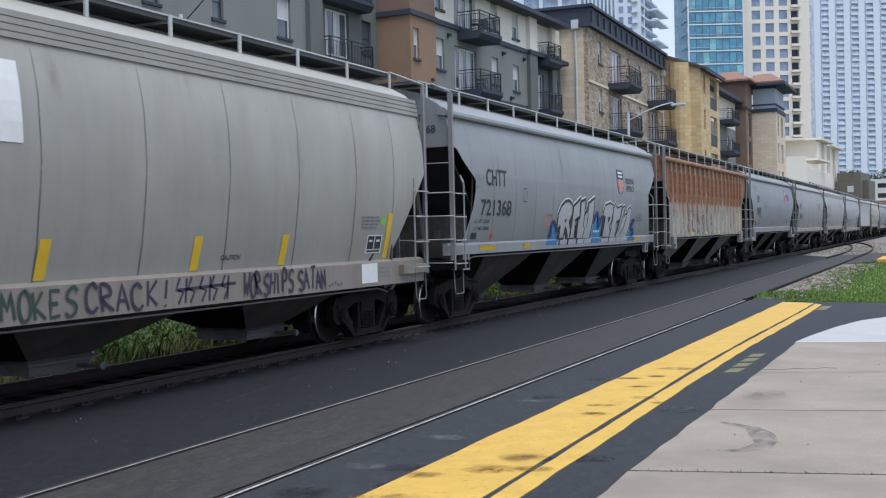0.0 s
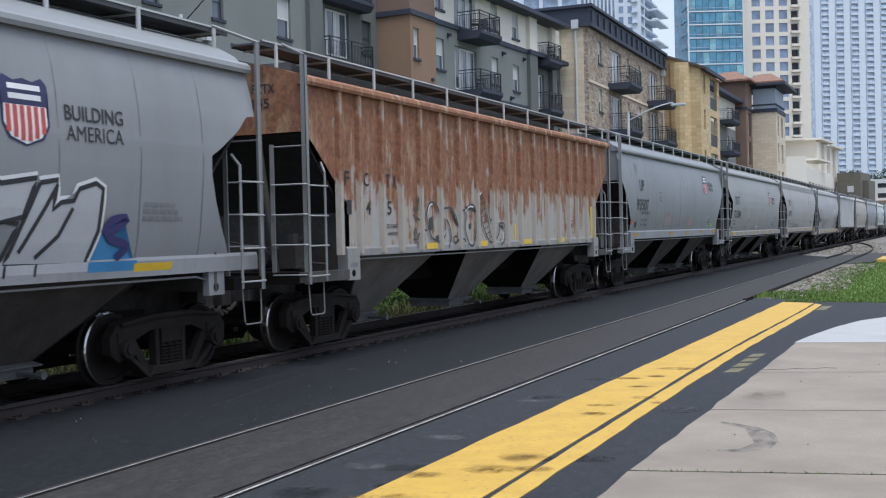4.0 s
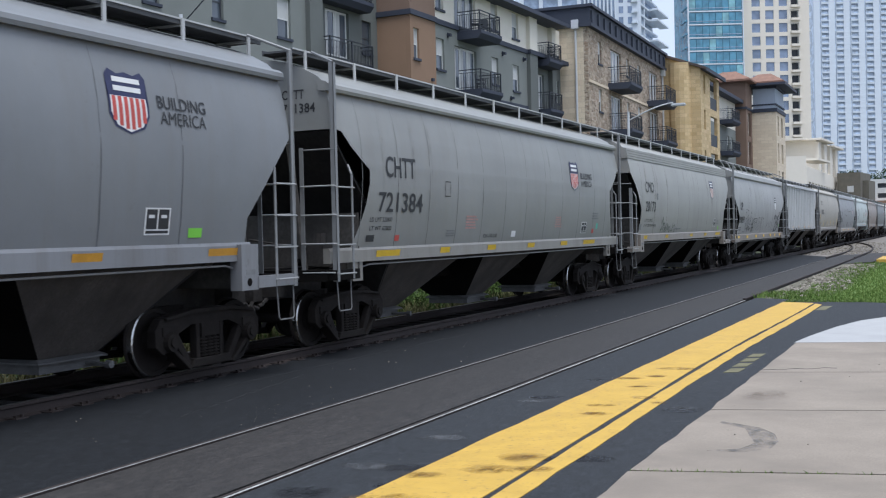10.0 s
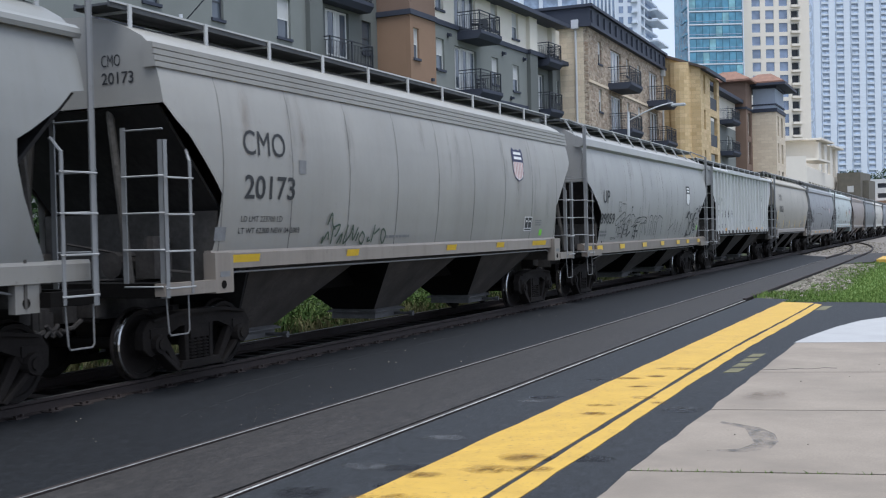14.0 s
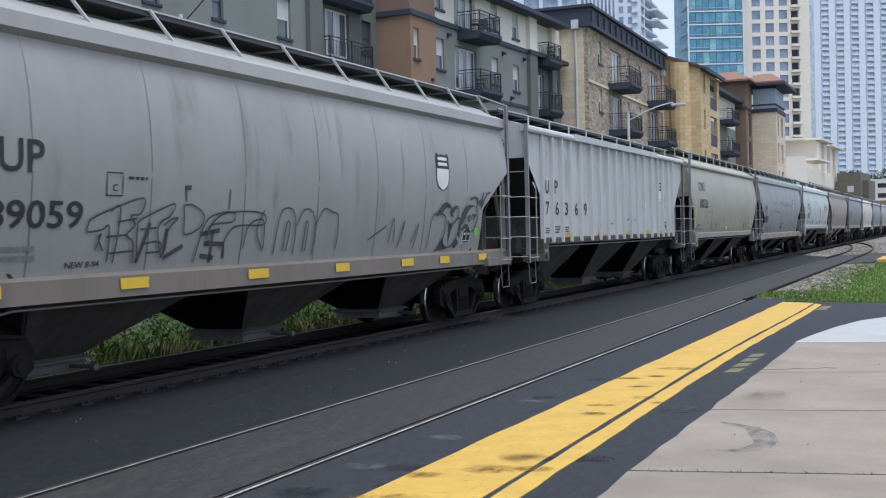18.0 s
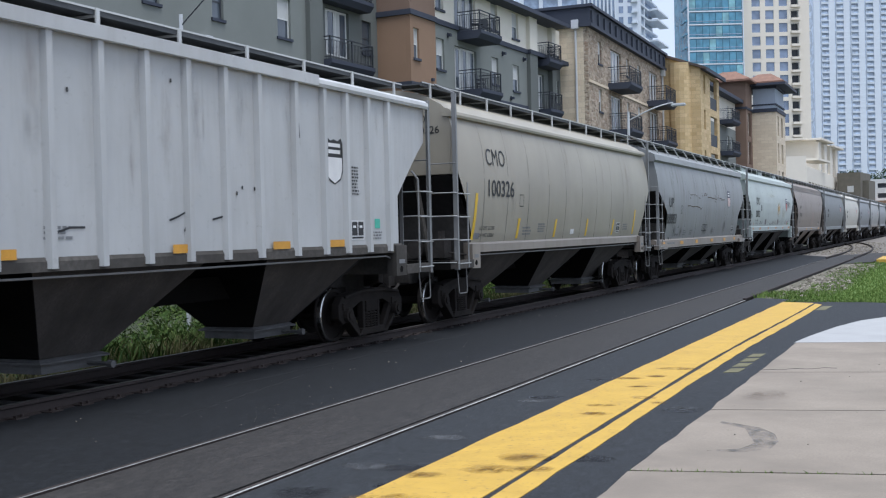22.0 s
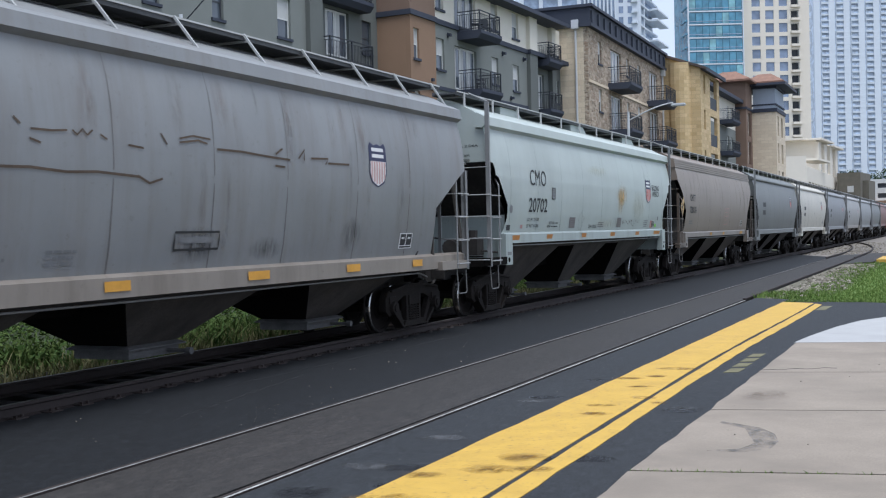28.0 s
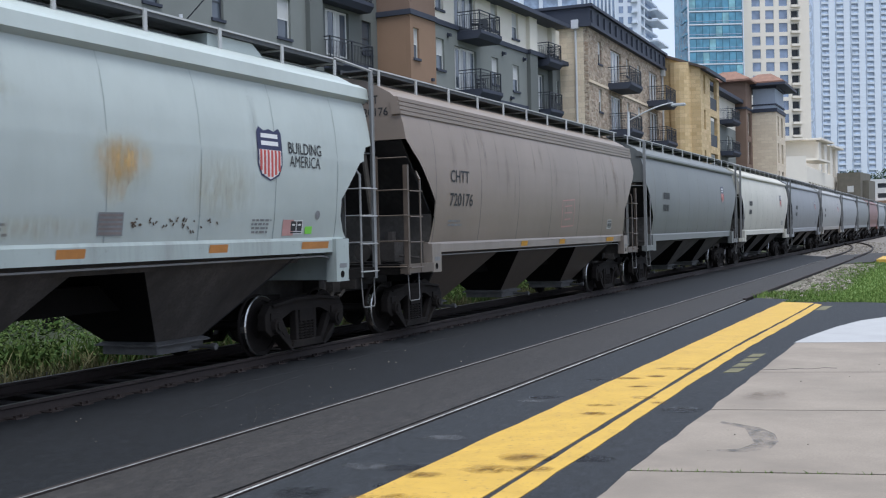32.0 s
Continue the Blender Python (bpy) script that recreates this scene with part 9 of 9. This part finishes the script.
# 11: dusty tan car
car, sd = hopper_car(G[11], G[12], P_TAN, "dusty tan-brown covered hopper car", sill=(1.58, 1.76), roof="ribbed", ends=(3.61, 2.5, 1.12, CUT_SLANT), tall=False, seams=7, underpaint=P_BROWNEND, endpaint=P_BROWNEND, ladderpaint=P_BROWNEND)
CARS.append(car)
weather(sd, 311, 20, 0.2)
sd.text("reporting_mark", "CHTT", -5.56, -4.66, 2.90, 3.14)
sd.text("car_number", "720176", -5.58, -4.46, 2.45, 2.70)
for ln in [[(1.25, 2.02), (1.22, 2.66), (2.15, 2.70), (2.18, 2.05), (1.25, 2.02)], [(1.4, 2.52), (1.95, 2.55)], [(1.4, 2.36), (2.0, 2.38)], [(1.45, 2.2), (1.9, 2.22)]]:
    sd.strokes("faded_lettering", [ln], 0.03, M_FADEDRED, "faded red lettering")
sd.bars("data_panel", -5.6, -4.9, 2.05, 2.2, 2, M_FAINT, 44)
sd.test_box(5.3, 5.7, 1.95, 2.2)
sd.proud = 0.012
amber(sd, [(-1.5, -1.1), (1.2, 1.6), (5.3, 6.0)], 1.6, 1.72, M_ORANGE)

# the rest of the train, far up the line
REST = [(P_DARK, "dull dark grey covered hopper car", "A"), (P_WHITE, "bright white covered hopper car", "A"), (P_GREY2, "blue-grey covered hopper car", "A"), (P_LIGHT, "light grey covered hopper car", "A"),
        (P_GREY, "grey covered hopper car", "A"), (P_DARK, "dull dark grey covered hopper car", "A"), (P_RED, "dull red covered hopper car", "A"), (P_GREY, "grey covered hopper car", "A"), (P_DARK, "dull dark grey covered hopper car", "A")]
for i, (paint, label, kind) in enumerate(REST):
    car, sd = hopper_car(G[12 + i], G[13 + i], paint, label, kind, near=False)
    CARS.append(car)
    if i < 4:
        sd.bars("reporting_mark", -5.8, -4.8, 2.4, 3.2, 2, M_LETTER, 50 + i)
        sd.shield(4.4, 5.0, 2.9, 3.6)
        sd.bars("data_panel", 5.2, 6.0, 1.95, 2.2, 3, M_FAINT, 60 + i)

# numbers stencilled on the end sheets
for car, gi, tx in ((CARS[1], 1, ("CHTT", "721368")), (CARS[2], 2, ("FCTX", "145")), (CARS[3], 3, ("UP", "93507")), (CARS[4], 4, ("CHTT", "721384")), (CARS[5], 5, ("CMO", "20173")), (CARS[7], 7, ("UP", "76369")), (CARS[8], 8, ("CMO", "100326")), (CARS[10], 10, ("CMO", "20702")), (CARS[6], 6, ("UP", "89059")), (CARS[11], 11, ("CHTT", "720176"))):
    e = -(G[gi + 1] - G[gi]) / 2 + OVER - 0.008
    for k, t in enumerate(tx):
        p, f = letters(t)
        w = 0.10 * len(t)
        me = bpy.data.meshes.new("end_number")
        me.from_pydata([(((0.25 if gi in (6, 10) else 0.62) + w * u), e, 4.02 + (0.42 if gi in (6, 10) else 0.24 if gi == 11 else 0.08) - 0.22 * k + 0.15 * v) for u, v in p], [], f)
        me.materials.append(M_LETTER)
        part("end_number", me, None, car)

for car, gi, rows in ((CARS[10], 10, ("SPRG", "7 OC DS", "5 IC DS", "2 B360, 2 B361, 2 D6A", "36 1W WHEEL", "NO. 24 BRAKE BEAM", "DRAFT GEAR TF-880")), (CARS[6], 6, ("7 OC DS", "7 IC DS", "2 IC D6A"))):
    e = -(G[gi + 1] - G[gi]) / 2 + OVER - 0.008
    for k, t in enumerate(rows):
        p, f = letters(t)
        me = bpy.data.meshes.new("end_print")
        me.from_pydata([(0.28 + 0.05 * len(t) * u, e, 4.00 - 0.098 * k + 0.06 * v) for u, v in p], [], f)
        me.materials.append(M_LETTER)
        part("end_print", me, None, car)

# ---- how the train moves ----
GONE = [(0.0, 0.0), (1.0, 5.74), (2.0, 11.48), (3.5, 20.04), (6.0, 34.14), (8.0, 45.31), (10.0, 56.41), (12.0, 67.39), (14.5, 80.98), (17.0, 94.43), (19.0, 105.09), (21.0, 115.76), (23.0, 126.48), (25.5, 139.91), (28.0, 153.35), (30.0, 164.10), (32.0, 174.87)]


def motions():
    for car in CARS:
        home = car.location.copy()
        walk(car, [(t, pose(home.x, home.y - d, 0)) for t, d in GONE])
    swap = [(d, t) for t, d in GONE]
    steps = [i * 0.58 for i in range(int(174.87 / 0.58) + 1)] + [174.87]
    for s, sets in WHEELSETS.items():
        lead = sets[0]
        walk(lead, [(lerp(swap, d), pose(0, s, 0.457, math.degrees(d / 0.457))) for d in steps])
        for w in sets[1:]:
            w.rotation_mode = "QUATERNION"
            keys = w.animation_data_create()
            keys.action = lead.animation_data.action
            keys.action_slot = lead.animation_data.action_slot


motions()
